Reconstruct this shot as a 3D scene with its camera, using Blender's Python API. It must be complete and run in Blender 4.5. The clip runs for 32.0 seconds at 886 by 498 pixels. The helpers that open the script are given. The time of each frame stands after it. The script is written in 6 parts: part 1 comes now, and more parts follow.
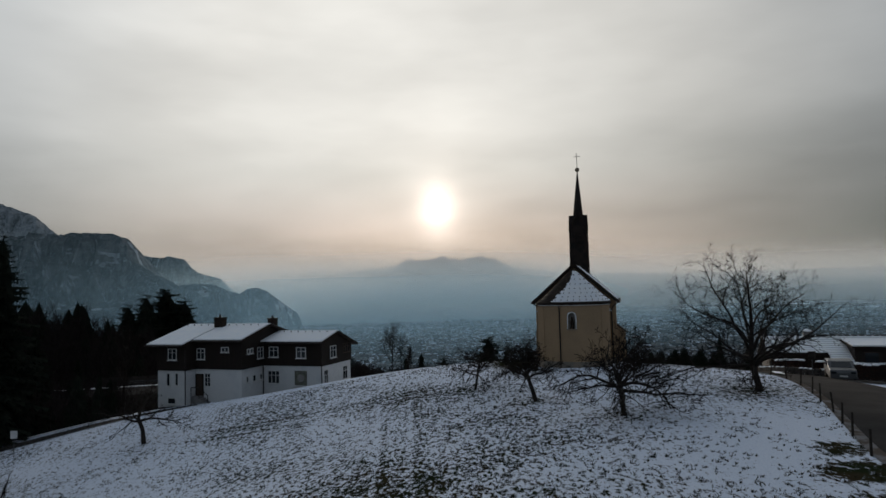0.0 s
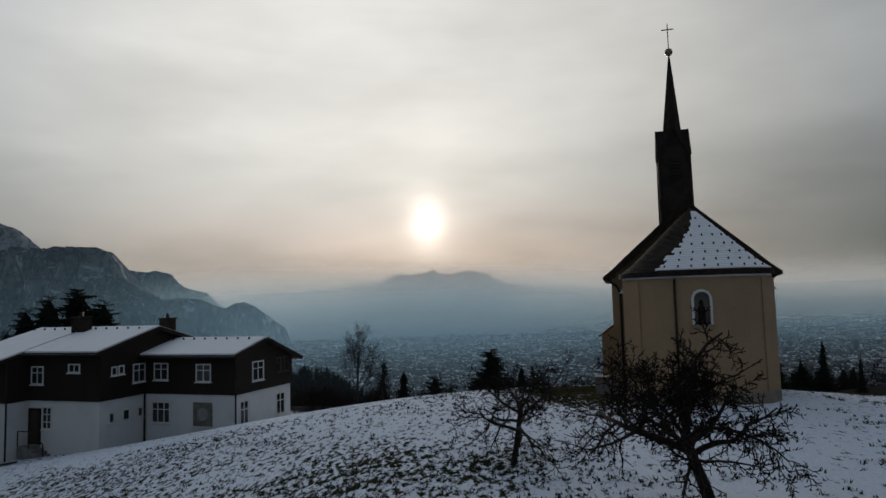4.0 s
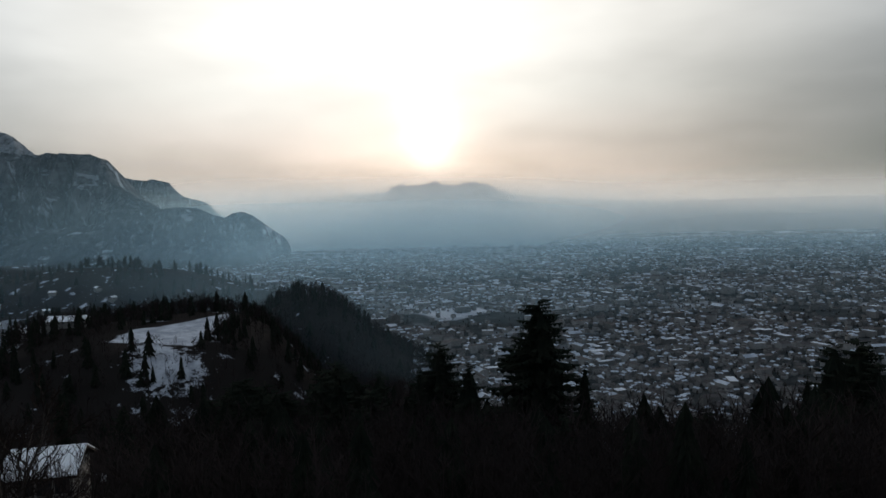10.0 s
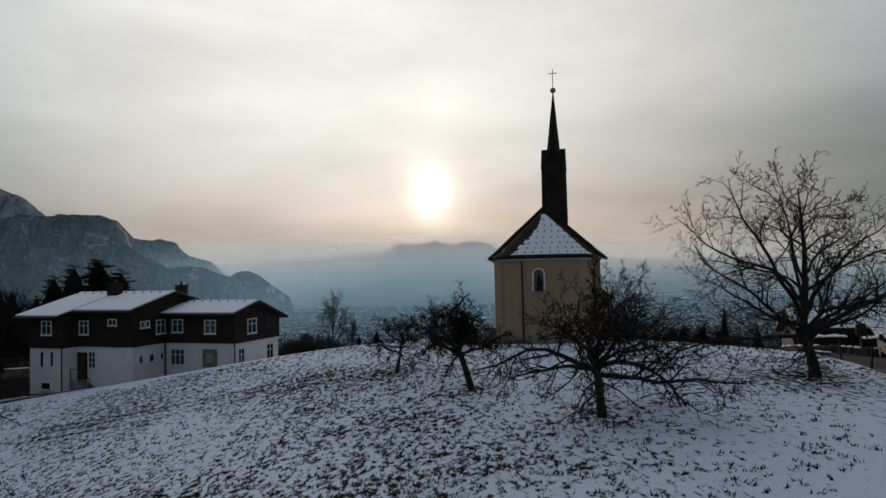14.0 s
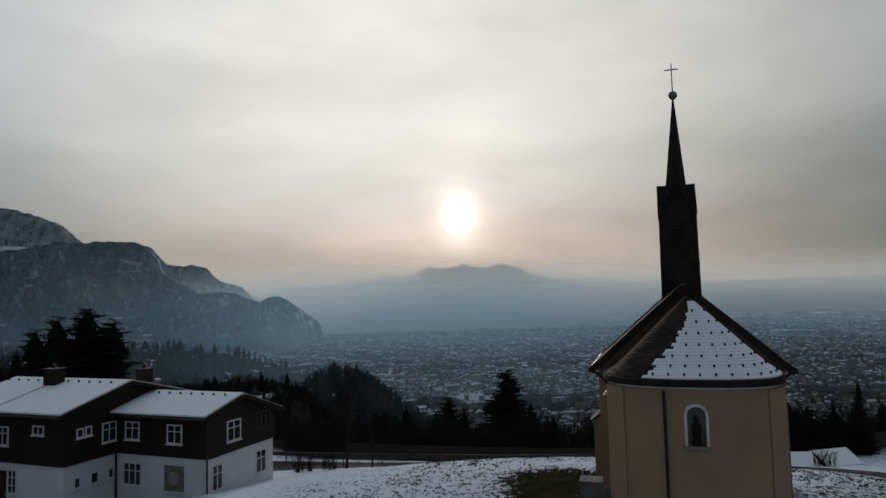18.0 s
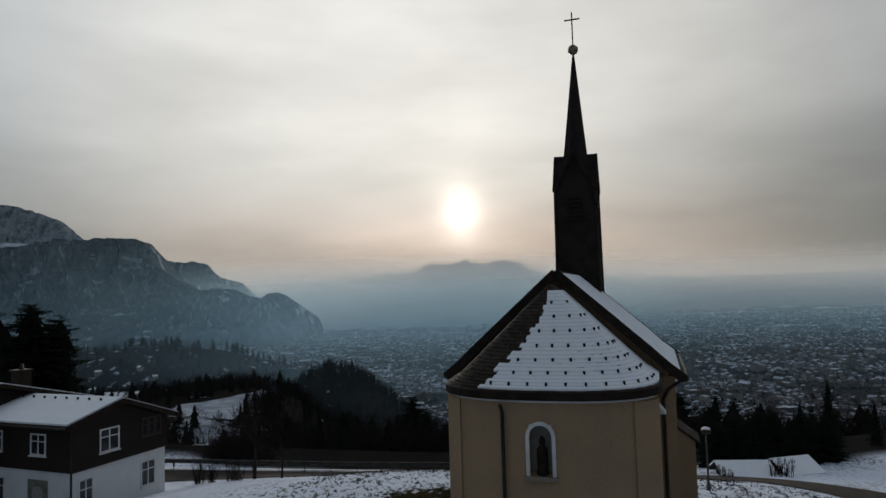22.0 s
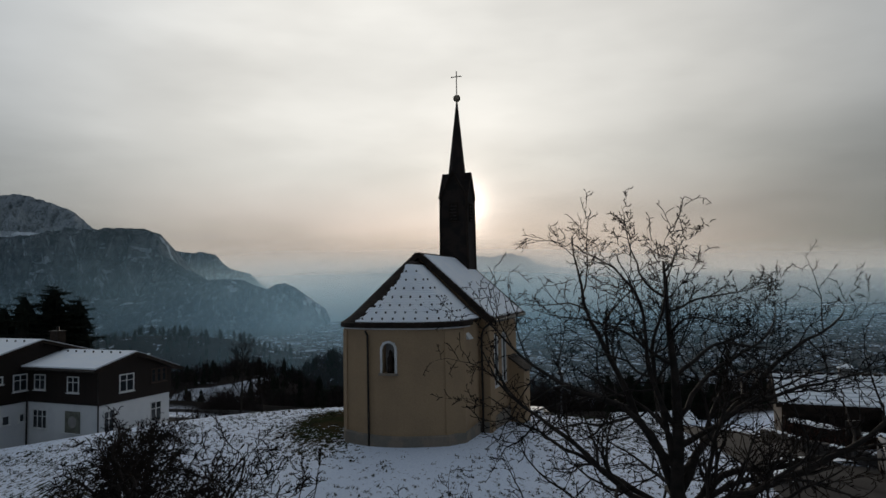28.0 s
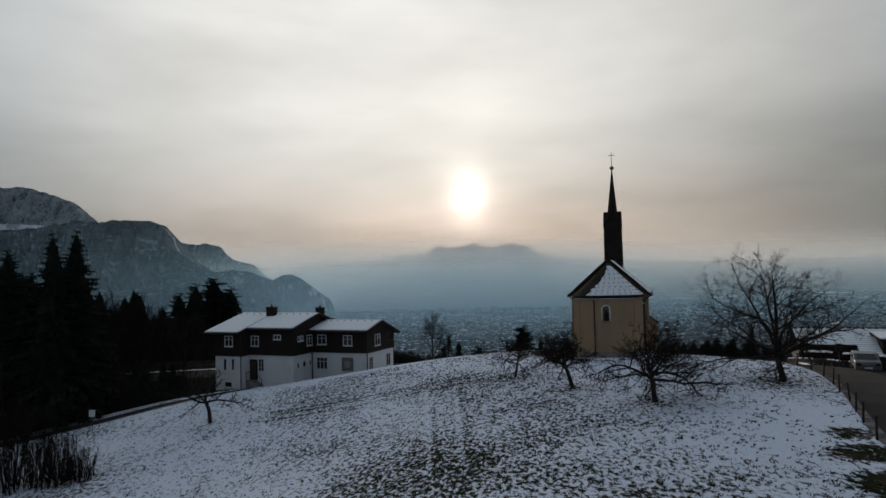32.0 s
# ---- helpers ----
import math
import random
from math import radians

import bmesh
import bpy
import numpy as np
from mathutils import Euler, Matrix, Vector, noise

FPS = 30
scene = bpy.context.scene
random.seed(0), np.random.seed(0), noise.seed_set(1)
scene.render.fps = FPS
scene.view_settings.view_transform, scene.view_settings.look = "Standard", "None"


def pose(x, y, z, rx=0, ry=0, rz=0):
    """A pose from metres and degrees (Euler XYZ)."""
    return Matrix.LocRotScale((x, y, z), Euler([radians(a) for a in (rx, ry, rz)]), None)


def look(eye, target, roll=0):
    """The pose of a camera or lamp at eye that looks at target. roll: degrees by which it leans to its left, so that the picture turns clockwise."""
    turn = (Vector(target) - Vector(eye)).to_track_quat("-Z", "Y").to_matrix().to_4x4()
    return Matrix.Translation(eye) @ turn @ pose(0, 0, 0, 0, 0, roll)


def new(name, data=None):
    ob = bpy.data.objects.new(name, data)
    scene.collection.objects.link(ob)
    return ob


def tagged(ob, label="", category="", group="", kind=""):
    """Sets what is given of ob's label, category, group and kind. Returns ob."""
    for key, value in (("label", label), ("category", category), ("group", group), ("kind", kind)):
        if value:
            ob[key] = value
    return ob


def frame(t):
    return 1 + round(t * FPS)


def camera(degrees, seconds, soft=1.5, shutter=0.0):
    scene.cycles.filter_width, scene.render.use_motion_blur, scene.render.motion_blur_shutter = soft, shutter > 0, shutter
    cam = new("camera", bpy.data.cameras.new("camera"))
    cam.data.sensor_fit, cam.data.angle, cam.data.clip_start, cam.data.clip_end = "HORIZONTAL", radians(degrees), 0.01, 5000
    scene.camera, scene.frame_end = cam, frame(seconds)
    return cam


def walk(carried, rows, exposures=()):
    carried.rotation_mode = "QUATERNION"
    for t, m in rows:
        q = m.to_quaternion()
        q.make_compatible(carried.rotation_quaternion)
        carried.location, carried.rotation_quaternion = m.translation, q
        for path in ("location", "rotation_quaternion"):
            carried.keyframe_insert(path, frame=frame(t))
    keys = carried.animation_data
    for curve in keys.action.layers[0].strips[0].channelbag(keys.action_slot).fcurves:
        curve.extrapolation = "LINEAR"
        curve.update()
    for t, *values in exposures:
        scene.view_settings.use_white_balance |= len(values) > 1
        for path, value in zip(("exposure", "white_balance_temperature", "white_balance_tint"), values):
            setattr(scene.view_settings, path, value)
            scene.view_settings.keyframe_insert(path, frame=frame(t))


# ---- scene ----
cam = camera(68.0, 32.0)
PATH = [
    (0, (1.42, -1.654, 3.334), (1.542, 0.339, 3.452), -1.5),
    (0.5, (1.376, -1.516, 2.067), (1.498, 0.476, 2.185), -1.5),
    (1, (1.332, -1.357, 0.661), (1.452, 0.635, 0.78), -1.4),
    (1.5, (1.448, -0.672, 0.258), (1.567, 1.322, 0.373), -1.4),
    (2, (1.752, 3.807, 0.346), (1.909, 5.797, 0.48), -1.5),
    (2.5, (2.006, 7.506, 0.498), (2.161, 9.496, 0.629), -1.5),
    (3, (2.317, 13.665, 0.696), (2.472, 15.654, 0.84), -1.6),
    (3.5, (2.55, 19.505, 0.841), (2.704, 21.493, 0.997), -1.7),
    (4, (2.852, 25.057, 0.984), (3.005, 27.044, 1.146), -1.6),
    (4.5, (3.188, 30.395, 1.022), (3.337, 32.382, 1.191), -1.7),
    (6.5, (5.93, 61.163, 1.081), (6.08, 63.149, 1.261), -2.0),
    (7, (6.099, 70.19, 1.139), (6.249, 72.175, 1.329), -1.9),
    (7.5, (6.343, 79.464, 1.462), (6.491, 81.448, 1.662), -1.8),
    (8, (6.496, 85.475, 1.166), (6.636, 87.467, 1.279), -1.4),
    (8.5, (6.289, 85.964, 0.911), (6.425, 87.959, 0.881), -1.2),
    (9, (6.132, 84.318, 0.924), (6.269, 86.312, 0.874), -1.1),
    (9.5, (5.596, 78.509, 1.175), (5.734, 80.503, 1.1), -1.1),
    (10, (5.171, 69.966, 1.451), (5.312, 71.958, 1.344), -1.1),
    (10.5, (4.372, 59.936, 1.174), (4.519, 61.929, 1.114), -1.1),
    (11, (2.846, 45.309, 1.41), (3.002, 47.302, 1.435), -1.2),
    (11.5, (1.997, 31.636, 1.304), (2.159, 33.629, 1.312), -1.1),
    (12, (1.423, 18.707, 1.379), (1.594, 20.7, 1.377), -1.3),
    (12.5, (1.394, 13.709, 1.285), (1.574, 15.7, 1.311), -1.6),
    (13, (3.859, 12.546, 1.119), (4.043, 14.537, 1.163), -1.5),
    (13.5, (6.036, 12.056, 1.068), (6.221, 14.047, 1.128), -1.4),
    (14, (6.363, 11.997, 1.068), (6.504, 13.991, 1.139), -1.2),
    (14.5, (6.322, 12.211, 0.98), (6.375, 14.209, 1.066), -1.0),
    (16.5, (6.058, 19.483, 2.132), (6.111, 21.479, 2.252), -1.4),
    (17, (6.047, 19.534, 2.856), (6.101, 21.53, 2.975), -1.4),
    (17.5, (5.987, 22.813, 3.458), (6.044, 24.808, 3.587), -1.5),
    (18, (5.945, 28.143, 4.827), (6.001, 30.137, 4.971), -1.5),
    (18.5, (5.676, 32.534, 5.015), (5.731, 34.527, 5.171), -1.3),
    (19, (5.605, 33.594, 4.989), (5.659, 35.589, 5.131), -1.4),
    (19.5, (6.217, 33.573, 4.838), (6.271, 35.567, 4.979), -1.6),
    (20, (7.161, 33.379, 4.739), (7.215, 35.373, 4.877), -1.5),
    (20.5, (8.029, 33.223, 4.646), (8.085, 35.218, 4.782), -1.7),
    (21, (9.628, 33.067, 4.573), (9.68, 35.062, 4.706), -1.5),
    (21.5, (10.806, 32.917, 4.48), (10.859, 34.912, 4.612), -1.7),
    (22, (11.749, 32.672, 4.467), (11.799, 34.667, 4.599), -1.6),
    (22.5, (12.017, 29.067, 4.417), (12.068, 31.063, 4.529), -1.7),
    (23, (14.425, 26.29, 4.279), (14.474, 28.287, 4.385), -1.6),
    (23.5, (14.92, 25.618, 4.238), (14.968, 27.614, 4.35), -1.6),
    (24, (15.659, 25.257, 4.215), (15.705, 27.253, 4.331), -1.7),
    (24.5, (17.823, 25.174, 4.212), (17.87, 27.17, 4.328), -1.9),
    (26.5, (19.804, 25.288, 3.857), (19.838, 27.285, 3.973), -1.9),
    (27, (19.81, 25.016, 3.538), (19.839, 27.012, 3.656), -1.6),
    (27.5, (18.768, 23.91, 3.565), (18.795, 25.906, 3.677), -1.1),
    (28, (16.411, 21.682, 3.466), (16.437, 23.679, 3.577), -1.0),
    (28.5, (14.86, 16.333, 3.58), (14.884, 18.331, 3.668), -1.0),
    (29, (11.697, 11.357, 3.618), (11.716, 13.355, 3.689), -0.9),
    (29.5, (7.471, 5.734, 3.65), (7.494, 7.733, 3.712), -1.0),
    (30, (5.336, 2.375, 3.672), (5.363, 4.374, 3.742), -1.3),
    (30.5, (4.385, 0.054, 3.781), (4.412, 2.053, 3.855), -1.4),
    (31, (3.26, -1.655, 3.855), (3.288, 0.344, 3.932), -1.3),
    (31.5, (2.049, -3.575, 3.929), (2.077, -1.576, 4.0), -1.3),
    (32, (0.355, -5.143, 3.918), (0.382, -3.145, 3.999), -1.3),
]
EXPOSE = [(0, -0.05), (4.5, -0.12), (7, -0.16), (8.1, -0.18), (8.6, 0.06), (9, 0.32), (10, 0.45), (10.8, 0.34), (11.5, 0.18), (13, 0.14), (14.5, 0.05), (16, -0.05), (32, 0)]
walk(cam, [(t, look(e, g, r)) for t, e, g, r in PATH], EXPOSE)


# ---- sky, sun ----
SUN_AZ, SUN_EL = 3.1, 6.8            # degrees right of +y, above the horizon
sun_dir = Vector((math.sin(radians(SUN_AZ)) * math.cos(radians(SUN_EL)), math.cos(radians(SUN_AZ)) * math.cos(radians(SUN_EL)), math.sin(radians(SUN_EL))))


class Net:
    """A small helper to write node trees in few lines."""

    def __init__(self, tree):
        self.tree = tree
        tree.nodes.clear()

    def add(self, kind, ins=None, **props):
        n = self.tree.nodes.new(kind)
        for k, v in props.items():
            if k == "operation":
                n.operation = v
            elif k == "blend":
                n.data_type, n.blend_type = "RGBA", v
            elif k == "data":
                n.data_type = v
            elif k == "dims":
                n.noise_dimensions = v
            elif k == "feature":
                n.feature = v
            elif k == "wave":
                n.wave_type = v
        for key, v in (ins or {}).items():
            s = n.inputs[key]
            if isinstance(v, bpy.types.NodeSocket):
                self.tree.links.new(v, s)
            else:
                s.default_value = v
        return n

    def math(self, op, a, b=0.0, c=0.0):
        return self.add("ShaderNodeMath", {0: a, 1: b, 2: c}, operation=op).outputs[0]

    def vec(self, op, a, b=(0, 0, 0)):
        n = self.add("ShaderNodeVectorMath", {0: a, 1: b}, operation=op)
        return n.outputs["Value"] if op in ("DOT_PRODUCT", "LENGTH", "DISTANCE") else n.outputs[0]

    def mix(self, f, a, b, blend="MIX"):
        n = self.add("ShaderNodeMix", blend=blend)
        for s, v in ((n.inputs[0], f), (n.inputs[6], a), (n.inputs[7], b)):
            if isinstance(v, bpy.types.NodeSocket):
                self.tree.links.new(v, s)
            else:
                s.default_value = v if not isinstance(v, tuple) or len(v) == 4 else (*v, 1)
        return n.outputs[2]

    def noise(self, vec, scale, detail=4.0, rough=0.55, out="Fac"):
        n = self.add("ShaderNodeTexNoise", {"Scale": scale, "Detail": detail, "Roughness": rough})
        if vec is not None:
            self.tree.links.new(vec, n.inputs["Vector"])
        return n.outputs[out]

    def ramp(self, f, lo, hi, a=0.0, b=1.0):
        n = self.add("ShaderNodeMapRange", {"Value": f, "From Min": lo, "From Max": hi, "To Min": a, "To Max": b})
        n.interpolation_type = "SMOOTHSTEP"
        return n.outputs[0]


def make_world():
    w = bpy.data.worlds.new("winter_evening_sky")
    scene.world = w
    w.use_nodes = True
    n = Net(w.node_tree)
    sky = n.add("ShaderNodeTexSky")
    sky.sky_type, sky.sun_disc = "NISHITA", False
    sky.sun_elevation, sky.sun_rotation = radians(SUN_EL), radians(SUN_AZ)
    sky.air_density, sky.dust_density = 1.0, 0.3
    d = n.add("ShaderNodeTexCoord").outputs["Generated"]
    xyz = n.add("ShaderNodeSeparateXYZ", {0: d}).outputs
    # angle from the sun, in degrees; the glow behind the cloud is taller than wide
    ang = n.math("MULTIPLY", n.math("ARCCOSINE", n.vec("DOT_PRODUCT", d, tuple(sun_dir))), 180 / math.pi)
    dx = n.math("MULTIPLY", n.math("SUBTRACT", xyz[0], sun_dir.x), 57.3)
    dz = n.math("MULTIPLY", n.math("SUBTRACT", xyz[2], sun_dir.z), 57.3 / 1.36)
    ahead = n.ramp(xyz[1], 0.0, 0.3)
    oval = n.math("SQRT", n.math("ADD", n.math("MULTIPLY", dx, dx), n.math("MULTIPLY", dz, dz)))
    bell = lambda a, s: n.math("EXPONENT", n.math("MULTIPLY", n.math("POWER", n.math("DIVIDE", a, s), 2.0), -1.0))
    # the bright half of the overcast lies a little to the left of the sun
    left = Vector((math.sin(radians(SUN_AZ - 7)), math.cos(radians(SUN_AZ - 7)), 0.36)).normalized()
    wide = n.math("MULTIPLY", n.math("ARCCOSINE", n.vec("DOT_PRODUCT", d, tuple(left))), 180 / math.pi)
    # soft slanting streaks of cloud on a flat layer
    el = n.math("MAXIMUM", n.math("ADD", xyz[2], 0.22), 0.08)
    flat = n.add("ShaderNodeCombineXYZ", {0: n.math("DIVIDE", xyz[0], el), 1: n.math("DIVIDE", xyz[1], el), 2: 0.0}).outputs[0]
    turned = n.add("ShaderNodeMapping", {"Vector": flat, "Rotation": (0, 0, radians(-35)), "Scale": (0.6, 1.3, 1.0)}).outputs[0]
    c1 = n.noise(turned, 1.3, 4.0, 0.5)
    c2 = n.noise(flat, 0.6, 2.0, 0.5)
    slant = n.add("ShaderNodeMapping", {"Vector": d, "Rotation": (0, radians(14), 0), "Scale": (1.0, 1.0, 4.2)}).outputs[0]
    c3 = n.noise(slant, 3.4, 5.0, 0.55)
    c4 = n.noise(n.add("ShaderNodeMapping", {"Vector": d, "Rotation": (0, radians(-24), 0), "Scale": (1.0, 1.0, 2.6)}).outputs[0], 2.2, 4.0, 0.5)
    lowband = n.ramp(xyz[2], 0.02, 0.25, 1.0, 0.25)
    cloud = n.math("ADD", n.math("MULTIPLY", n.ramp(c1, 0.3, 0.7, -0.5, 0.5), 0.08), n.math("MULTIPLY", n.ramp(c2, 0.3, 0.7, -0.5, 0.5), 0.10))
    cloud = n.math("ADD", cloud, n.math("MULTIPLY", n.ramp(c4, 0.32, 0.68, -0.5, 0.5), 0.19))
    cloud = n.math("ADD", cloud, n.math("MULTIPLY", n.math("MULTIPLY", n.ramp(c3, 0.34, 0.66, -0.5, 0.5), 0.24), lowband))
    base = n.math("ADD", n.math("MULTIPLY", bell(wide, 40.0), SKY_GLOW), SKY_BASE)
    dusk = n.ramp(ang, 8.0, 42.0, 0.68, 0.31)
    f_up = n.ramp(xyz[2], -0.02, 0.32)
    up = n.math("ADD", dusk, n.math("MULTIPLY", f_up, n.math("SUBTRACT", 1.10, dusk)))
    low = n.math("MULTIPLY", n.math("MULTIPLY", base, up), n.math("ADD", 1.0, cloud))
    low = n.math("MULTIPLY", low, n.math("SUBTRACT", 1.0, n.math("MULTIPLY", n.math("MULTIPLY", n.ramp(xyz[0], 0.12, 0.5), n.ramp(xyz[2], 0.05, 0.34, 1.0, 0.0)), 0.13)))
    warm = n.ramp(xyz[2], 0.03, 0.19, 1.0, 0.0)
    side = n.ramp(ang, 4.0, 52.0, 1.0, 0.2)
    tint = n.mix(n.math("MULTIPLY", warm, side), (1.01, 0.985, 0.925), (1.20, 0.95, 0.84))
    dim = n.ramp(ang, 20.0, 50.0)
    tint = n.mix(dim, tint, (0.93, 0.99, 1.04))
    tint = n.mix(n.ramp(ang, 48.0, 95.0), tint, (0.86, 1.02, 1.24))
    low = n.math("MULTIPLY", low, n.ramp(ang, 50.0, 100.0, 1.0, 1.5))
    haze = n.ramp(xyz[2], -0.02, 0.05, 1.0, 0.0)
    tint = n.mix(n.math("MULTIPLY", haze, 0.5), tint, (0.88, 0.99, 1.05))
    col = n.mix(1.0, tint, n.add("ShaderNodeCombineColor", {0: low, 1: low, 2: low}).outputs[0], "MULTIPLY")
    g = n.math("ADD", n.math("MULTIPLY", bell(oval, 1.35), 0.66), n.math("ADD", n.math("MULTIPLY", bell(oval, 2.6), 0.30), n.math("MULTIPLY", bell(oval, 6.5), 0.10)))
    g = n.math("MULTIPLY", n.math("MULTIPLY", g, ahead), n.math("ADD", 1.0, n.math("MULTIPLY", cloud, 1.5)))
    glow = n.mix(1.0, (1.0, 0.90, 0.81), n.add("ShaderNodeCombineColor", {0: g, 1: g, 2: g}).outputs[0], "MULTIPLY")
    a = n.add("ShaderNodeBackground", {"Color": n.mix(1.0, col, glow, "ADD"), "Strength": 1.0})
    b = n.add("ShaderNodeBackground", {"Color": sky.outputs[0], "Strength": 0.008})
    s = n.add("ShaderNodeAddShader", {0: a.outputs[0], 1: b.outputs[0]})
    n.add("ShaderNodeOutputWorld", {0: s.outputs[0]})


SKY_GLOW, SKY_BASE = 0.63, 0.115
make_world()
sun_data = bpy.data.lights.new("sun", "SUN")
sun_data.energy, sun_data.angle, sun_data.color = 1.3, radians(14), (1.0, 0.86, 0.72)
sun_lamp = new("sun", sun_data)
sun_lamp.matrix_world = look(sun_dir * 100, (0, 0, 0))


# ---- materials ----
def material(name, build):
    m = bpy.data.materials.new(name)
    m.use_nodes = True
    n = Net(m.node_tree)
    out = build(n)
    n.add("ShaderNodeOutputMaterial", {0: out})
    return m


def surface(n, color, rough=0.8, bump=None, strength=0.3, dist=0.02, metal=0.0, spec=0.3):
    ins = {"Base Color": color, "Roughness": rough, "Metallic": metal, "Specular IOR Level": spec}
    if isinstance(color, tuple):
        ins["Base Color"] = (*color[:3], 1)
    if bump is not None:
        ins["Normal"] = n.add("ShaderNodeBump", {"Height": bump, "Strength": strength, "Distance": dist}).outputs[0]
    return n.add("ShaderNodeBsdfPrincipled", ins).outputs[0]


def spots(n, a, b, scale, lo=0.4, hi=0.6, detail=5.0, fine=None, rough=0.85, strength=0.3, dist=0.02, spec=0.2, metal=0.0):
    """Two colours in noisy patches, with grain."""
    p = n.add("ShaderNodeTexCoord").outputs["Object"]
    f = n.ramp(n.noise(p, scale, detail), lo, hi)
    g = n.noise(p, fine or scale * 9, 3.0)
    c = n.mix(f, a, b)
    c = n.mix(n.ramp(g, 0.3, 0.7, 0.0, 0.35), c, tuple(v * 0.55 for v in a), "MIX")
    return surface(n, c, rough, g, strength, dist, metal, spec)


def boards(n, a, b, axis=2, width=0.16, rough=0.8):
    """Upright or lying boards, each a little different."""
    p = n.add("ShaderNodeTexCoord").outputs["Object"]
    x = n.add("ShaderNodeSeparateXYZ", {0: p}).outputs
    k = n.math("DIVIDE", x[axis], width)
    cell = n.math("FLOOR", k)
    rnd = n.add("ShaderNodeTexWhiteNoise", {1: cell})
    rnd.noise_dimensions = "1D"
    gap = n.ramp(n.math("ABSOLUTE", n.math("SUBTRACT", n.math("FRACT", k), 0.5)), 0.42, 0.5, 0.0, 1.0)
    grain = n.noise(n.vec("MULTIPLY", p, (6, 6, 6)), 2.0, 5.0)
    c = n.mix(n.math("MULTIPLY", rnd.outputs[0], 0.7), a, b)
    c = n.mix(n.math("MULTIPLY", grain, 0.4), c, b)
    c = n.mix(gap, c, tuple(v * 0.3 for v in a))
    return surface(n, c, rough, n.math("SUBTRACT", grain, gap), 0.5, 0.012)


TREE_SPOTS = [(6.2, 44.7, 2.2), (9.3, 38.1, 2.6), (12.4, 31.5, 3.2), (21.6, 35.2, 3.2)]
AX = Matrix.Rotation(-radians(19.2), 4, "Z")
CHAPEL = Matrix.Translation((17.888, 58.27, 0)) @ AX


def snow_ground(n):
    p = n.add("ShaderNodeNewGeometry").outputs["Position"]
    x = n.add("ShaderNodeSeparateXYZ", {0: p}).outputs
    big = n.noise(p, 0.075, 3.0)
    turned = n.add("ShaderNodeMapping", {"Vector": p, "Rotation": (0, 0, radians(24)), "Scale": (1.0, 0.5, 1.0)}).outputs[0]
    tuft = n.noise(turned, 5.2, 4.0, 0.62)
    small = n.noise(p, 19.0, 4.0, 0.6)
    flat = n.add("ShaderNodeCombineXYZ", {0: x[0], 1: x[1], 2: 0.0}).outputs[0]
    # thin snow: on the open slope, under the trees, by the chapel and on the bank
    thin = n.ramp(big, 0.36, 0.64, -0.085, 0.05)
    thin = n.math("ADD", thin, n.ramp(n.math("ADD", x[0], n.math("MULTIPLY", x[1], -0.25)), -34.0, -14.0, 0.02, 0.0))
    for tx, ty, r in TREE_SPOTS:
        thin = n.math("ADD", thin, n.ramp(n.vec("DISTANCE", flat, (tx - 0.4, ty + 0.5, 0)), 0.2, r, 0.10, 0.0))
    for tx, ty, r, s_ in ((11.6, 54.5, 4.6, 0.28), (12.2, 58.5, 4.2, 0.30), (11.2, 50.0, 3.2, 0.16), (17.5, 22.2, 1.9, 0.3), (16.3, 19.4, 2.2, 0.3), (15.0, 15.8, 2.2, 0.3), (13.8, 12.2, 2.7, 0.3), (13.0, 8.0, 3.4, 0.3), (5.0, 22.0, 13.0, 0.06), (0.0, 32.0, 13.0, 0.06), (2.0, 47.0, 8.0, 0.03), (10, 13, 12, 0.055), (16.5, 27.0, 7.5, -0.09), (14, 22.5, 5, -0.05), (17, 43, 9, -0.09), (11, 41, 6, -0.05)):
        thin = n.math("ADD", thin, n.ramp(n.vec("DISTANCE", flat, (tx, ty, 0)), r * 0.25, r, s_, 0.0))
    # wheel tracks across the slope, and two beaten lines up it
    fx = n.math("ADD", 46.6, n.math("MULTIPLY", n.math("POWER", n.math("ADD", x[0], 0.5), 2.0), 0.0145))
    off = n.math("SUBTRACT", x[1], fx)
    along = n.math("MULTIPLY", n.ramp(x[0], -17.0, -12.0), n.ramp(x[0], 5.0, 9.0, 1.0, 0.0))
    for o in (-0.9, 0.6, 1.5):
        thin = n.math("ADD", thin, n.math("MULTIPLY", n.ramp(n.math("ABSOLUTE", n.math("SUBTRACT", off, o)), 0.08, 0.5, 0.08, 0.0), along))
    up = n.math("MULTIPLY", n.ramp(x[1], 22.0, 28.0), n.ramp(x[1], 44.0, 47.0, 1.0, 0.0))
    for o, k in ((-0.2, -0.02), (1.5, 0.015)):
        line = n.math("SUBTRACT", x[0], n.math("ADD", o, n.math("MULTIPLY", n.math("SUBTRACT", x[1], 30.0), k)))
        thin = n.math("ADD", thin, n.math("MULTIPLY", n.ramp(n.math("ABSOLUTE", line), 0.05, 0.22, -0.055, 0.0), up))
        thin = n.math("ADD", thin, n.math("MULTIPLY", n.ramp(n.math("ABSOLUTE", n.math("SUBTRACT", line, 0.45)), 0.05, 0.35, 0.04, 0.0), up))
    m = n.math("ADD", n.math("ADD", n.math("MULTIPLY", n.math("SUBTRACT", tuft, 0.5), 1.0), n.math("MULTIPLY", n.math("SUBTRACT", small, 0.5), 0.45)), thin)
    grass = n.ramp(m, 0.025, 0.125)
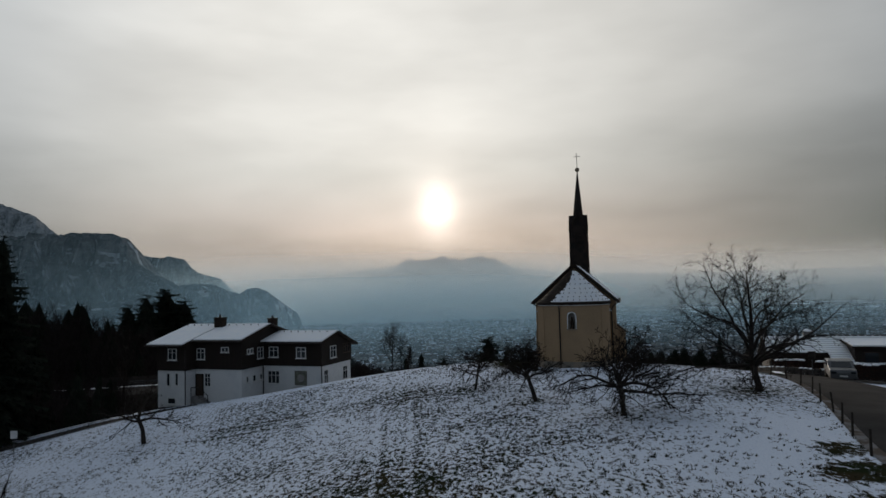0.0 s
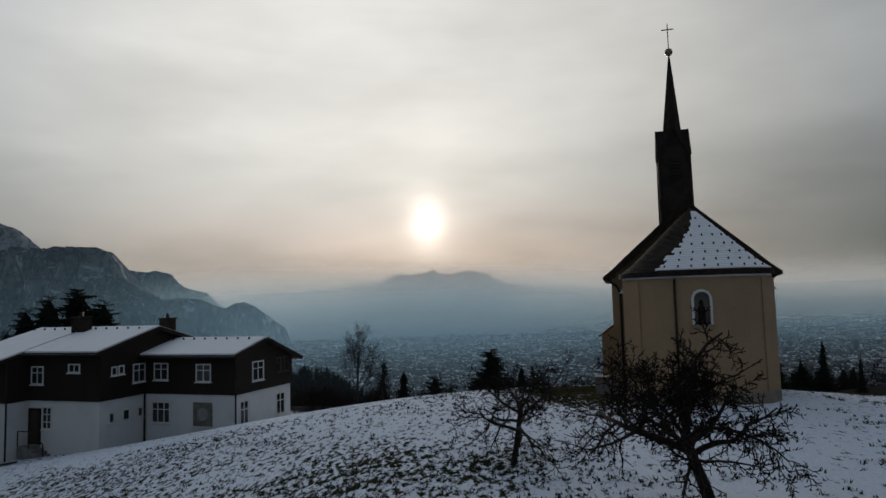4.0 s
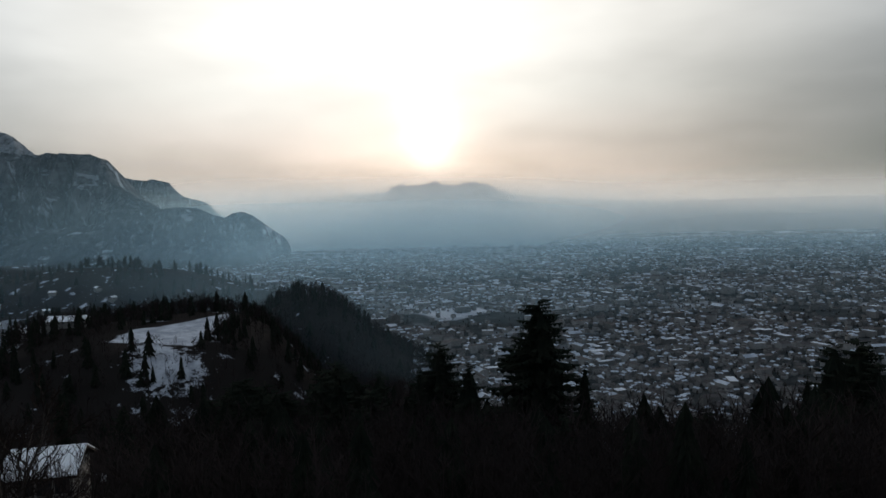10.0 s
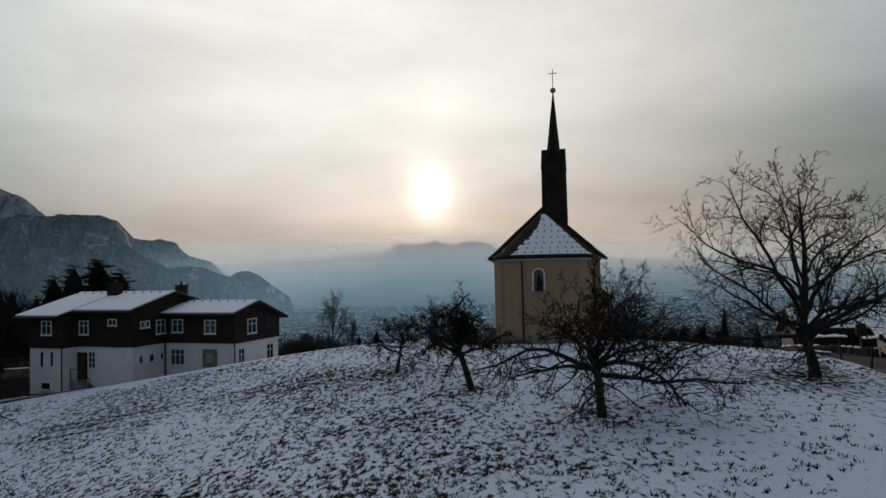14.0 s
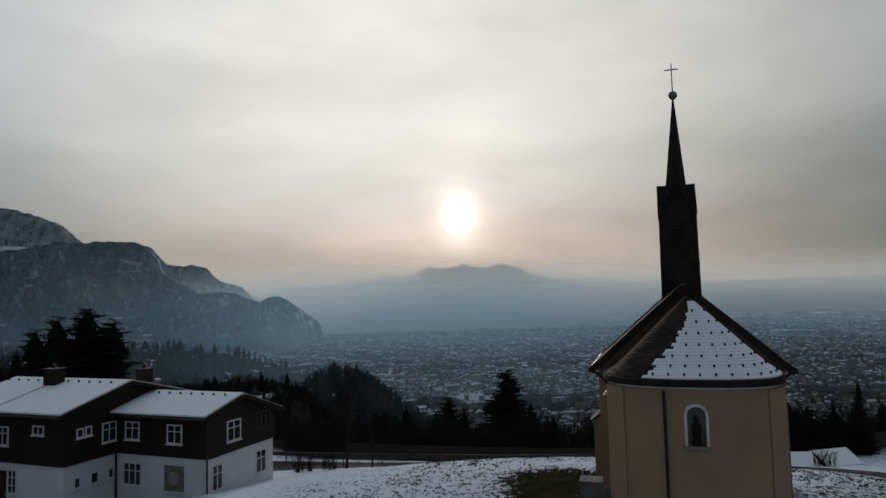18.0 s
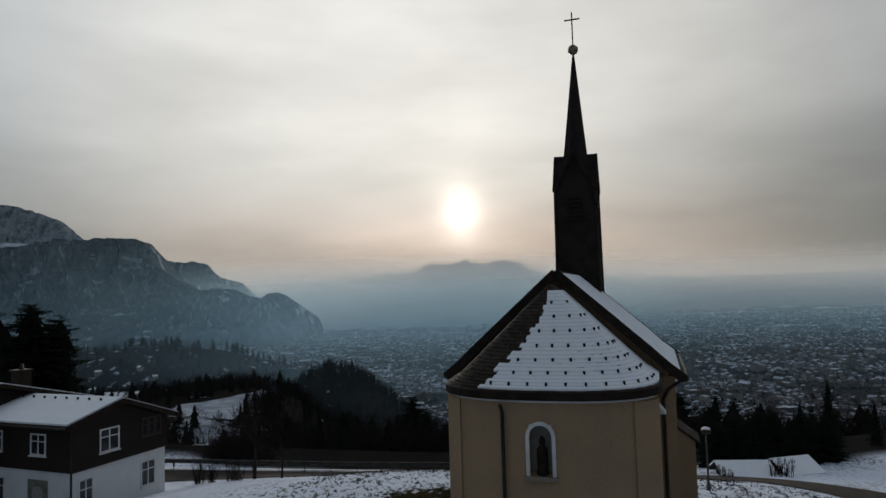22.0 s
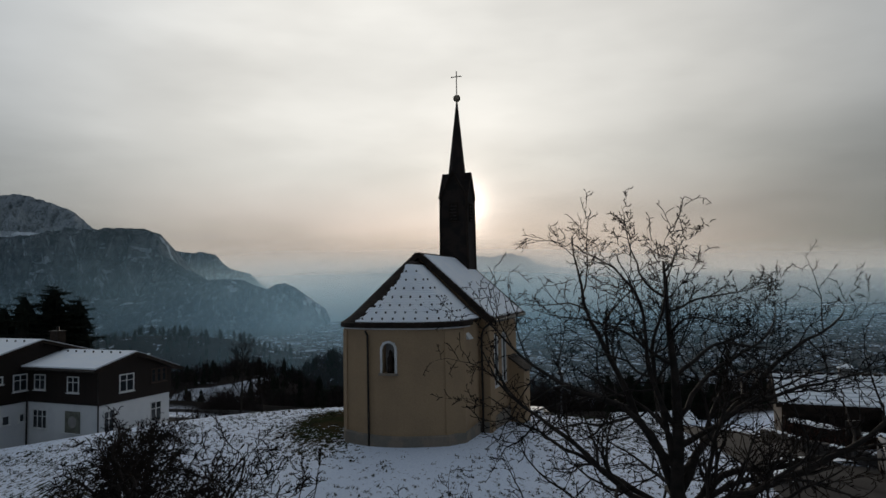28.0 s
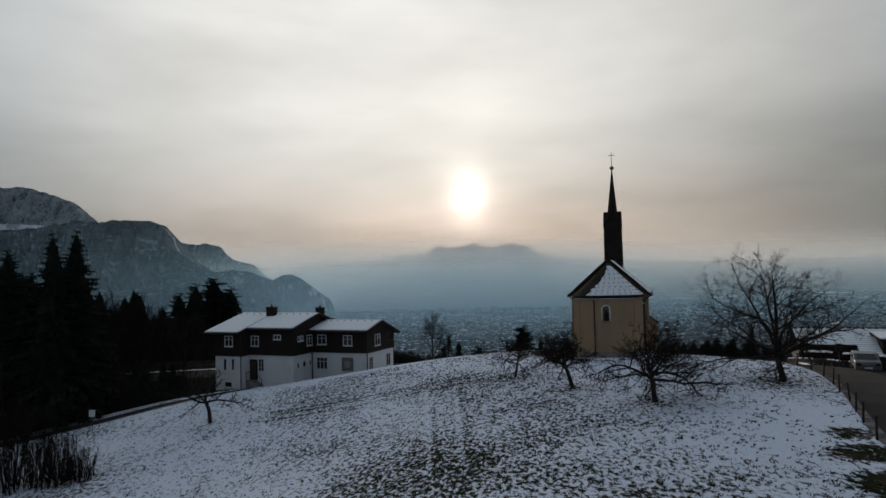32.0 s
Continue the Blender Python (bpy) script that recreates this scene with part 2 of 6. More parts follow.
    far = n.ramp(n.math("ADD", n.math("ADD", x[1], n.ramp(x[0], -10.0, -3.0, 0.0, 4.2)), n.math("MULTIPLY", n.math("SUBTRACT", big, 0.5), 5.0)), 87.5, 91.0)
    field = n.ramp(n.noise(p, 0.012, 4.0, 0.6), 0.47, 0.55)
    grain = n.noise(p, 14.0, 3.0)
    gcol = n.mix(n.ramp(n.noise(p, 0.7, 3.0), 0.35, 0.65), (0.022, 0.028, 0.014), (0.042, 0.034, 0.02))
    snow = n.mix(n.ramp(small, 0.3, 0.7), (0.62, 0.69, 0.82), (0.77, 0.83, 0.92))
    near = n.mix(grass, snow, gcol)
    forest = n.mix(field, (0.022, 0.020, 0.019), (0.032, 0.028, 0.026))
    side_a = n.vec("DOT_PRODUCT", n.vec("SUBTRACT", flat, (-142, 439, 0)), (0.775, -0.632, 0))
    side_b = n.math("MINIMUM", n.math("SUBTRACT", -98.0, x[0]), n.math("ADD", x[0], 140.0))
    inner = n.math("MINIMUM", n.math("MINIMUM", side_a, side_b), n.math("SUBTRACT", x[1], 407.0))
    clear = n.ramp(n.math("ADD", inner, n.math("MULTIPLY", n.math("SUBTRACT", n.noise(p, 0.06, 3.0), 0.5), 9.0)), -1.0, 1.5)
    bits = n.math("MULTIPLY", n.ramp(n.noise(p, 0.05, 5.0, 0.65), 0.60, 0.65), n.ramp(x[0], -30.0, -60.0))
    for tx, ty, r in ((-104, 386, 21.0), (-116, 398, 14.0), (-89, 363, 8.0), (-72, 293, 13.0), (-124, 290, 9.0)):
        spot = n.math("ADD", n.vec("DISTANCE", flat, (tx, ty, 0)), n.math("MULTIPLY", n.math("SUBTRACT", n.noise(p, 0.22, 4.0, 0.7), 0.5), r * 2.6))
        bits = n.math("MAXIMUM", bits, n.ramp(spot, r * 0.55, r * 0.8, 1.0, 0.0))
    forest = n.mix(n.math("MAXIMUM", clear, bits), forest, n.mix(n.ramp(n.noise(p, 0.12, 4.0, 0.7), 0.35, 0.65), (0.30, 0.33, 0.38), (0.50, 0.54, 0.60)))
    lane = n.math("SUBTRACT", x[1], n.math("ADD", 63.6, n.math("MULTIPLY", n.math("ADD", x[0], 28.0), 0.56)))
    shade = n.math("MULTIPLY", n.ramp(n.math("ADD", lane, n.math("MULTIPLY", n.math("SUBTRACT", big, 0.5), 2.0)), 0.9, 2.2), n.ramp(x[0], -22.5, -20.5, 1.0, 0.0))
    col = n.mix(n.math("MAXIMUM", far, shade), near, forest)
    h = n.math("ADD", n.math("MULTIPLY", m, -1.0), n.math("MULTIPLY", grain, 0.06))
    return surface(n, col, 0.9, h, 0.6, 0.10, spec=0.0)


def plain_ground(n):
    p = n.add("ShaderNodeNewGeometry").outputs["Position"]
    a = n.noise(p, 0.006, 5.0, 0.6)
    b = n.noise(p, 0.03, 4.0, 0.6)
    v = n.add("ShaderNodeTexVoronoi", {"Vector": p, "Scale": 0.0075}).outputs["Color"]
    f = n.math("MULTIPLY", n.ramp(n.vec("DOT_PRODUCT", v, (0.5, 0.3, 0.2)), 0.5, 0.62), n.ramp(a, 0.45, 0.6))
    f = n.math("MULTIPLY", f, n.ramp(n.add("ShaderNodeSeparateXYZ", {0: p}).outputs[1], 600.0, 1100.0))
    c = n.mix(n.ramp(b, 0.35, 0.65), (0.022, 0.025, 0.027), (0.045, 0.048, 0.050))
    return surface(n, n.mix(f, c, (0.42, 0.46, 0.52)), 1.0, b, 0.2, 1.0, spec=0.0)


M = {}
M["ground"] = material("snowy_meadow", snow_ground)
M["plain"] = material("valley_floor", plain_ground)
def fresh_snow(n):
    p = n.add("ShaderNodeTexCoord").outputs["Object"]
    a, b = n.noise(p, 1.3, 4.0), n.noise(p, 9.0, 4.0)
    c = n.mix(n.ramp(a, 0.3, 0.7), (0.86, 0.90, 0.95), (0.92, 0.94, 0.96))
    c = n.mix(n.ramp(b, 0.55, 0.8, 0.0, 0.15), c, (0.66, 0.70, 0.78))
    return surface(n, c, 0.9, n.math("ADD", a, n.math("MULTIPLY", b, 0.4)), 0.2, 0.03, spec=0.1)


M["snow"] = material("snow", fresh_snow)
M["ochre"] = material("ochre_plaster", lambda n: spots(n, (0.37, 0.255, 0.15), (0.32, 0.222, 0.135), 0.8, 0.35, 0.7, fine=22, strength=0.25, dist=0.006))
M["plinth"] = material("grey_plinth", lambda n: spots(n, (0.27, 0.22, 0.17), (0.20, 0.18, 0.15), 1.5, fine=18, strength=0.4, dist=0.01))
M["white"] = material("white_plaster", lambda n: spots(n, (0.70, 0.70, 0.69), (0.60, 0.61, 0.61), 0.7, 0.4, 0.75, fine=25, strength=0.2, dist=0.005))
M["trim"] = material("white_trim", lambda n: spots(n, (0.72, 0.72, 0.70), (0.6, 0.6, 0.58), 2.0, fine=30, rough=0.6))
M["dark_wood"] = material("dark_brown_boards", lambda n: boards(n, (0.022, 0.014, 0.010), (0.011, 0.007, 0.005), 0, 0.17))
M["beam"] = material("dark_beam", lambda n: spots(n, (0.03, 0.02, 0.014), (0.016, 0.011, 0.008), 3, fine=30))
M["shingle"] = material("brown_shingles", lambda n: spots(n, (0.050, 0.036, 0.027), (0.017, 0.013, 0.011), 2.2, 0.36, 0.62, fine=16, strength=0.8, dist=0.03))
M["slate"] = material("dark_tower_cladding", lambda n: spots(n, (0.030, 0.022, 0.018), (0.016, 0.013, 0.012), 2.0, fine=18, strength=0.5, dist=0.015))
M["metal"] = material("dark_sheet_metal", lambda n: spots(n, (0.05, 0.042, 0.036), (0.03, 0.026, 0.023), 2.5, rough=0.5, metal=0.6))
M["zinc"] = material("galvanised_steel", lambda n: spots(n, (0.085, 0.085, 0.085), (0.055, 0.055, 0.055), 2.0, rough=0.65, metal=0.3))
M["gilt"] = material("weathered_gilt_ball", lambda n: spots(n, (0.30, 0.24, 0.17), (0.12, 0.10, 0.08), 9.0, rough=0.45, metal=0.8))
M["bark"] = material("bark", lambda n: spots(n, (0.034, 0.027, 0.022), (0.018, 0.015, 0.013), 4.0, fine=26, strength=0.8, dist=0.02))
M["needle"] = material("dark_needles", lambda n: spots(n, (0.016, 0.021, 0.016), (0.026, 0.030, 0.022), 0.8, fine=6, rough=1.0, spec=0.0))
M["far_twig"] = material("leafless_woods", lambda n: spots(n, (0.042, 0.034, 0.032), (0.026, 0.022, 0.021), 0.03, fine=0.6, rough=1.0, spec=0.0))
M["twig"] = material("winter_twigs", lambda n: spots(n, (0.026, 0.020, 0.017), (0.017, 0.014, 0.013), 1.0, fine=8, rough=1.0, spec=0.0))
M["asphalt"] = material("wet_asphalt", lambda n: spots(n, (0.034, 0.032, 0.031), (0.052, 0.049, 0.047), 0.5, 0.35, 0.7, fine=30, rough=0.92, strength=0.5, dist=0.01, spec=0.05))
M["stone"] = material("grey_stone", lambda n: spots(n, (0.24, 0.23, 0.22), (0.16, 0.155, 0.15), 2.0, fine=14))
M["plaster_grey"] = material("grey_plaster", lambda n: spots(n, (0.32, 0.31, 0.29), (0.25, 0.24, 0.23), 1.0, fine=14))
M["brown_door"] = material("brown_door", lambda n: boards(n, (0.06, 0.04, 0.028), (0.03, 0.02, 0.015), 0, 0.12))
M["panel"] = material("grey_green_painted_panel", lambda n: spots(n, (0.20, 0.20, 0.16), (0.13, 0.13, 0.105), 2.2, 0.4, 0.6, fine=12))
M["glass"] = material("window_glass", lambda n: surface(n, (0.02, 0.024, 0.028), 0.06, spec=0.6))


def mountain_surface(n, snowy=0.0):
    """Pale rock in the steep parts, dark woods below and on the shelves, snow in gullies, on ledges and in clearings;
    snowy whitens all of it.
    """
    g = n.add("ShaderNodeNewGeometry").outputs
    p = g["Position"]
    z = n.add("ShaderNodeSeparateXYZ", {0: p}).outputs[2]
    up = n.add("ShaderNodeSeparateXYZ", {0: g["Normal"]}).outputs[2]
    a = n.noise(p, 0.006, 6.0, 0.65)
    b = n.noise(n.vec("MULTIPLY", p, (1, 0.5, 0.45)), 0.03, 7.0, 0.75)
    gully = n.noise(n.vec("MULTIPLY", n.vec("ADD", p, n.vec("MULTIPLY", n.add("ShaderNodeCombineXYZ", {0: z, 1: 0.0, 2: 0.0}).outputs[0], (0.35, 0, 0))), (1, 0.4, 0.16)), 0.045, 6.0, 0.7)
    bed = n.noise(n.vec("MULTIPLY", p, (0.12, 0.1, 1)), 0.05, 5.0, 0.7)
    rock = n.mix(n.ramp(b, 0.36, 0.64), (0.05, 0.057, 0.064), (0.19, 0.203, 0.213))
    rock = n.mix(n.ramp(bed, 0.5, 0.62, 0.0, 0.55), rock, (0.055, 0.06, 0.064))
    wood = n.mix(n.ramp(b, 0.4, 0.6), (0.022, 0.028, 0.030), (0.060, 0.072, 0.076))
    low = n.ramp(z, -60.0, 230.0, 0.30, -0.16)
    f = n.ramp(n.math("ADD", n.math("ADD", up, low), n.math("MULTIPLY", n.math("SUBTRACT", a, 0.5), 1.5)), 0.42, 0.62)
    c = n.mix(f, rock, wood)
    snow = n.math("MULTIPLY", n.ramp(gully, 0.53, 0.63), n.ramp(a, 0.40, 0.56))
    snow = n.math("MULTIPLY", snow, n.ramp(f, 0.0, 1.0, 0.75, 0.3))
    clear = n.math("MULTIPLY", n.ramp(n.noise(n.vec("MULTIPLY", p, (0.7, 0.4, 1.3)), 0.011, 4.0, 0.6), 0.61, 0.66), 0.6)
    white = n.math("MAXIMUM", n.math("MAXIMUM", snow, clear), n.math("MULTIPLY", n.ramp(b, 0.3, 0.6), snowy))
    return surface(n, n.mix(white, c, (0.56, 0.61, 0.66)), 1.0, b, 0.9, 22.0, spec=0.0)


M["mountain"] = material("forested_rock", mountain_surface)
M["far_wood"] = material("far_dark_woods", lambda n: spots(n, (0.030, 0.036, 0.040), (0.045, 0.052, 0.056), 0.004, fine=0.02, rough=1.0, spec=0.0))
M["alp"] = material("snowy_pasture", lambda n: spots(n, (0.66, 0.70, 0.75), (0.30, 0.33, 0.35), 0.012, 0.55, 0.62, fine=0.06, rough=1.0, spec=0.0))
# Whitened overall for its snow and to imitate haze over the far range.
M["snow_haze_mountain"] = material("snowy_hazy_forest", lambda n: mountain_surface(n, 0.5))


PLAIN = -150.0                       # the valley floor


def haze_surface(n, strength, z0, z1, grey, turbid, right):
    """A sheet that stands in for distance haze: mostly clear, tinted, scattering what light falls on it from both
    sides; denser towards the valley floor.
    """
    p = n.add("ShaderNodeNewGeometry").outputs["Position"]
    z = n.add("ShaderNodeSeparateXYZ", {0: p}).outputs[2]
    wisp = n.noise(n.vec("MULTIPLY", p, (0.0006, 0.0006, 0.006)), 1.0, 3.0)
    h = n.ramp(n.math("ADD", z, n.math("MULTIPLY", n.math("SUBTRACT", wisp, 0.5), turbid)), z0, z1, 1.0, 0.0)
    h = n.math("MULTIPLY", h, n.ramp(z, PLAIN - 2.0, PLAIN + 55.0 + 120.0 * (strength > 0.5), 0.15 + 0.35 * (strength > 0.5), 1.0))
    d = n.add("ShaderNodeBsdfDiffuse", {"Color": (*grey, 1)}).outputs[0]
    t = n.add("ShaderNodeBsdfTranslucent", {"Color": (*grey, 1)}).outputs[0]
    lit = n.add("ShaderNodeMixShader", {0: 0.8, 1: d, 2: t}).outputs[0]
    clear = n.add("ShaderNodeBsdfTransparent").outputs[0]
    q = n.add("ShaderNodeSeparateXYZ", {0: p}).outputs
    # Thinned to the right, to imitate haze that scatters less light there.
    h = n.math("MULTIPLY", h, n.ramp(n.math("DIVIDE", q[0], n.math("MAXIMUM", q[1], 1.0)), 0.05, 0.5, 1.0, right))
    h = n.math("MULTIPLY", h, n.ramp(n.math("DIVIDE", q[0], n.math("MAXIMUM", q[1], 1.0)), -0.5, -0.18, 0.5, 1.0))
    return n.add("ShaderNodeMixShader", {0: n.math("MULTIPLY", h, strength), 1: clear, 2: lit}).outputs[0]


# ---- builders ----
def mesh_of(name, verts, faces, mats, index=None, smooth=False):
    me = bpy.data.meshes.new(name)
    me.from_pydata([tuple(v) for v in verts], [], [tuple(f) for f in faces])
    for m in mats if isinstance(mats, (list, tuple)) else [mats]:
        me.materials.append(m)
    if index is not None:
        me.polygons.foreach_set("material_index", index)
    if smooth:
        me.polygons.foreach_set("use_smooth", [True] * len(me.polygons))
    me.update()
    return me


class Geo:
    """Verts and faces gathered for one mesh."""

    def __init__(self):
        self.v, self.f, self.m = [], [], []

    def face(self, pts, mi=0):
        k = len(self.v)
        self.v += [tuple(p) for p in pts]
        self.f.append(tuple(range(k, k + len(pts))))
        self.m.append(mi)
        return self

    def prism(self, base, top, mi=0):
        """Closed solid between two loops of equal length (base counter-clockwise from above)."""
        k, n = len(self.v), len(base)
        self.v += [tuple(p) for p in base] + [tuple(p) for p in top]
        for i in range(n):
            j = (i + 1) % n
            self.f.append((k + i, k + j, k + n + j, k + n + i))
        self.f.append(tuple(k + i for i in reversed(range(n))))
        self.f.append(tuple(k + n + i for i in range(n)))
        self.m += [mi] * (n + 2)
        return self

    def box(self, x0, x1, y0, y1, z0, z1, mi=0):
        b = [(x0, y0), (x1, y0), (x1, y1), (x0, y1)]
        return self.prism([(x, y, z0) for x, y in b], [(x, y, z1) for x, y in b], mi)

    def beam(self, a, b, w, h, mi=0):
        """A bar of section w x h from a to b."""
        a, b = Vector(a), Vector(b)
        d = (b - a).normalized()
        s = d.cross(Vector((0, 0, 1)))
        s = s.normalized() if s.length > 1e-4 else Vector((1, 0, 0))
        u = s.cross(d)
        q = [s * (w / 2) - u * (h / 2), s * (w / 2) + u * (h / 2), -s * (w / 2) + u * (h / 2), -s * (w / 2) - u * (h / 2)]
        return self.prism([a + o for o in q], [b + o for o in q], mi)

    def tube(self, pts, radii, sides=6, mi=0, cap=True):
        """A tapering round bar along pts."""
        k0 = len(self.v)
        n = len(pts)
        prev = None
        for i, p in enumerate(pts):
            p = Vector(p)
            d = (Vector(pts[min(i + 1, n - 1)]) - Vector(pts[max(i - 1, 0)]))
            d = d.normalized() if d.length > 1e-9 else Vector((0, 0, 1))
            if prev is None:
                s = d.orthogonal().normalized()
            else:
                s = prev - d * prev.dot(d)
                s = s.normalized() if s.length > 1e-6 else d.orthogonal().normalized()
            prev = s
            t = d.cross(s)
            r = radii[i]
            for j in range(sides):
                a = 2 * math.pi * j / sides
                self.v.append(tuple(p + (s * math.cos(a) + t * math.sin(a)) * r))
        for i in range(n - 1):
            for j in range(sides):
                a, b = k0 + i * sides + j, k0 + i * sides + (j + 1) % sides
                self.f.append((a, b, b + sides, a + sides))
                self.m.append(mi)
        if cap and sides > 2:
            self.f.append(tuple(k0 + j for j in reversed(range(sides))))
            self.f.append(tuple(k0 + (n - 1) * sides + j for j in range(sides)))
            self.m += [mi, mi]
        return self

    def mesh(self, name, mats, smooth=False):
        return mesh_of(name, self.v, self.f, mats, self.m, smooth)


def thing(name, m, label, category, group="", kind=""):
    ob = new(name)
    ob.empty_display_size = 0.2
    ob.matrix_world = m
    return tagged(ob, label, category, group, kind)


def weld(me):
    """Join corners that coincide."""
    bm = bmesh.new()
    bm.from_mesh(me)
    bmesh.ops.remove_doubles(bm, verts=bm.verts, dist=0.002)
    bm.to_mesh(me)
    bm.free()
    return me


def part(name, geo, mat, parent, label="", smooth=False, bevel=0.0):
    """One mesh object under a thing or a part. geo: a Geo or a mesh."""
    me = geo if isinstance(geo, bpy.types.Mesh) else geo.mesh(name, mat, smooth)
    ob = new(name, me)
    ob.parent = parent
    if bevel:
        md = ob.modifiers.new("edge", "BEVEL")
        md.width, md.segments, md.limit_method = bevel, 2, "ANGLE"
    if label:
        ob["label"] = label
    return ob


def alone(name, geo, mat, m, label, category, group="", kind="", smooth=False, bevel=0.0):
    me = geo if isinstance(geo, bpy.types.Mesh) else geo.mesh(name, mat, smooth)
    ob = new(name, me)
    ob.matrix_world = m
    if bevel:
        md = ob.modifiers.new("edge", "BEVEL")
        md.width, md.segments, md.limit_method = bevel, 2, "ANGLE"
    return tagged(ob, label, category, group, kind)


def smooth01(x, a, b):
    t = np.clip((x - a) / (b - a), 0, 1)
    return t * t * (3 - 2 * t)


# ---- the lie of the land ----
HX, HY, HS = (-60, -30, -8, 14, 38, 62), (-40, -10, 15, 38, 60, 84), 26.0
HW = np.array([-1.37, -0.12, 0.63, 2.06, 2.0, 1.27, -3.62, 0.05, -1.28, 0.55, 0.88, 2.69, -1.27, 5.72, 1.83, 4.85, -1.29, 2.08,
               -2.45, -3.12, -9.82, 4.12, -2.39, 2.4, -0.27, 4.96, 1.98, 9.68, -2.61, 1.09, -4.04, -0.9, -1.21, -1.75, -3.05, 2.87]).reshape(6, 6)


def height(x, y):
    """Ground height; x, y: numbers or arrays."""
    x, y = np.asarray(x, float), np.asarray(y, float)
    cx, cy = np.clip(x, -70, 70), np.clip(y, -50, 89)
    z = np.full(np.broadcast(x, y).shape, -10.08)
    for j, b in enumerate(HY):
        for i, a in enumerate(HX):
            z = z + HW[j, i] * np.exp(-((cx - a) ** 2 + (cy - b) ** 2) / (2 * HS * HS))
    # the hollow in which the farmhouse stands
    z = z - 1.05 * np.exp(-((x + 13) / 17) ** 2 - ((y - 72) / 7) ** 2)
    # a parking place by the road, out of sight behind the crest
    z = z - 0.8 * np.exp(-((x - 24) / 5) ** 2 - ((y - 75) / 3.5) ** 2)
    # the road runs a little below the crest
    z = z - 1.85 * np.exp(-((x - 6) / 24) ** 2 - ((np.minimum(y, 89) - 84) / 11) ** 2)
    d = np.maximum(y - 89.0, 0)
    drop = (PLAIN - z) * (1 - np.exp(-np.maximum(d - 3, 0) / (250.0 - 135.0 * smooth01(x, -10.0, 110.0))))
    z = z + drop
    bump = lambda px, py, sx, sy, h: h * np.exp(-((x - px) / sx) ** 2 - ((y - py) / sy) ** 2)
    z = z + bump(-68, 632, 66, 80, 64) + bump(-150, 560, 80, 80, 26)
    z = z + bump(-75, 140, 60, 55, 14) + bump(-330, 440, 150, 130, 34) + bump(-190, 330, 60, 60, 20)
    z = z + bump(-420, 1100, 260, 130, 78) + bump(-260, 860, 160, 90, 28) + bump(-900, 1500, 420, 260, 60)
    z = z + 0.35 * np.sin(x * 0.11 + 1.3) * np.sin(y * 0.09) * smooth01(np.abs(y - 40), 45, 70)
    # a flat-topped spur with a field on it
    w = np.exp(-(((x + 135) / 92) ** 2 + ((y - 452) / 96) ** 2) ** 3)
    z = z * (1 - w) - 59.0 * w
    # the farther woods roll a little
    z = z + smooth01(y, 120, 250) * 2.5 * np.sin(x * 0.045) * np.sin(y * 0.038 + 1)
    return z


def gz(x, y):
    return float(height(x, y))


def steps(*spans):
    """Coordinates from (start, stop, step) spans, joined."""
    out = []
    for a, b, s in spans:
        out += list(np.arange(a, b, s))
    out.append(spans[-1][1])
    return np.array(out)


def build_ground():
    xs = steps((-4200, -1200, 300), (-1200, -400, 80), (-400, -90, 20), (-90, -40, 3), (-40, 45, 0.9), (45, 100, 3), (100, 400, 20), (400, 1200, 80), (1200, 4200, 300))
    ys = steps((-700, -100, 60), (-100, -20, 4), (-20, 78, 0.9), (78, 92, 0.7), (92, 200, 4), (200, 800, 12), (800, 1600, 25), (1600, 4800, 160))
    X, Y = np.meshgrid(xs, ys)
    Z = height(X, Y)
    nx, ny = len(xs), len(ys)
    v = np.stack([X, Y, Z], -1).reshape(-1, 3)
    i, j = np.meshgrid(np.arange(nx - 1), np.arange(ny - 1))
    a = (j * nx + i).ravel()
    f = np.stack([a, a + 1, a + nx + 1, a + nx], -1)
    me = bpy.data.meshes.new("ground")
    me.vertices.add(len(v)), me.vertices.foreach_set("co", v.ravel())
    me.loops.add(f.size), me.loops.foreach_set("vertex_index", f.ravel())
    me.polygons.add(len(f)), me.polygons.foreach_set("loop_start", np.arange(0, f.size, 4)), me.polygons.foreach_set("loop_total", np.full(len(f), 4))
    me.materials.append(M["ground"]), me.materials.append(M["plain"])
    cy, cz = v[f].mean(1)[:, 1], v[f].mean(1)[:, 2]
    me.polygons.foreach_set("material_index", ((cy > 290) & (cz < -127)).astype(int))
    me.polygons.foreach_set("use_smooth", np.ones(len(f), bool))
    me.update(), me.validate()
    tagged(new("ground", me), "snow-dusted hill meadow with dark grass showing through, falling to a wide valley", "ground", kind="structure")


build_ground()


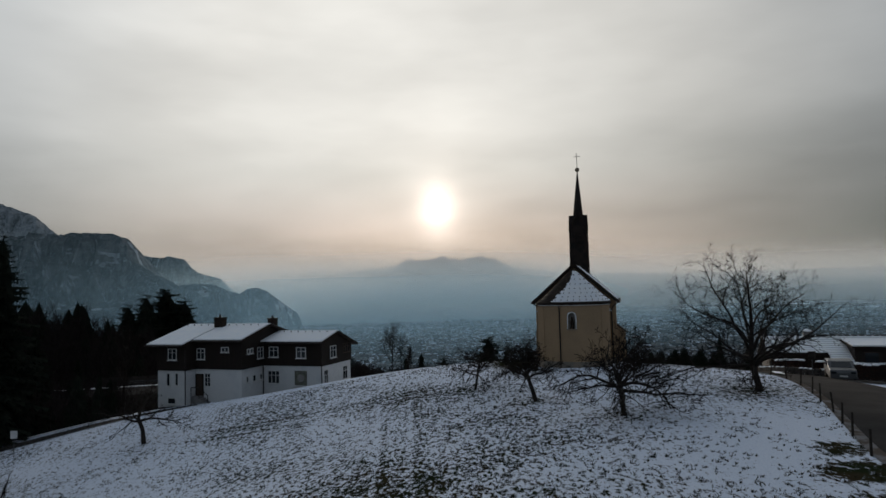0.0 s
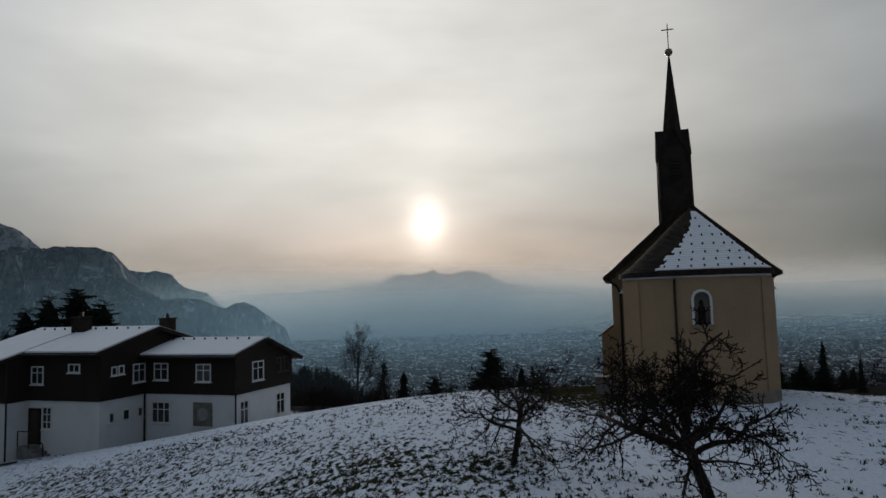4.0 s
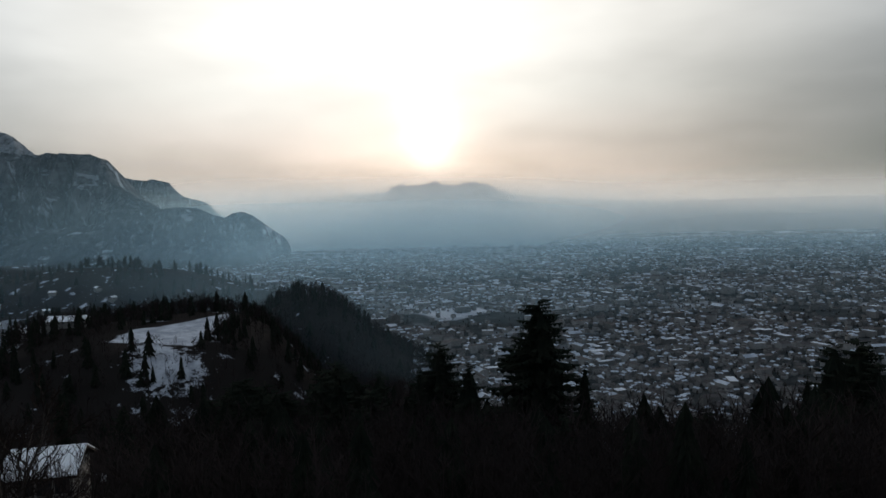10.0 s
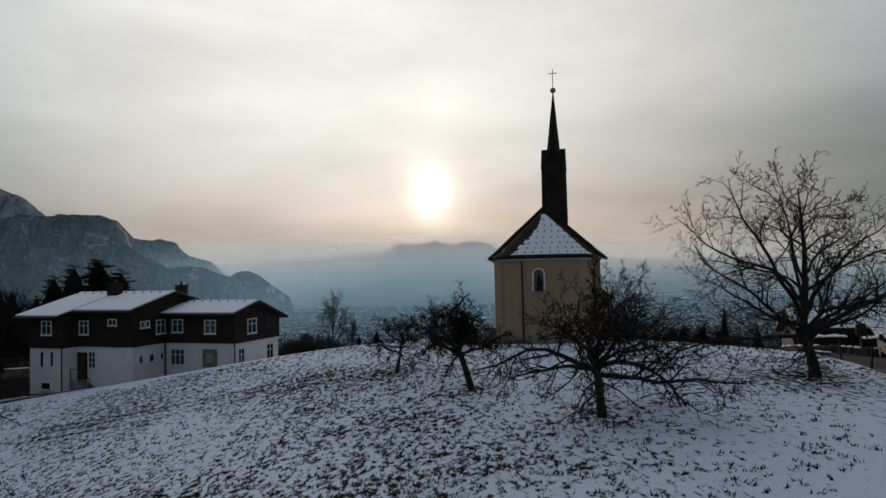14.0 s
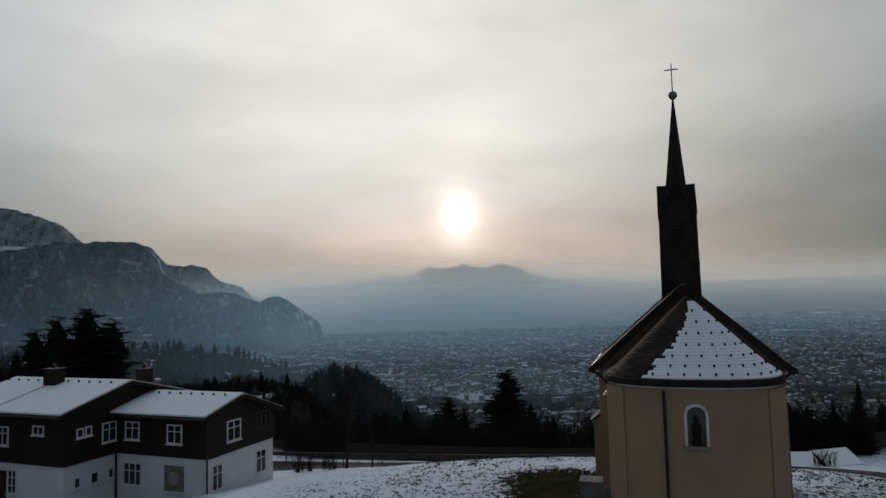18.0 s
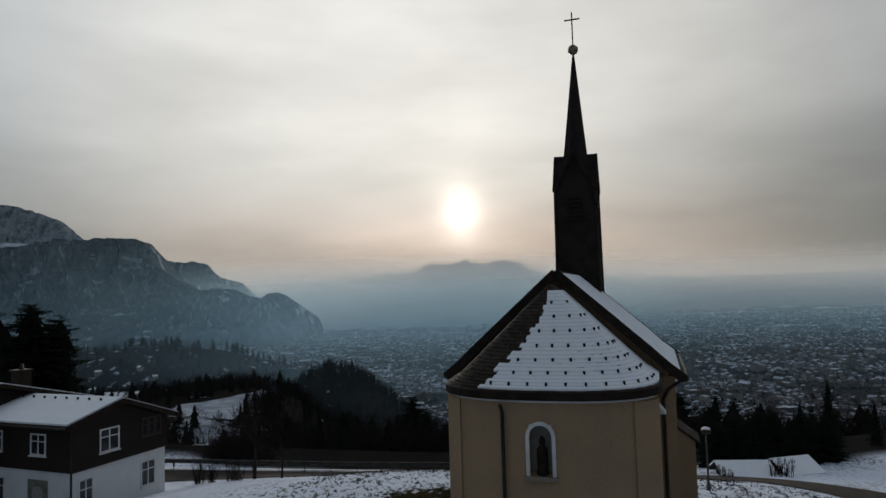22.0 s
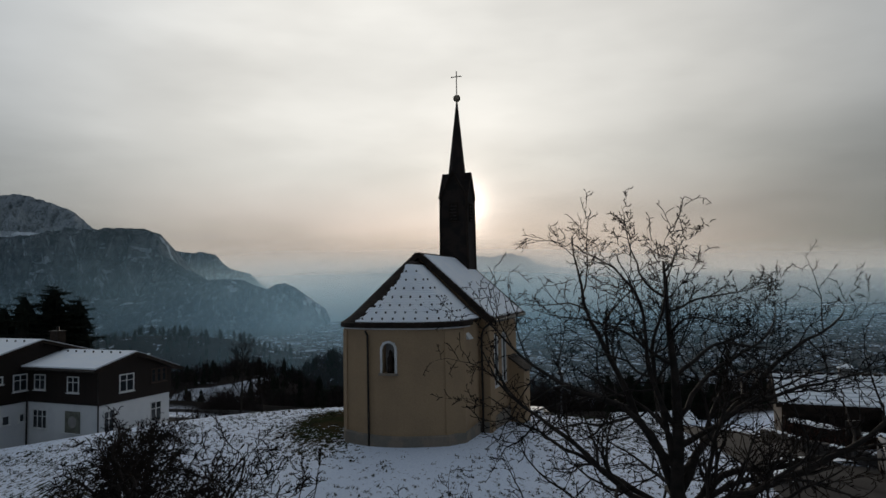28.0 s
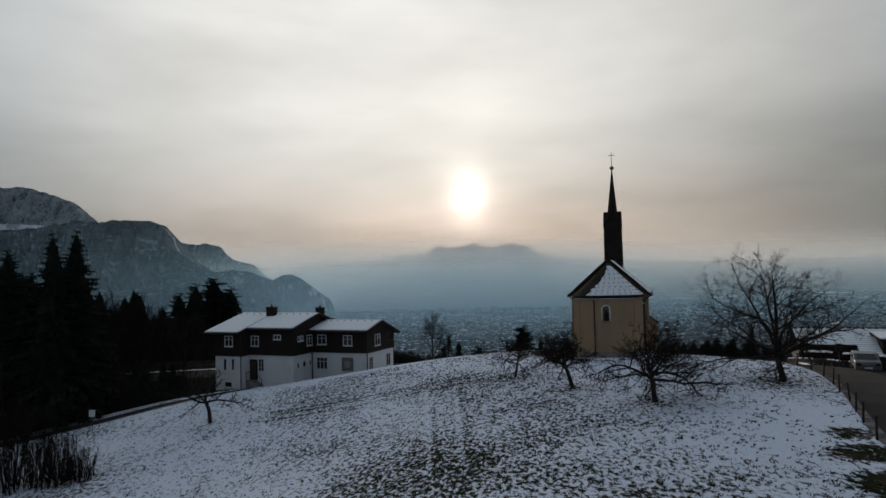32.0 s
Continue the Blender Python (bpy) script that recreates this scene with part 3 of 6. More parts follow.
# ---- mountains, and sheets imitating haze, beyond the valley ----
def ridge(name, crest, y0, front, label, seed, rough=0.10, back=500, cliff=False, mat="mountain", cols=320, rows_=48):
    """A range whose skyline follows crest [(x, z), ...] at distance y0, with a broken, gullied slope of that depth in front."""
    cx, cz = np.array([c[0] for c in crest], float), np.array([c[1] for c in crest], float)
    xs = np.linspace(cx[0], cx[-1], cols)
    top = np.interp(xs, cx, cz)
    rows = np.concatenate([np.linspace(0, 1, rows_), [1.5]])
    v = []
    for s in rows:
        for x, t in zip(xs, top):
            h = t - PLAIN
            if s <= 1:
                n1 = noise.fractal(Vector((x * 0.004, s * 3.0 + seed, seed)), 0.9, 2.1, 6)
                n2 = noise.fractal(Vector((x * 0.016, s * 5.0, seed + 9)), 0.8, 2.1, 5)
                cut = abs(noise.fractal(Vector((x * 0.011 + s * 0.8, s * 1.2, seed + 21)), 0.9, 2.0, 5))
                band = 0.07 * noise.noise(Vector((x * 0.003, seed, 7)))
                k = float(np.interp(s + band * s * (1 - s) * 4, (0, 0.35, 0.60, 0.67, 0.71, 0.78, 0.83, 1), (0, 0.22, 0.44, 0.70, 0.74, 0.95, 0.985, 1))) if cliff else 1 - (1 - s) ** 1.25
                z = PLAIN - 12 + (h + 12) * min(1.0, k + (1 - s) * s * (n1 * 0.9) + s * (1 - s) * n2 * 0.35)
                z += s * h * rough * 0.35 * n2 * (0.3 + s * 0.7) if s < 1 else h * rough * 0.12 * n2 + h * rough * 0.10 * noise.noise(Vector((x * 0.03, seed, 4)))
                y = y0 - front * (1 - s) + n1 * front * 0.10 * (1 - s) + front * 0.22 * cut * 4 * s * (1 - s)
            else:
                y, z = y0 + back, t - h * 0.5
            v.append((x, y, z))
    nx = len(xs)
    f = [(j * nx + i, j * nx + i + 1, (j + 1) * nx + i + 1, (j + 1) * nx + i) for j in range(len(rows) - 1) for i in range(nx - 1)]
    me = mesh_of(name, v, f, M[mat], smooth=False)
    tagged(new(name, me), label, "mountain", kind="structure")


ridge("mountain_range", [(-4300, 560), (-3500, 640), (-3143, 673), (-2915, 690), (-2857, 690), (-2761, 661), (-2645, 623), (-2529, 578), (-2452, 533), (-2343, 429), (-2180, 269), (-1900, 60), (-1700, -150)], 4600, 900, "tall hazy snow-streaked mountain behind the cliffs", 1, mat="snow_haze_mountain")
ridge("snowy_shelf", [(-3200, 350), (-2600, 330), (-2324, 318), (-2079, 309), (-1997, 304), (-1915, 294), (-1850, 262), (-1760, 120), (-1700, -100)], 3300, 260, "snow-covered mountain pasture above the cliffs", 9, 0.03, mat="alp", cols=120, rows_=16)
ridge("cliff_mountain", [(-3000, 270), (-2300, 215), (-1873, 214), (-1695, 221), (-1606, 222), (-1540, 234), (-1473, 252), (-1361, 250), (-1249, 252), (-1159, 250), (-1096, 231), (-1064, 182), (-1042, 127), (-997, 89), (-945, 68), (-907, 42), (-855, 2), (-799, -56), (-740, -140)], 2700, 640, "broad flat-topped cliff mountain, grey rock over dark woods", 2, 0.06, cliff=True, cols=420, rows_=72)
ridge("plateau_mountain", [(-1900, 250), (-1421, 240), (-1362, 211), (-1245, 190), (-1201, 198), (-1134, 182), (-1110, 146), (-1063, 112), (-1005, 96), (-958, 83), (-928, 47), (-835, -20), (-760, -140)], 3500, 420, "hazy stepped plateau mountain", 3, 0.05, cliff=True)
ridge("foothill", [(-2600, -30), (-1500, -40), (-1150, -25), (-1000, -12), (-907, 4), (-848, 20), (-804, 32), (-738, 42), (-678, 37), (-628, 13), (-588, 2), (-558, 18), (-524, 21), (-488, 6), (-464, -25), (-452, -70), (-440, -150)], 2400, 360, "rounded dark wooded foothill at the valley's edge", 4, 0.05, cols=480)
ridge("distant_massif", [(-1300, -150), (-1150, 20), (-950, 95), (-700, 110), (-535, 118), (-373, 130), (-252, 150), (-110, 150), (-58, 160), (-16, 194), (41, 217), (93, 207), (154, 202), (244, 220), (298, 235), (338, 214), (398, 200), (447, 203), (501, 218), (575, 229), (623, 211), (676, 202), (724, 168), (785, 142), (866, 124), (1049, 108), (1418, 85), (2034, 66), (3200, 74), (4300, 90)], 4750, 150, "faint jagged massif on the far side of the valley", 5, 0.20, 120, cols=520, rows_=12, mat="far_wood")
ridge("low_hill", [(-520, -150), (-440, -78), (-373, -48), (-279, -19), (-206, 0), (-124, -8), (-41, -31), (50, -78), (120, -136), (140, -150)], 3900, 40, "low hazy hill rising from the valley floor", 6, cols=120, rows_=16)


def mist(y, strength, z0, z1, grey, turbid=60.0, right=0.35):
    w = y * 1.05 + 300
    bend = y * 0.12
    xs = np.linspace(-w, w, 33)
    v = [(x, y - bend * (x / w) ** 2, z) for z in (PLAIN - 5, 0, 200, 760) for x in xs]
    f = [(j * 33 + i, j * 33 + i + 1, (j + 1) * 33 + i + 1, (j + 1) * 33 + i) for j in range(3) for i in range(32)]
    m = material("valley_haze", lambda n: haze_surface(n, strength, z0, z1, grey, turbid, right))
    ob = new("haze_sheet", mesh_of("haze_sheet", v, f, m, smooth=True))
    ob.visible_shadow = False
    tagged(ob, "upright translucent sheet imitating bluish haze over the valley", "mist", kind="structure")


# Each sheet's tint and strength put in the haze for its distance.
HAZE_TINT = (0.36, 0.63, 0.86)
mist(520, 0.03, -120, 40, HAZE_TINT, 30.0)
mist(950, 0.16, -150, 60, HAZE_TINT)
mist(1500, 0.24, -150, 160, HAZE_TINT, right=0.6)
mist(2000, 0.30, -150, 420, HAZE_TINT, right=0.7)
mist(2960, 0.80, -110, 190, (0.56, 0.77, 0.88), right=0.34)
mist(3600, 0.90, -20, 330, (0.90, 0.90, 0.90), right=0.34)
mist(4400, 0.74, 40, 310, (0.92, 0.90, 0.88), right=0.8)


# ---- the town in the valley ----
def build_town():
    rng = np.random.RandomState(7)
    wall, roof, tree = Geo(), Geo(), Geo()
    n = 0
    while n < 24000:
        y = 310 + 3200 * rng.rand() ** 1.6
        x = rng.uniform(-0.62, 0.75) * (y + 150)
        if height(x, y) > PLAIN + 24 or (x < -0.2 * y and y < 1250 and rng.rand() < 0.8):
            continue
        dens = noise.noise(Vector((x * 0.0035, y * 0.0035, 3))) + 0.35
        if rng.rand() > (0.35 + dens) * float(np.interp(x / y, (0.18, 0.42), (1.0, 0.65))):
            continue
        n += 1
        z = gz(x, y)
        big = rng.rand() < 0.05
        a, b, h = (rng.uniform(14, 28), rng.uniform(8, 13), rng.uniform(6, 12)) if big else (rng.uniform(5.5, 10.5), rng.uniform(4.5, 7.0), rng.uniform(3.2, 6.0))
        k = float(np.interp(y, (400, 1300), (0.55, 1.0)))
        a, b, h = a * k, b * k, h * k
        t = rng.choice([0.3, 0.3 + math.pi / 2, rng.uniform(0, math.pi)])
        c, s = math.cos(t), math.sin(t)
        P = lambda u, v, w: (x + u * c - v * s, y + u * s + v * c, z + w)
        cor = [P(-a / 2, -b / 2, 0), P(a / 2, -b / 2, 0), P(a / 2, b / 2, 0), P(-a / 2, b / 2, 0)]
        top = [(q[0], q[1], z + h) for q in cor]
        k = rng.randint(0, 3)
        for i in range(4):
            j = (i + 1) % 4
            wall.face([cor[i], cor[j], top[j], top[i]], k)
        e = 0.0 if big and rng.rand() < 0.7 else b * 0.28
        r0, r1 = P(-a / 2, 0, h + e), P(a / 2, 0, h + e)
        w2 = 0 if rng.rand() < 0.5 else 1
        roof.face([top[0], top[1], r1, r0], w2), roof.face([top[2], top[3], r0, r1], w2 if rng.rand() < 0.7 else 1)
        wall.face([top[1], top[2], r1], k), wall.face([top[3], top[0], r0], k)
    for i in range(9000):
        y = 300 + 2500 * rng.rand() ** 1.3
        x = rng.uniform(-0.62, 0.75) * (y + 150)
        z = gz(x, y)
        if z > PLAIN + 25:
            continue
        h, r = rng.uniform(2, 5), rng.uniform(0.8, 1.9)
        ring = [(x + r * math.cos(q), y + r * math.sin(q), z + h * rng.uniform(0.3, 0.5)) for q in np.arange(5) * 1.257 + rng.rand()]
        for i2 in range(5):
            tree.face([ring[i2], ring[(i2 + 1) % 5], (x, y, z + h)])
            tree.face([ring[(i2 + 1) % 5], ring[i2], (x, y, z)])
    cols = [material("town_wall", lambda n, c=c: spots(n, c, tuple(v * 0.8 for v in c), 0.2, fine=0.9, rough=1.0, spec=0.0)) for c in ((0.26, 0.25, 0.24), (0.16, 0.155, 0.15), (0.34, 0.335, 0.325))]
    rc = [material("town_snow_roof", lambda n: spots(n, (0.54, 0.60, 0.68), (0.34, 0.39, 0.46), 0.05, fine=0.4, rough=1.0, spec=0.0)), material("town_dark_roof", lambda n: spots(n, (0.07, 0.065, 0.065), (0.11, 0.10, 0.10), 0.1, fine=0.5, rough=1.0, spec=0.0))]
    ob = thing("town", Matrix(), "snowy town of countless small houses in the valley", "town", kind="stuff")
    part("town_walls", wall, cols, ob)
    part("town_roofs", roof, rc, ob)
    part("town_trees", tree, M["far_twig"], ob)


build_town()


# ---- chapel ----
def build_chapel():
    ch = thing("chapel", CHAPEL, "small ochre hilltop chapel with a steep snowy roof and dark spire", "chapel")
    CX, B = -0.25, -4.4                      # middle line, wall foot below the grass
    hw, y0, y1, ze, zr = 3.14, -5.75, 0.55, 1.98, 5.0
    # nave
    g = Geo().box(CX - hw, CX + hw, y0, y1, B, ze)
    part("nave_wall", g, M["ochre"], ch, "ochre plaster wall")
    for s in (-1, 1):
        g = Geo().box(CX + s * hw - 0.16, CX + s * hw + 0.16, y0 - 0.06, y0 + 0.75, B, ze - 0.12)
        part("pilaster", g, M["ochre"], ch)
    for ya, yb in ((y1 - 0.2, y1), (y0, y0 + 0.2)):
        part("gable", Geo().prism([(CX - hw, ya, ze), (CX + hw, ya, ze), (CX, ya, zr - 0.15)][::-1], [(CX - hw, yb, ze), (CX + hw, yb, ze), (CX, yb, zr - 0.15)][::-1]), M["ochre"], ch)
    part("plinth", Geo().box(CX - hw - 0.09, CX + hw + 0.09, y0 - 0.07, y1 + 0.09, B, -2.75), M["plinth"], ch)
    # nave roof: flared towards the eaves
    prof = [(3.57, 1.90), (3.12, 2.25), (2.6, 2.74), (1.3, 3.90), (0.0, 5.06)]
    ya, yb = -6.12, 0.8
    for s in (-1, 1):
        g = Geo()
        for (xa, za), (xb, zb) in zip(prof, prof[1:]):
            q = [(CX + s * xa, ya, za - 0.03), (CX + s * xa, yb, za - 0.03), (CX + s * xb, yb, zb - 0.03), (CX + s * xb, ya, zb - 0.03)]
            lo = [(p[0], p[1], p[2] - 0.14) for p in q]
            g.prism(lo if s > 0 else lo[::-1], q if s > 0 else q[::-1])
        part("roof_slope", weld(g.mesh("roof_slope", M["shingle"])), None, ch, "dark shingled roof slope")
        rise = lambda x: float(np.interp(x, [p[0] for p in prof[::-1]], [p[1] for p in prof[::-1]]))
        CN = 24
        for c in range(CN):                  # courses of shingles
            xa, xb = 3.57 * (1 - c / CN), 3.57 * (1 - (c + 1) / CN)
            cuts = list(np.arange(ya, yb, 0.36)) + [yb]
            g = Geo()
            for j, (p, q) in enumerate(zip(cuts, cuts[1:])):
                lap = 0.018 + 0.012 * math.sin(j * 5.1 + c * 3.7)
                top = [(CX + s * xa, p, rise(xa) + lap), (CX + s * xa, q, rise(xa) + lap), (CX + s * xb, q, rise(xb) - 0.01), (CX + s * xb, p, rise(xb) - 0.01)]
                g.face(top if s > 0 else top[::-1])
                edge_ = [(CX + s * xa, p, rise(xa) - 0.04), (CX + s * xa, q, rise(xa) - 0.04), top[1], top[0]]
                g.face(edge_ if s > 0 else edge_[::-1])
            part("shingle_course", weld(g.mesh("shingle_course", M["shingle"])), None, ch)
        for y in (ya - 0.03, yb + 0.03):
            v = Geo()
            for (xa, za), (xb, zb) in zip(prof, prof[1:]):
                v.beam((CX + s * xa, y, za - 0.09), (CX + s * xb, y, zb - 0.09), 0.09, 0.26)
            part("verge_board", v, M["beam"], ch)
        part("gutter", Geo().tube([(CX + s * 3.61, ya, 1.82), (CX + s * 3.61, yb, 1.82)], [0.07, 0.07], 8), M["metal"], ch)
    # snow on the sunless slope
    g = Geo()
    sp = [(3.46, 2.04), (3.08, 2.34), (2.6, 2.80), (1.3, 3.96), (0.16, 4.97)]
    ys = np.linspace(ya + 0.34, yb - 0.12, 9)
    for (xa, za), (xb, zb) in zip(sp, sp[1:]):
        for p, q in zip(ys, ys[1:]):
            t = [(CX + xa, p, za), (CX + xa, q, za), (CX + xb, q, zb), (CX + xb, p, zb)]
            g.prism([(a, b, c - 0.06) for a, b, c in t], t)
    part("roof_snow", weld(g.mesh("roof_snow", M["snow"])), None, ch, "thin even snow cover")
    # apse: a shallow bowed front between chamfered corners
    aw = 2.78
    front = lambda x: -9.78 + 0.14 * (x - CX) ** 2
    xs = [-2.3, -1.7, -1.1, -0.62, -0.28, 0.28, 0.62, 1.1, 1.7, 2.3]
    plan = [(CX + x, front(CX + x)) for x in xs]
    loop = [(CX - aw, y0)] + [(CX - aw, -8.2)] + plan + [(CX + aw, -8.2)] + [(CX + aw, y0)]
    zt, n0, n1 = 1.80, -0.12, 1.12
    g = Geo()
    for (x1, p1), (x2, p2) in zip(loop, loop[1:]):
        if abs((x1 + x2) / 2 - CX) < 0.01 and p1 < -9:
            spans = [(B, n0), (n1, zt)]
        else:
            spans = [(B, zt)]
        for a, b in spans:
            g.face([(x1, p1, a), (x2, p2, a), (x2, p2, b), (x1, p1, b)])
    # the niche
    ny, nx = -9.78, 0.28
    g.face([(CX - nx, ny, n0), (CX - nx, ny + 0.4, n0), (CX - nx, ny + 0.4, n1), (CX - nx, ny, n1)])
    g.face([(CX + nx, ny + 0.4, n0), (CX + nx, ny, n0), (CX + nx, ny, n1), (CX + nx, ny + 0.4, n1)])
    g.face([(CX - nx, ny, n0), (CX + nx, ny, n0), (CX + nx, ny + 0.4, n0), (CX - nx, ny + 0.4, n0)])
    part("apse_wall", g, M["ochre"], ch, "bowed ochre apse wall")
    part("niche_back", Geo().box(CX - nx, CX + nx, ny + 0.38, ny + 0.44, n0 - 0.02, n1 + 0.1), M["plaster_grey"], ch)
    g = Geo()
    steps_ = 12
    arc = [(CX + nx * math.cos(math.pi * i / steps_), 0.84 + nx * math.sin(math.pi * i / steps_)) for i in range(steps_ + 1)]
    out = [(CX + (nx + 0.09) * math.cos(math.pi * i / steps_), 0.84 + (nx + 0.09) * math.sin(math.pi * i / steps_)) for i in range(steps_ + 1)]
    for i in range(steps_):
        a, b, c, d = arc[i], out[i], out[i + 1], arc[i + 1]
        q = [(a[0], ny - 0.035, a[1]), (d[0], ny - 0.035, d[1]), (c[0], ny - 0.035, c[1]), (b[0], ny - 0.035, b[1])]
        g.prism(q, [(p[0], ny + 0.06, p[2]) for p in q])
        # spandrel that closes the square opening to an arch
        q = [(a[0], ny + 0.005, a[1]), (a[0], ny + 0.005, n1 + 0.02), (d[0], ny + 0.005, n1 + 0.02), (d[0], ny + 0.005, d[1])]
        g.prism(q, [(p[0], ny + 0.05, p[2]) for p in q])
    for s in (-1, 1):
        g.box(CX + s * (nx + 0.045) - 0.045, CX + s * (nx + 0.045) + 0.045, ny - 0.035, ny + 0.06, n0, 0.84)
    part("niche_frame", g, M["trim"], ch, "white arched niche surround")
    part("niche_sill", Geo().box(CX - 0.42, CX + 0.42, ny - 0.12, ny + 0.05, n0 - 0.09, n0), M["plinth"], ch)
    st = Geo().tube([(CX, ny + 0.2, n0 + z) for z in (0, 0.08, 0.14, 0.4, 0.62, 0.72, 0.78, 0.86, 0.94)], [0.15, 0.15, 0.12, 0.14, 0.13, 0.06, 0.075, 0.075, 0.02], 10)
    alone("statue", st, M["beam"], CHAPEL.copy(), "small weathered dark standing figure in the chapel niche", "statue", smooth=True)
    pl = Geo()
    lo2 = [(CX + (x - CX) * 1.03, y - 0.07) for x, y in loop]
    for (x1, p1), (x2, p2) in zip(lo2, lo2[1:]):
        pl.face([(x1, p1, B), (x2, p2, B), (x2, p2, -2.72), (x1, p1, -2.72)])
        pl.face([(x1, p1, -2.72), (x2, p2, -2.72), (x2, p2 + 0.1, -2.66), (x1, p1 + 0.1, -2.66)])
    part("apse_plinth", pl, M["plinth"], ch, "grey rendered plinth")
    for s in (-1, 1):
        part("corner_pilaster", Geo().prism([(CX + s * 2.84, -8.0, B), (CX + s * 2.84, -8.3, B), (CX + s * 2.25, -9.12, B), (CX + s * 2.1, -8.6, B)][:: (1 if s < 0 else -1)],
             [(CX + s * 2.84, -8.0, 1.6), (CX + s * 2.84, -8.3, 1.6), (CX + s * 2.25, -9.12, 1.6), (CX + s * 2.1, -8.6, 1.6)][:: (1 if s < 0 else -1)]), M["ochre"], ch)
    # apse eave and cone
    N = 40
    def eave(k, over):
        """Point k (0..1) of the rounded eave line."""
        a = math.pi * (1.0 + k)
        cx, cy = math.cos(a), math.sin(a)
        e = 2.6
        r = (abs(cx) ** e + abs(cy) ** e) ** (-1 / e)
        return CX + (aw + over) * cx * r, -7.35 + (2.38 + over) * cy * r
    apex, zc = (CX, -7.55), 4.62
    rings = [(1.0, 1.92), (0.86, 2.20), (0.72, 2.58), (0.36, 3.60), (0.0, 4.62)]
    def at(k, s, over=0.16):
        x, y = eave(k, over)
        return apex[0] + (x - apex[0]) * s, apex[1] + (y - apex[1]) * s
    fall = lambda s: float(np.interp(1 - s, [1 - q[0] for q in rings], [q[1] for q in rings]))
    CR = 30                                  # courses of shingles, each lapping the one below
    for c in range(CR):
        s1, s2 = 1 - c / CR, 1 - (c + 1) / CR
        g = Geo()
        for i in range(N):
            k1, k2 = i / N, (i + 1) / N
            lap = 0.022 + 0.012 * math.sin(i * 7.3 + c * 2.9)
            a, b, e, d = at(k1, s1), at(k2, s1), at(k2, s2), at(k1, s2)
            top = [(*a, fall(s1) + lap), (*b, fall(s1) + lap), (*e, fall(s2)), (*d, fall(s2))]
            g.face(top if s2 > 0 else top[:3])
            g.face([(*a, fall(s1) - 0.01), (*b, fall(s1) - 0.01), top[1], top[0]])
        part("shingle_course", weld(g.mesh("shingle_course", M["shingle"])), None, ch)
    for s in (0, 1):     # straight parts back to the nave
        g = Geo()
        for (s1, z1), (s2, z2) in zip(rings, rings[1:]):
            a, d = at(s, s1), at(s, s2)
            q = [(*a, z1), (*d, z2), (d[0], y0, z2), (a[0], y0, z1)]
            g.face(q if s else q[::-1])
        part("apse_roof_side", weld(g.mesh("apse_roof_side", M["shingle"])), None, ch, "dark shingled strip of the apse roof")
    for i in range(N):
        a, b = at(i / N, 1.0), at((i + 1) / N, 1.0)
        part("fascia_board", Geo().beam((*a, 1.84), (*b, 1.84), 0.07, 0.2), M["beam"], ch)
        a, b = at(i / N, 1.0, 0.02), at((i + 1) / N, 1.0, 0.02)
        part("cornice", Geo().beam((*a, 1.72), (*b, 1.72), 0.1, 0.1), M["trim"], ch)
    sf = Geo()
    for i in range(N):
        a, b, c, d = at(i / N, 1.0, 0.16), at((i + 1) / N, 1.0, 0.16), at((i + 1) / N, 1.0, -0.1), at(i / N, 1.0, -0.1)
        sf.face([(*d, 1.79), (*c, 1.79), (*b, 1.79), (*a, 1.79)])
    part("apse_soffit", sf, M["beam"], ch)
    # snow on the apse roof, course by course, its edge ragged
    rnd = random.Random(3)
    R = 26
    edge = [0.335 + 0.20 * (r / R) ** 1.5 + rnd.uniform(-0.022, 0.022) for r in range(R + 1)]
    def roofz(s):
        return np.interp(1 - s, [1 - q[0] for q in rings], [q[1] for q in rings])
    for r in range(R):
        g = Geo()
        s1, s2 = 0.975 - 0.9 * r / R, 0.975 - 0.9 * (r + 1) / R
        ks = np.linspace(edge[r], 1.0, 15)
        for a, b in zip(ks, ks[1:]):
            p = [at(a, s1), at(b, s1), at(b, s2), at(a, s2)]
            zz = [roofz(s1), roofz(s1), roofz(s2), roofz(s2)]
            t = [(q[0], q[1], z + 0.055 - 0.022 * (i in (2, 3))) for i, (q, z) in enumerate(zip(p, zz))]
            g.prism([(x, y, z - 0.05) for x, y, z in t], t)
        part("snow_course", weld(g.mesh("snow_course", M["snow"])), None, ch, "thin snow with a ragged melted edge")
    g = Geo()
    for (s1, z1), (s2, z2) in zip(rings, rings[1:]):
        a, d = at(1, min(s1, 0.975)), at(1, max(s2, 0.08))
        z1, z2 = roofz(min(s1, 0.975)), roofz(max(s2, 0.08))
        t = [(*a, z1 + 0.05), (a[0], -6.0, z1 + 0.05), (d[0], -6.0, z2 + 0.05), (*d, z2 + 0.05)]
        g.prism([(x, y, z - 0.05) for x, y, z in t], t)
    part("apse_snow_side", weld(g.mesh("apse_snow_side", M["snow"])), None, ch, "thin even snow")
    hook = Geo().box(-0.03, 0.03, -0.025, 0.025, -0.02, 0.075).mesh("snow_guard", M["beam"])
    for r, s in enumerate((0.93, 0.82, 0.71, 0.59, 0.46, 0.33, 0.2)):
        cnt = (12, 11, 9, 8, 6, 4, 2)[r]
        lo = float(np.interp(s, [0.1, 0.975], [0.52, 0.33]))
        for i in range(cnt):
            k = lo + (1.0 - lo) * (i + 0.5 * (r % 2) + 0.3) / cnt
            x, y = at(min(k, 1), s)
            o = part("snow_guard", hook, None, ch)
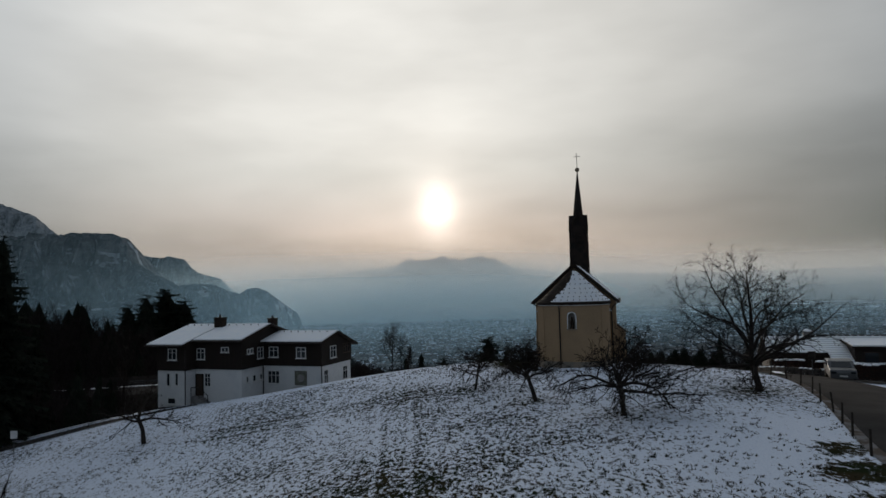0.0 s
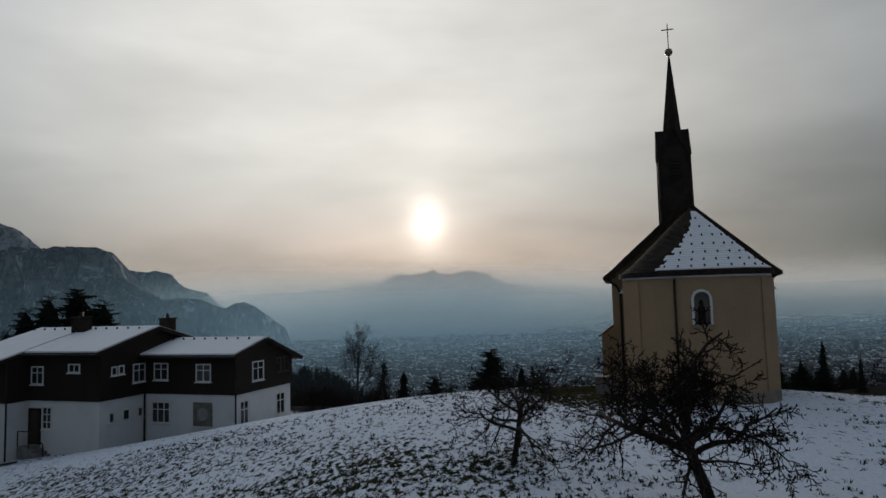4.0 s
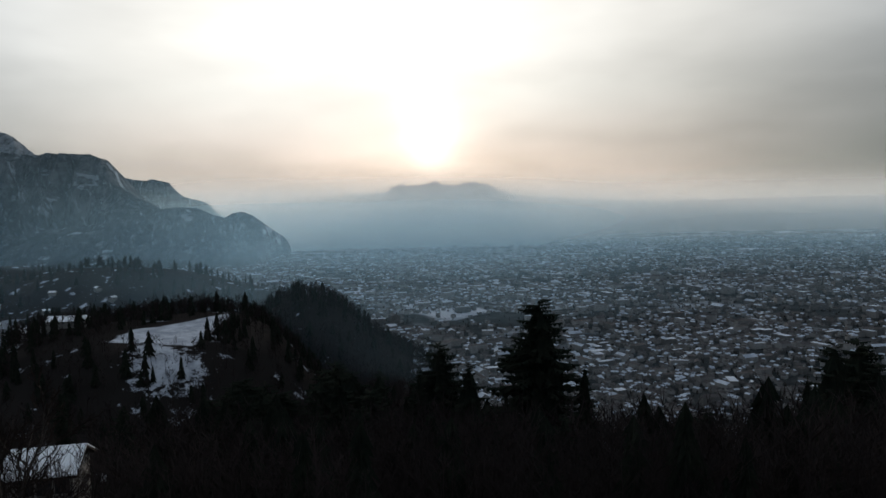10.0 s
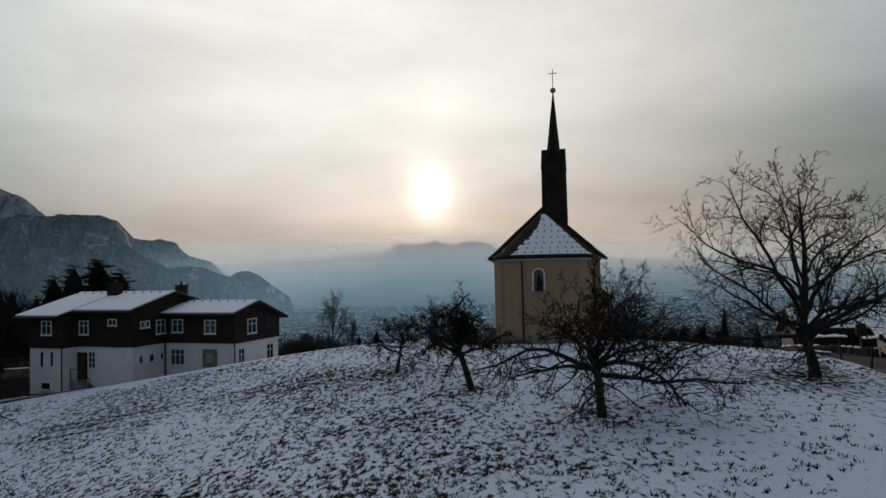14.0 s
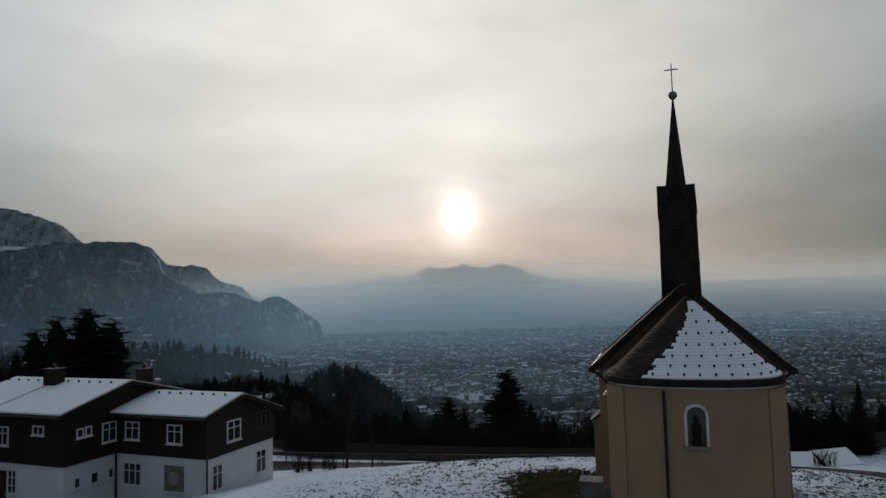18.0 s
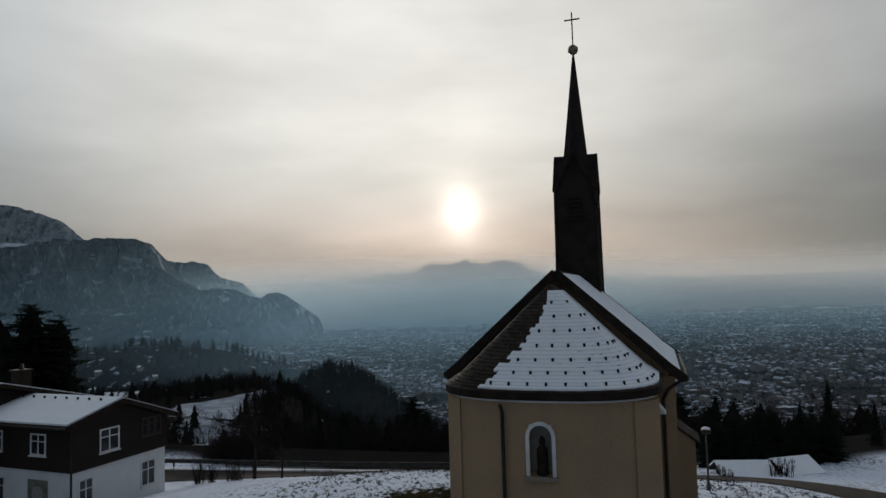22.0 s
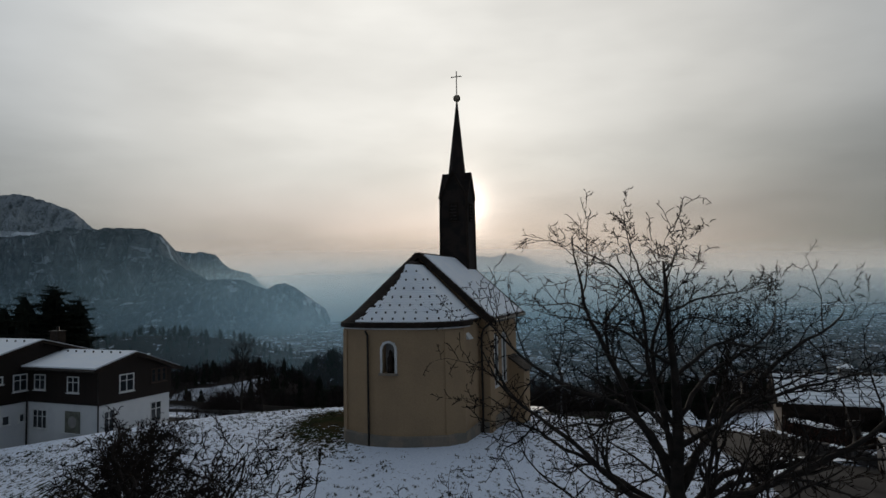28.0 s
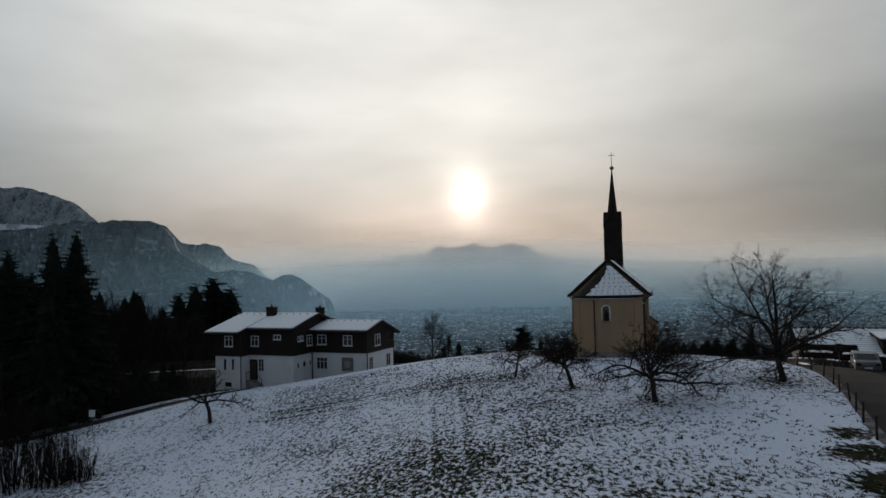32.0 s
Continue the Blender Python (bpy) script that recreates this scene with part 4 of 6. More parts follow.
            o.matrix_local = Matrix.Translation((x, y, roofz(s) + 0.03))
    # tower: a slim shaft, a gable on each face whose ridges cross under the spire
    tx, ty, hb, ht, zg, zp = -0.14, -0.06, 0.775, 0.735, 8.36, 9.74
    sq = lambda h, z: [(tx - h, ty - h, z), (tx + h, ty - h, z), (tx + h, ty + h, z), (tx - h, ty + h, z)]
    tower = part("tower", Geo().prism(sq(hb, 3.2), sq(ht, zg)), M["slate"], ch, "slim dark-clad ridge turret")
    for i in range(4):
        part("corner_board", Geo().beam((*sq(hb + 0.012, 3.2)[i][:2], 3.2), (*sq(ht + 0.012, zg)[i][:2], zg), 0.09, 0.09), M["beam"], tower)
    for i in range(4):
        m = Matrix.Translation((tx, ty, 0)) @ Matrix.Rotation(i * math.pi / 2, 4, "Z")
        at_ = lambda *pts: [m @ Vector(q) for q in pts]
        # gable wall and the two roof planes that run in to the middle
        part("gablet", Geo().prism(at_((-ht, -ht + 0.1, zg), (ht, -ht + 0.1, zg), (0, -ht + 0.1, zp - 0.1)), at_((-ht, -ht, zg), (ht, -ht, zg), (0, -ht, zp - 0.1))), M["slate"], tower)
        for sg in (-1, 1):
            q = at_((sg * (ht + 0.06), -ht - 0.07, zg - 0.1), (0, -ht - 0.07, zp), (0, 0, zp), (sg * 0.02, -0.02, zg - 0.1))
            q = q if sg > 0 else q[::-1]
            part("gablet_roof", Geo().prism([v - Vector((0, 0, 0.06)) for v in q], q), M["slate"], tower)
            part("gablet_verge", Geo().beam(m @ Vector((sg * (ht + 0.05), -ht - 0.08, zg - 0.12)), m @ Vector((0, -ht - 0.08, zp - 0.02)), 0.06, 0.09), M["beam"], tower)
        f = Geo()
        for a, b in (((-0.23, -ht - 0.03, 7.0), (-0.23, -ht - 0.02, 7.95)), ((0.23, -ht - 0.03, 7.0), (0.23, -ht - 0.02, 7.95)), ((-0.27, -ht - 0.03, 7.98), (0.27, -ht - 0.03, 7.98)), ((-0.27, -ht - 0.04, 6.98), (0.27, -ht - 0.04, 6.98))):
            f.beam(m @ Vector(a), m @ Vector(b), 0.06, 0.06)
        part("louvre_frame", f, M["beam"], tower)
        for k in range(5):
            part("louvre", Geo().beam(m @ Vector((-0.2, -ht - 0.035, 7.1 + k * 0.18)), m @ Vector((0.2, -ht - 0.035, 7.1 + k * 0.18)), 0.07, 0.03), M["metal"], tower)
    cx8, cy8 = -0.06, -0.06
    n8 = lambda r, x, y, z: [(x + r * math.cos(math.pi * (i + 0.5) / 4), y + r * math.sin(math.pi * (i + 0.5) / 4), z) for i in range(8)]
    part("spire", Geo().prism(n8(0.56, tx, ty, 9.0), n8(0.475, tx + 0.01, ty, 9.74)).prism(n8(0.475, tx + 0.01, ty, 9.74), n8(0.035, cx8, cy8, 13.85)), M["slate"], ch, "steep dark octagonal spire")
    tx, ty = cx8, cy8
    r = 0.205
    g = Geo().tube([(tx, ty, 14.0 + r * math.cos(math.pi * (1 - i / 10))) for i in range(11)], [max(0.01, r * math.sin(math.pi * i / 10)) for i in range(11)], 16)
    part("ball", g, M["gilt"], ch, "weathered metal ball", smooth=True)
    g = Geo().beam((tx, ty, 14.1), (tx, ty, 15.55), 0.045, 0.045).beam((tx - 0.31, ty, 15.24), (tx + 0.31, ty, 15.24), 0.045, 0.045)
    part("cross", g, M["metal"], ch, "plain iron cross")
    # pipes, annexes, side windows
    part("downpipe", Geo().tube([(CX - 0.95, front(CX - 0.95) - 0.33, 1.62), (CX - 0.95, front(CX - 0.95) - 0.12, 1.42), (CX - 0.95, front(CX - 0.95) - 0.09, -3.3)], [0.05, 0.05, 0.05], 8), M["metal"], ch, "dark downpipe")
    for s in (-1, 1):
        part("downpipe", Geo().tube([(CX + s * 3.5, -6.0, 1.8), (CX + s * 3.1, -5.95, 1.5), (CX + s * 2.95, -5.92, 1.2), (CX + s * 2.95, -5.92, -3.2)], [0.05] * 4, 8), M["metal"], ch, "dark downpipe")
        g = Geo().prism([(CX + s * 2.7, -8.0, 1.15), (CX + s * 3.0, -8.0, 1.15), (CX + s * 3.0, -7.4, 1.15), (CX + s * 2.7, -7.4, 1.15)][::s],
                        [(CX + s * 2.7, -8.0, 1.45), (CX + s * 2.8, -8.0, 1.4), (CX + s * 2.8, -7.4, 1.4), (CX + s * 2.7, -7.4, 1.45)][::s])
        part("buttress_cap", g, M["trim"], ch)
        x0, x1 = sorted((CX + s * 3.1, CX + s * 3.95))
        g = Geo().prism([(x0, -1.5, B), (x1, -1.5, B), (x1, 0.0, B), (x0, 0.0, B)], [(x0, -1.5, -0.3 if s > 0 else -0.95), (x1, -1.5, -0.95 if s > 0 else -0.3), (x1, 0.0, -0.95 if s > 0 else -0.3), (x0, 0.0, -0.3 if s > 0 else -0.95)])
        part("buttress", g, M["ochre"], ch)
        part("buttress_roof", Geo().beam((CX + s * 3.05, -0.75, -0.2), (CX + s * 4.1, -0.75, -0.98), 1.65, 0.06), M["shingle"], ch)
        for wy in (-4.2, -2.5):
            g, f = Geo(), Geo()
            xw = CX + s * (hw + 0.012)
            for i in range(10):
                a1, a2 = math.pi * i / 10, math.pi * (i + 1) / 10
                f.beam((xw, wy + 0.33 * math.cos(a1), 0.75 + 0.33 * math.sin(a1)), (xw, wy + 0.33 * math.cos(a2), 0.75 + 0.33 * math.sin(a2)), 0.09, 0.09)
                g.face([(xw, wy, 0.75), (xw, wy + 0.3 * math.cos(a1), 0.75 + 0.3 * math.sin(a1)), (xw, wy + 0.3 * math.cos(a2), 0.75 + 0.3 * math.sin(a2))])
            g.face([(xw, wy - 0.3, -1.35), (xw, wy + 0.3, -1.35), (xw, wy + 0.3, 0.75), (xw, wy - 0.3, 0.75)])
            f.beam((xw, wy - 0.33, -1.4), (xw, wy - 0.33, 0.75), 0.09, 0.09).beam((xw, wy + 0.33, -1.4), (xw, wy + 0.33, 0.75), 0.09, 0.09).beam((xw, wy - 0.4, -1.4), (xw, wy + 0.4, -1.4), 0.14, 0.08)
            w = part("nave_window", f, M["trim"], ch, "tall narrow arched window")
            part("pane", g, M["glass"], w)
    # stone bin by the wall
    alone("stone_bin", Geo().box(-0.45, 0.45, -0.4, 0.4, -0.3, 0.95).box(-0.5, 0.5, -0.45, 0.45, 0.95, 1.05), M["stone"], CHAPEL @ Matrix.Translation((CX - 3.75, -5.2, -3.6)), "grey stone bin beside the chapel wall", "bin", bevel=0.02)


build_chapel()


# ---- farmhouse ----
HOUSE = Matrix.Translation((-7.36, 68.7, 0)) @ Matrix.Rotation(-radians(22.5), 4, "Z")


def build_house():
    h = thing("farmhouse", HOUSE, "two-storey farmhouse, white plaster below, dark boards above, snowy roofs", "house")
    BAND, FOOT = -4.45, -10.5
    blocks = {"wing": (-7.2, 0.0, 0.0, 6.5), "main": (-12.95, -7.2, -3.8, 6.5), "side": (-16.55, -12.95, -5.35, 6.5)}
    for k, (a, b, c, d) in blocks.items():
        top = {"wing": -1.35, "main": -0.45, "side": -0.45}[k]
        part(k + "_wall", Geo().box(a, b, c, d, FOOT, BAND), M["white"], h, "white plastered ground-floor wall")
    # upper storey: solid blocks under the roof planes, a hand's width proud
    def storey(nm, a, b, c, d, ridge_v, zr, zc, zd):
        o = 0.1
        prof = [(c - o, BAND - 0.12), (d + o, BAND - 0.12), (d + o, zd), (ridge_v, zr), (c - o, zc)]
        g = Geo().prism([(a - (o if nm == "side" else 0), v, z) for v, z in prof][::-1], [(b + o, v, z) for v, z in prof][::-1])
        part(nm + "_upper_wall", g, M["dark_wood"], h, "dark-brown boarded upper storey")
    storey("wing", -7.2, 0.0, 0.0, 6.5, 2.9, -1.3, -2.12, -2.75)
    storey("main", -12.95, -7.2, -3.8, 6.5, 0.8, -0.4, -1.62, -2.0)
    storey("side", -16.55, -12.95, -5.35, 6.5, 0.8, -0.4, -2.02, -2.0)
    def roof(nm, a, b, rows):
        """rows: (v, z) from the front eave over the ridge to the back eave."""
        s, w = Geo(), Geo()
        for (v1, z1), (v2, z2) in zip(rows, rows[1:]):
            q = [(a, v1, z1), (b, v1, z1), (b, v2, z2), (a, v2, z2)]
            s.prism([(x, y, z - 0.2) for x, y, z in q], q)
            i1, i2 = (0.12 if (v1, z1) == rows[0] else 0), (0.12 if (v2, z2) == rows[-1] else 0)
            f = lambda v: z1 + (z2 - z1) * (v - v1) / (v2 - v1)
            for p, r in ((a + (0.05 if nm == "wing" else 0.12), b - 0.15),):
                t = [(p, v1 + i1, f(v1 + i1) + 0.1), (r, v1 + i1, f(v1 + i1) + 0.1), (r, v2 - i2, f(v2 - i2) + 0.1), (p, v2 - i2, f(v2 - i2) + 0.1)]
                w.prism([(x, y, z - 0.12) for x, y, z in t], t)
        part(nm + "_roof", s, M["beam"], h, "dark roof edge")
        part(nm + "_roof_snow", w, M["snow"], h, "even snow cover on the roof")
        fr = Geo()
        for u in ((b + 0.02,) if nm != "side" else (a - 0.02,)):
            for (v1, z1), (v2, z2) in zip(rows, rows[1:]):
                fr.beam((u, v1, z1 - 0.1), (u, v2, z2 - 0.1), 0.06, 0.24)
        part(nm + "_verge_board", fr, M["beam"], h)
        part(nm + "_gutter", Geo().tube([(a, rows[0][0] - 0.05, rows[0][1] - 0.1), (b, rows[0][0] - 0.05, rows[0][1] - 0.1)], [0.07, 0.07], 8), M["metal"], h)
    roof("wing", -7.3, 0.5, [(-0.75, -2.0), (2.9, -1.08), (7.4, -2.72)])
    roof("main", -12.9, -6.7, [(-4.5, -1.52), (0.8, -0.14), (7.4, -1.9)])
    roof("side", -17.7, -12.85, [(-6.0, -1.90), (0.8, -0.14), (7.4, -1.9)])

    def window(kind, val, c0, z0, c1, z1, bars=(1, 1), nm="window", glass="glass", trim="trim"):
        """A framed window on a face: kind 'v' faces front, 'u' faces the gable side."""
        f = Geo()
        zb, zt = min(z0, z1), max(z0, z1)
        def plank(ca, cb, za, zb_, o0, o1):
            if kind == "v":
                f.box(ca, cb, val - o1, val - o0, za, zb_)
            else:
                f.box(val + o0, val + o1, ca, cb, za, zb_)
        t = 0.085
        plank(c0, c1, zt - t, zt, -0.02, 0.05), plank(c0, c1, zb, zb + t, -0.02, 0.05)
        plank(c0, c0 + t, zb + t, zt - t, -0.02, 0.05), plank(c1 - t, c1, zb + t, zt - t, -0.02, 0.05)
        w = part(nm, f, M[trim], h, "white-framed casement window" if trim == "trim" else "brown-framed gable window")
        for i in range(bars[0]):
            f = Geo()
            c = c0 + (c1 - c0) * (i + 1) / (bars[0] + 1)
            plank(c - 0.035, c + 0.035, zb + t, zt - t, -0.02, 0.035)
            part("mullion", f, M[trim], w)
        for i in range(bars[1]):
            f = Geo()
            z = zt - (zt - zb) * (0.36 if bars[1] == 1 else (i + 1) / (bars[1] + 1))
            plank(c0 + t, c1 - t, z - 0.025, z + 0.025, -0.02, 0.034)
            part("transom", f, M[trim], w)
        gl = Geo()
        if kind == "v":
            gl.box(c0 + 0.04, c1 - 0.04, val - 0.012, val + 0.03, zb + 0.04, zt - 0.04)
        else:
            gl.box(val - 0.03, val + 0.012, c0 + 0.04, c1 - 0.04, zb + 0.04, zt - 0.04)
        part("pane", gl, M[glass], w)
        s = Geo()
        if kind == "v":
            s.box(c0 - 0.06, c1 + 0.06, val - 0.12, val, zb - 0.06, zb)
        else:
            s.box(val, val + 0.12, c0 - 0.06, c1 + 0.06, zb - 0.06, zb)
        part("sill", s, M[trim], w)
    # wing front and gable side
    window("v", -0.1, -6.39, -2.53, -5.21, -3.68), window("v", -0.1, -3.01, -2.58, -1.83, -3.76)
    window("v", 0.0, -6.63, -5.09, -5.12, -6.51, (2, 1))
    part("painted_panel", Geo().box(-3.28, -1.8, -0.05, 0.02, -6.62, -5.09), M["panel"], h, "greyish shutter panel with a faded round motif")
    part("panel_motif", Geo().tube([(-2.54, -0.06, -5.85), (-2.54, -0.04, -5.85)], [0.42, 0.42], 24), M["plaster_grey"], h)
    part("panel_sill", Geo().box(-3.38, -1.7, -0.14, 0.0, -6.7, -6.62), M["trim"], h)
    window("u", 0.1, 1.6, -2.6, 2.93, -3.91)
    for i in range(3):
        window("u", 0.1, 4.55 + i * 0.52, -2.55, 5.03 + i * 0.52, -3.62, (0, 1), trim="brown_door")
    window("u", 0.0, 0.35, -5.03, 1.3, -6.6), window("u", 0.0, 4.59, -5.08, 5.7, -6.6)
    # main front and its return
    window("v", -3.9, -12.75, -2.39, -11.7, -3.57), window("v", -3.9, -9.65, -2.23, -8.7, -2.8, (1, 0))
    window("v", -3.8, -11.85, -4.96, -11.04, -6.41, (1, 2))
    window("u", -7.1, -3.06, -2.5, -2.58, -3.08, (0, 0)), window("u", -7.1, -2.47, -2.48, -1.99, -3.07, (0, 0)), window("u", -7.1, -1.25, -2.5, -0.15, -3.75)
    window("u", -7.2, -3.12, -5.35, -2.65, -6.05, (0, 0)), window("u", -7.2, -1.99, -5.33, -1.37, -6.07, (0, 0)), window("u", -7.2, -0.7, -5.39, -0.25, -6.05, (0, 0))
    d = part("door", Geo().box(-12.9, -12.05, -3.86, -3.78, -7.35, -5.2), M["brown_door"], h, "dark wooden house door")
    part("door_frame", Geo().box(-12.99, -12.88, -3.9, -3.78, -7.35, -5.1).box(-12.07, -11.96, -3.9, -3.78, -7.35, -5.1).box(-12.99, -11.96, -3.9, -3.78, -5.2, -5.08), M["beam"], d)
    part("door_handle", Geo().tube([(-12.15, -3.9, -6.3), (-12.15, -3.94, -6.3), (-12.28, -3.94, -6.3)], [0.015] * 3, 6), M["zinc"], d)
    # side block
    window("v", -5.45, -15.14, -2.28, -14.02, -3.49), window("v", -5.35, -15.43, -4.84, -14.93, -6.22, (0, 0)), window("v", -5.35, -14.32, -4.81, -13.86, -6.18, (0, 0))
    window("v", -5.35, -15.3, -7.39, -14.21, -8.06, (0, 0))
    for u, v in ((-7.12, -0.14), (-12.98, -5.42), (0.04, -0.1)):
        part("downpipe", Geo().tube([(u, v, -2.0), (u, v, -8.9)], [0.055, 0.055], 8), M["metal"], h, "dark downpipe")
    # steps at the door
    st = Geo()
    for i in range(5):
        st.box(-12.9 + 0, -11.95, -3.8 - 0.9 + 0, -3.8, -9.2, -7.36) if i == 0 else st.box(-11.95 + (i - 1) * 0.28, -11.67 + (i - 1) * 0.28, -4.7, -3.8, -9.2, -7.36 - i * 0.18)
    alone("door_steps", st, M["stone"], HOUSE.copy(), "stone steps with a side flight up to the farmhouse door", "steps", bevel=0.02)
    r = Geo()
    for p, q in (((-12.9, -4.65, -7.36), (-12.9, -4.65, -6.4)), ((-11.95, -4.65, -7.36), (-11.95, -4.65, -6.4)), ((-12.9, -4.65, -6.4), (-11.95, -4.65, -6.4)), ((-11.95, -4.65, -6.4), (-10.8, -4.65, -7.15)), ((-10.8, -4.65, -8.1), (-10.8, -4.65, -7.15))):
        r.beam(p, q, 0.05, 0.05)
    alone("handrail", r, M["metal"], HOUSE.copy(), "dark iron handrail at the farmhouse steps", "handrail")
    part("wall_lamp", Geo().box(-13.4 + 0.1, -13.15, -5.0, -4.8, -5.2, -4.95), M["metal"], h)
    stop = Geo().box(-0.06, 0.06, -0.03, 0.03, 0.0, 0.13).mesh("snow_guard", M["beam"])
    for us, v, z in ((np.arange(-6.9, 0.3, 0.9), 2.3, -1.13), (np.arange(-12.6, -7.0, 0.95), 0.1, -0.22), (np.arange(-17.3, -13.0, 0.95), 0.1, -0.22)):
        for u in us:
            part("snow_guard", stop, None, h).matrix_local = Matrix.Translation((float(u), v, z))
    # chimneys
    for u, v, w, zt in ((-12.6, -0.2, 0.55, 0.62), (-7.9, 2.9, 0.42, 0.35)):
        c = part("chimney", Geo().box(u - w, u + w, v - 0.36, v + 0.36, -1.0, zt), M["beam"], h, "dark masonry chimney")
        part("chimney_cap", Geo().box(u - w - 0.08, u + w + 0.08, v - 0.44, v + 0.44, zt, zt + 0.09), M["metal"], c)
        part("chimney_cowl", Geo().tube([(u, v, zt + 0.09), (u, v, zt + 0.4)], [0.13, 0.1], 10), M["metal"], c)


build_house()


# ---- trees ----
def grow(rng, out, p, d, length, radius, level, spec):
    """One bough with its side shoots; out[level] gathers (points, radii)."""
    n = spec["segs"][min(level, 3)]
    pts, rad = [p.copy()], [radius]
    d = d.copy()
    end = radius * spec["taper"][min(level, 3)]
    for i in range(n):
        wob = spec["wobble"][min(level, 3)]
        d = (d + Vector((rng.gauss(0, wob), rng.gauss(0, wob), rng.gauss(0, wob))) + Vector((0, 0, spec["lift"][min(level, 3)]))).normalized()
        p = p + d * (length / n)
        pts.append(p.copy()), rad.append(radius + (end - radius) * (i + 1) / n)
    out.setdefault(level, []).append((pts, rad))
    if level >= spec["depth"]:
        return
    k = spec["kids"][level]
    for j in range(k):
        t = spec["from"][level] + (1 - spec["from"][level]) * (j + rng.random()) / k
        f = t * n
        i = min(int(f), n - 1)
        q = pts[i].lerp(pts[i + 1], f - i)
        axis = (pts[i + 1] - pts[i]).normalized()
        side = axis.orthogonal().normalized()
        side.rotate(Matrix.Rotation(j * 2.4 + rng.uniform(-0.5, 0.5), 3, axis))
        ang = rng.uniform(*spec["angle"][level])
        nd = (axis * math.cos(ang) + side * math.sin(ang)).normalized()
        nl = length * rng.uniform(*spec["ratio"][level]) * (1.12 - 0.55 * t)
        grow(rng, out, q, nd, nl, max(0.004, (rad[i] + (rad[i + 1] - rad[i]) * (f - i)) * rng.uniform(0.5, 0.68)), level + 1, spec)


APPLE = dict(segs=(5, 7, 5, 3), taper=(0.72, 0.25, 0.3, 0.35), wobble=(0.10, 0.24, 0.26, 0.24), lift=(0.02, 0.015, 0.02, 0.05), depth=4,
             kids=(7, 9, 7, 5), ratio=((1.1, 1.7), (0.34, 0.6), (0.3, 0.6), (0.35, 0.6)), angle=((0.75, 1.25), (0.5, 1.2), (0.5, 1.1), (0.5, 1.1)))
APPLE["from"] = (0.62, 0.18, 0.15, 0.1)


def bare_tree(m, trunk_h, lean, radius, seed, label, spec, limbs=None, name="apple_tree", group=""):
    """A leafless tree: trunk, each limb with its branches, and the fine twigs."""
    rng = random.Random(seed)
    tree = thing(name, m, label, "tree", group)
    out = {}
    s = dict(spec)
    if limbs:
        s["kids"] = (0,) + tuple(spec["kids"][1:])
    grow(rng, out, Vector((0, 0, -0.35)), Vector(lean).normalized(), trunk_h + 0.35, radius, 0, dict(s, depth=0) if limbs else s)
    pts, rad = out[0][0]
    rad = [r * (1.35 if i == 0 else 1) for i, r in enumerate(rad)]
    part("trunk", Geo().tube(pts, rad, 9), M["bark"], tree, smooth=True)
    if limbs:
        for t, d, ln, r in limbs:
            i = min(int(t * (len(pts) - 1)), len(pts) - 2)
            q = pts[i].lerp(pts[i + 1], t * (len(pts) - 1) - i)
            grow(rng, out, q, Vector(d).normalized(), ln, r, 1, s)
    for p, r in out.get(1, []):
        part("limb", Geo().tube(p, r, 7), M["bark"], tree, smooth=True)
    for p, r in out.get(2, []):
        part("branch", Geo().tube(p, r, 5, cap=False), M["bark"], tree)
    g = Geo()
    for lv in (3, 4, 5):
        for p, r in out.get(lv, []):
            g.tube(p, [max(x * 1.25, 0.008) for x in r], 3, cap=False)
    part("crown", g, M["twig"], tree)["kind"] = "stuff"
    return tree


def stand(x, y, turn=0.0, s=1.0):
    return Matrix.Translation((x, y, gz(x, y))) @ Matrix.Rotation(turn, 4, "Z") @ Matrix.Scale(s, 4)


OLD = dict(APPLE, lift=(0.02, -0.005, 0.03, 0.08))
SMALL = dict(APPLE, depth=4, kids=(6, 7, 5, 4))
ORCH = "old fruit trees on the meadow"
SHOOTS = lambda n, ln, sd: [(random.Random(sd * 31 + i).uniform(0.93, 1.0), (0.45 * math.cos(i * 2.4 + sd), 0.45 * math.sin(i * 2.4 + sd), 1), ln * random.Random(sd + i).uniform(0.65, 1.1), 0.02) for i in range(n)]
DROOP = dict(OLD, lift=(0.02, -0.035, -0.015, 0.02), wobble=(0.03, 0.22, 0.26, 0.26), kids=(7, 10, 6, 4))


def ring_limbs(n, t0, t1, rise0, rise1, reach, radius, seed):
    """Limbs all round a trunk, the lower ones longer and flatter."""
    rng = random.Random(seed)
    out = []
    for i in range(n):
        f, az = i / (n - 1), i * 2.4 + seed
        out.append((t0 + (t1 - t0) * f, (math.cos(az), math.sin(az), rise0 + (rise1 - rise0) * f), reach * (1 - 0.35 * f) * rng.uniform(0.8, 1.15), radius * (1 - 0.4 * f)))
    return out


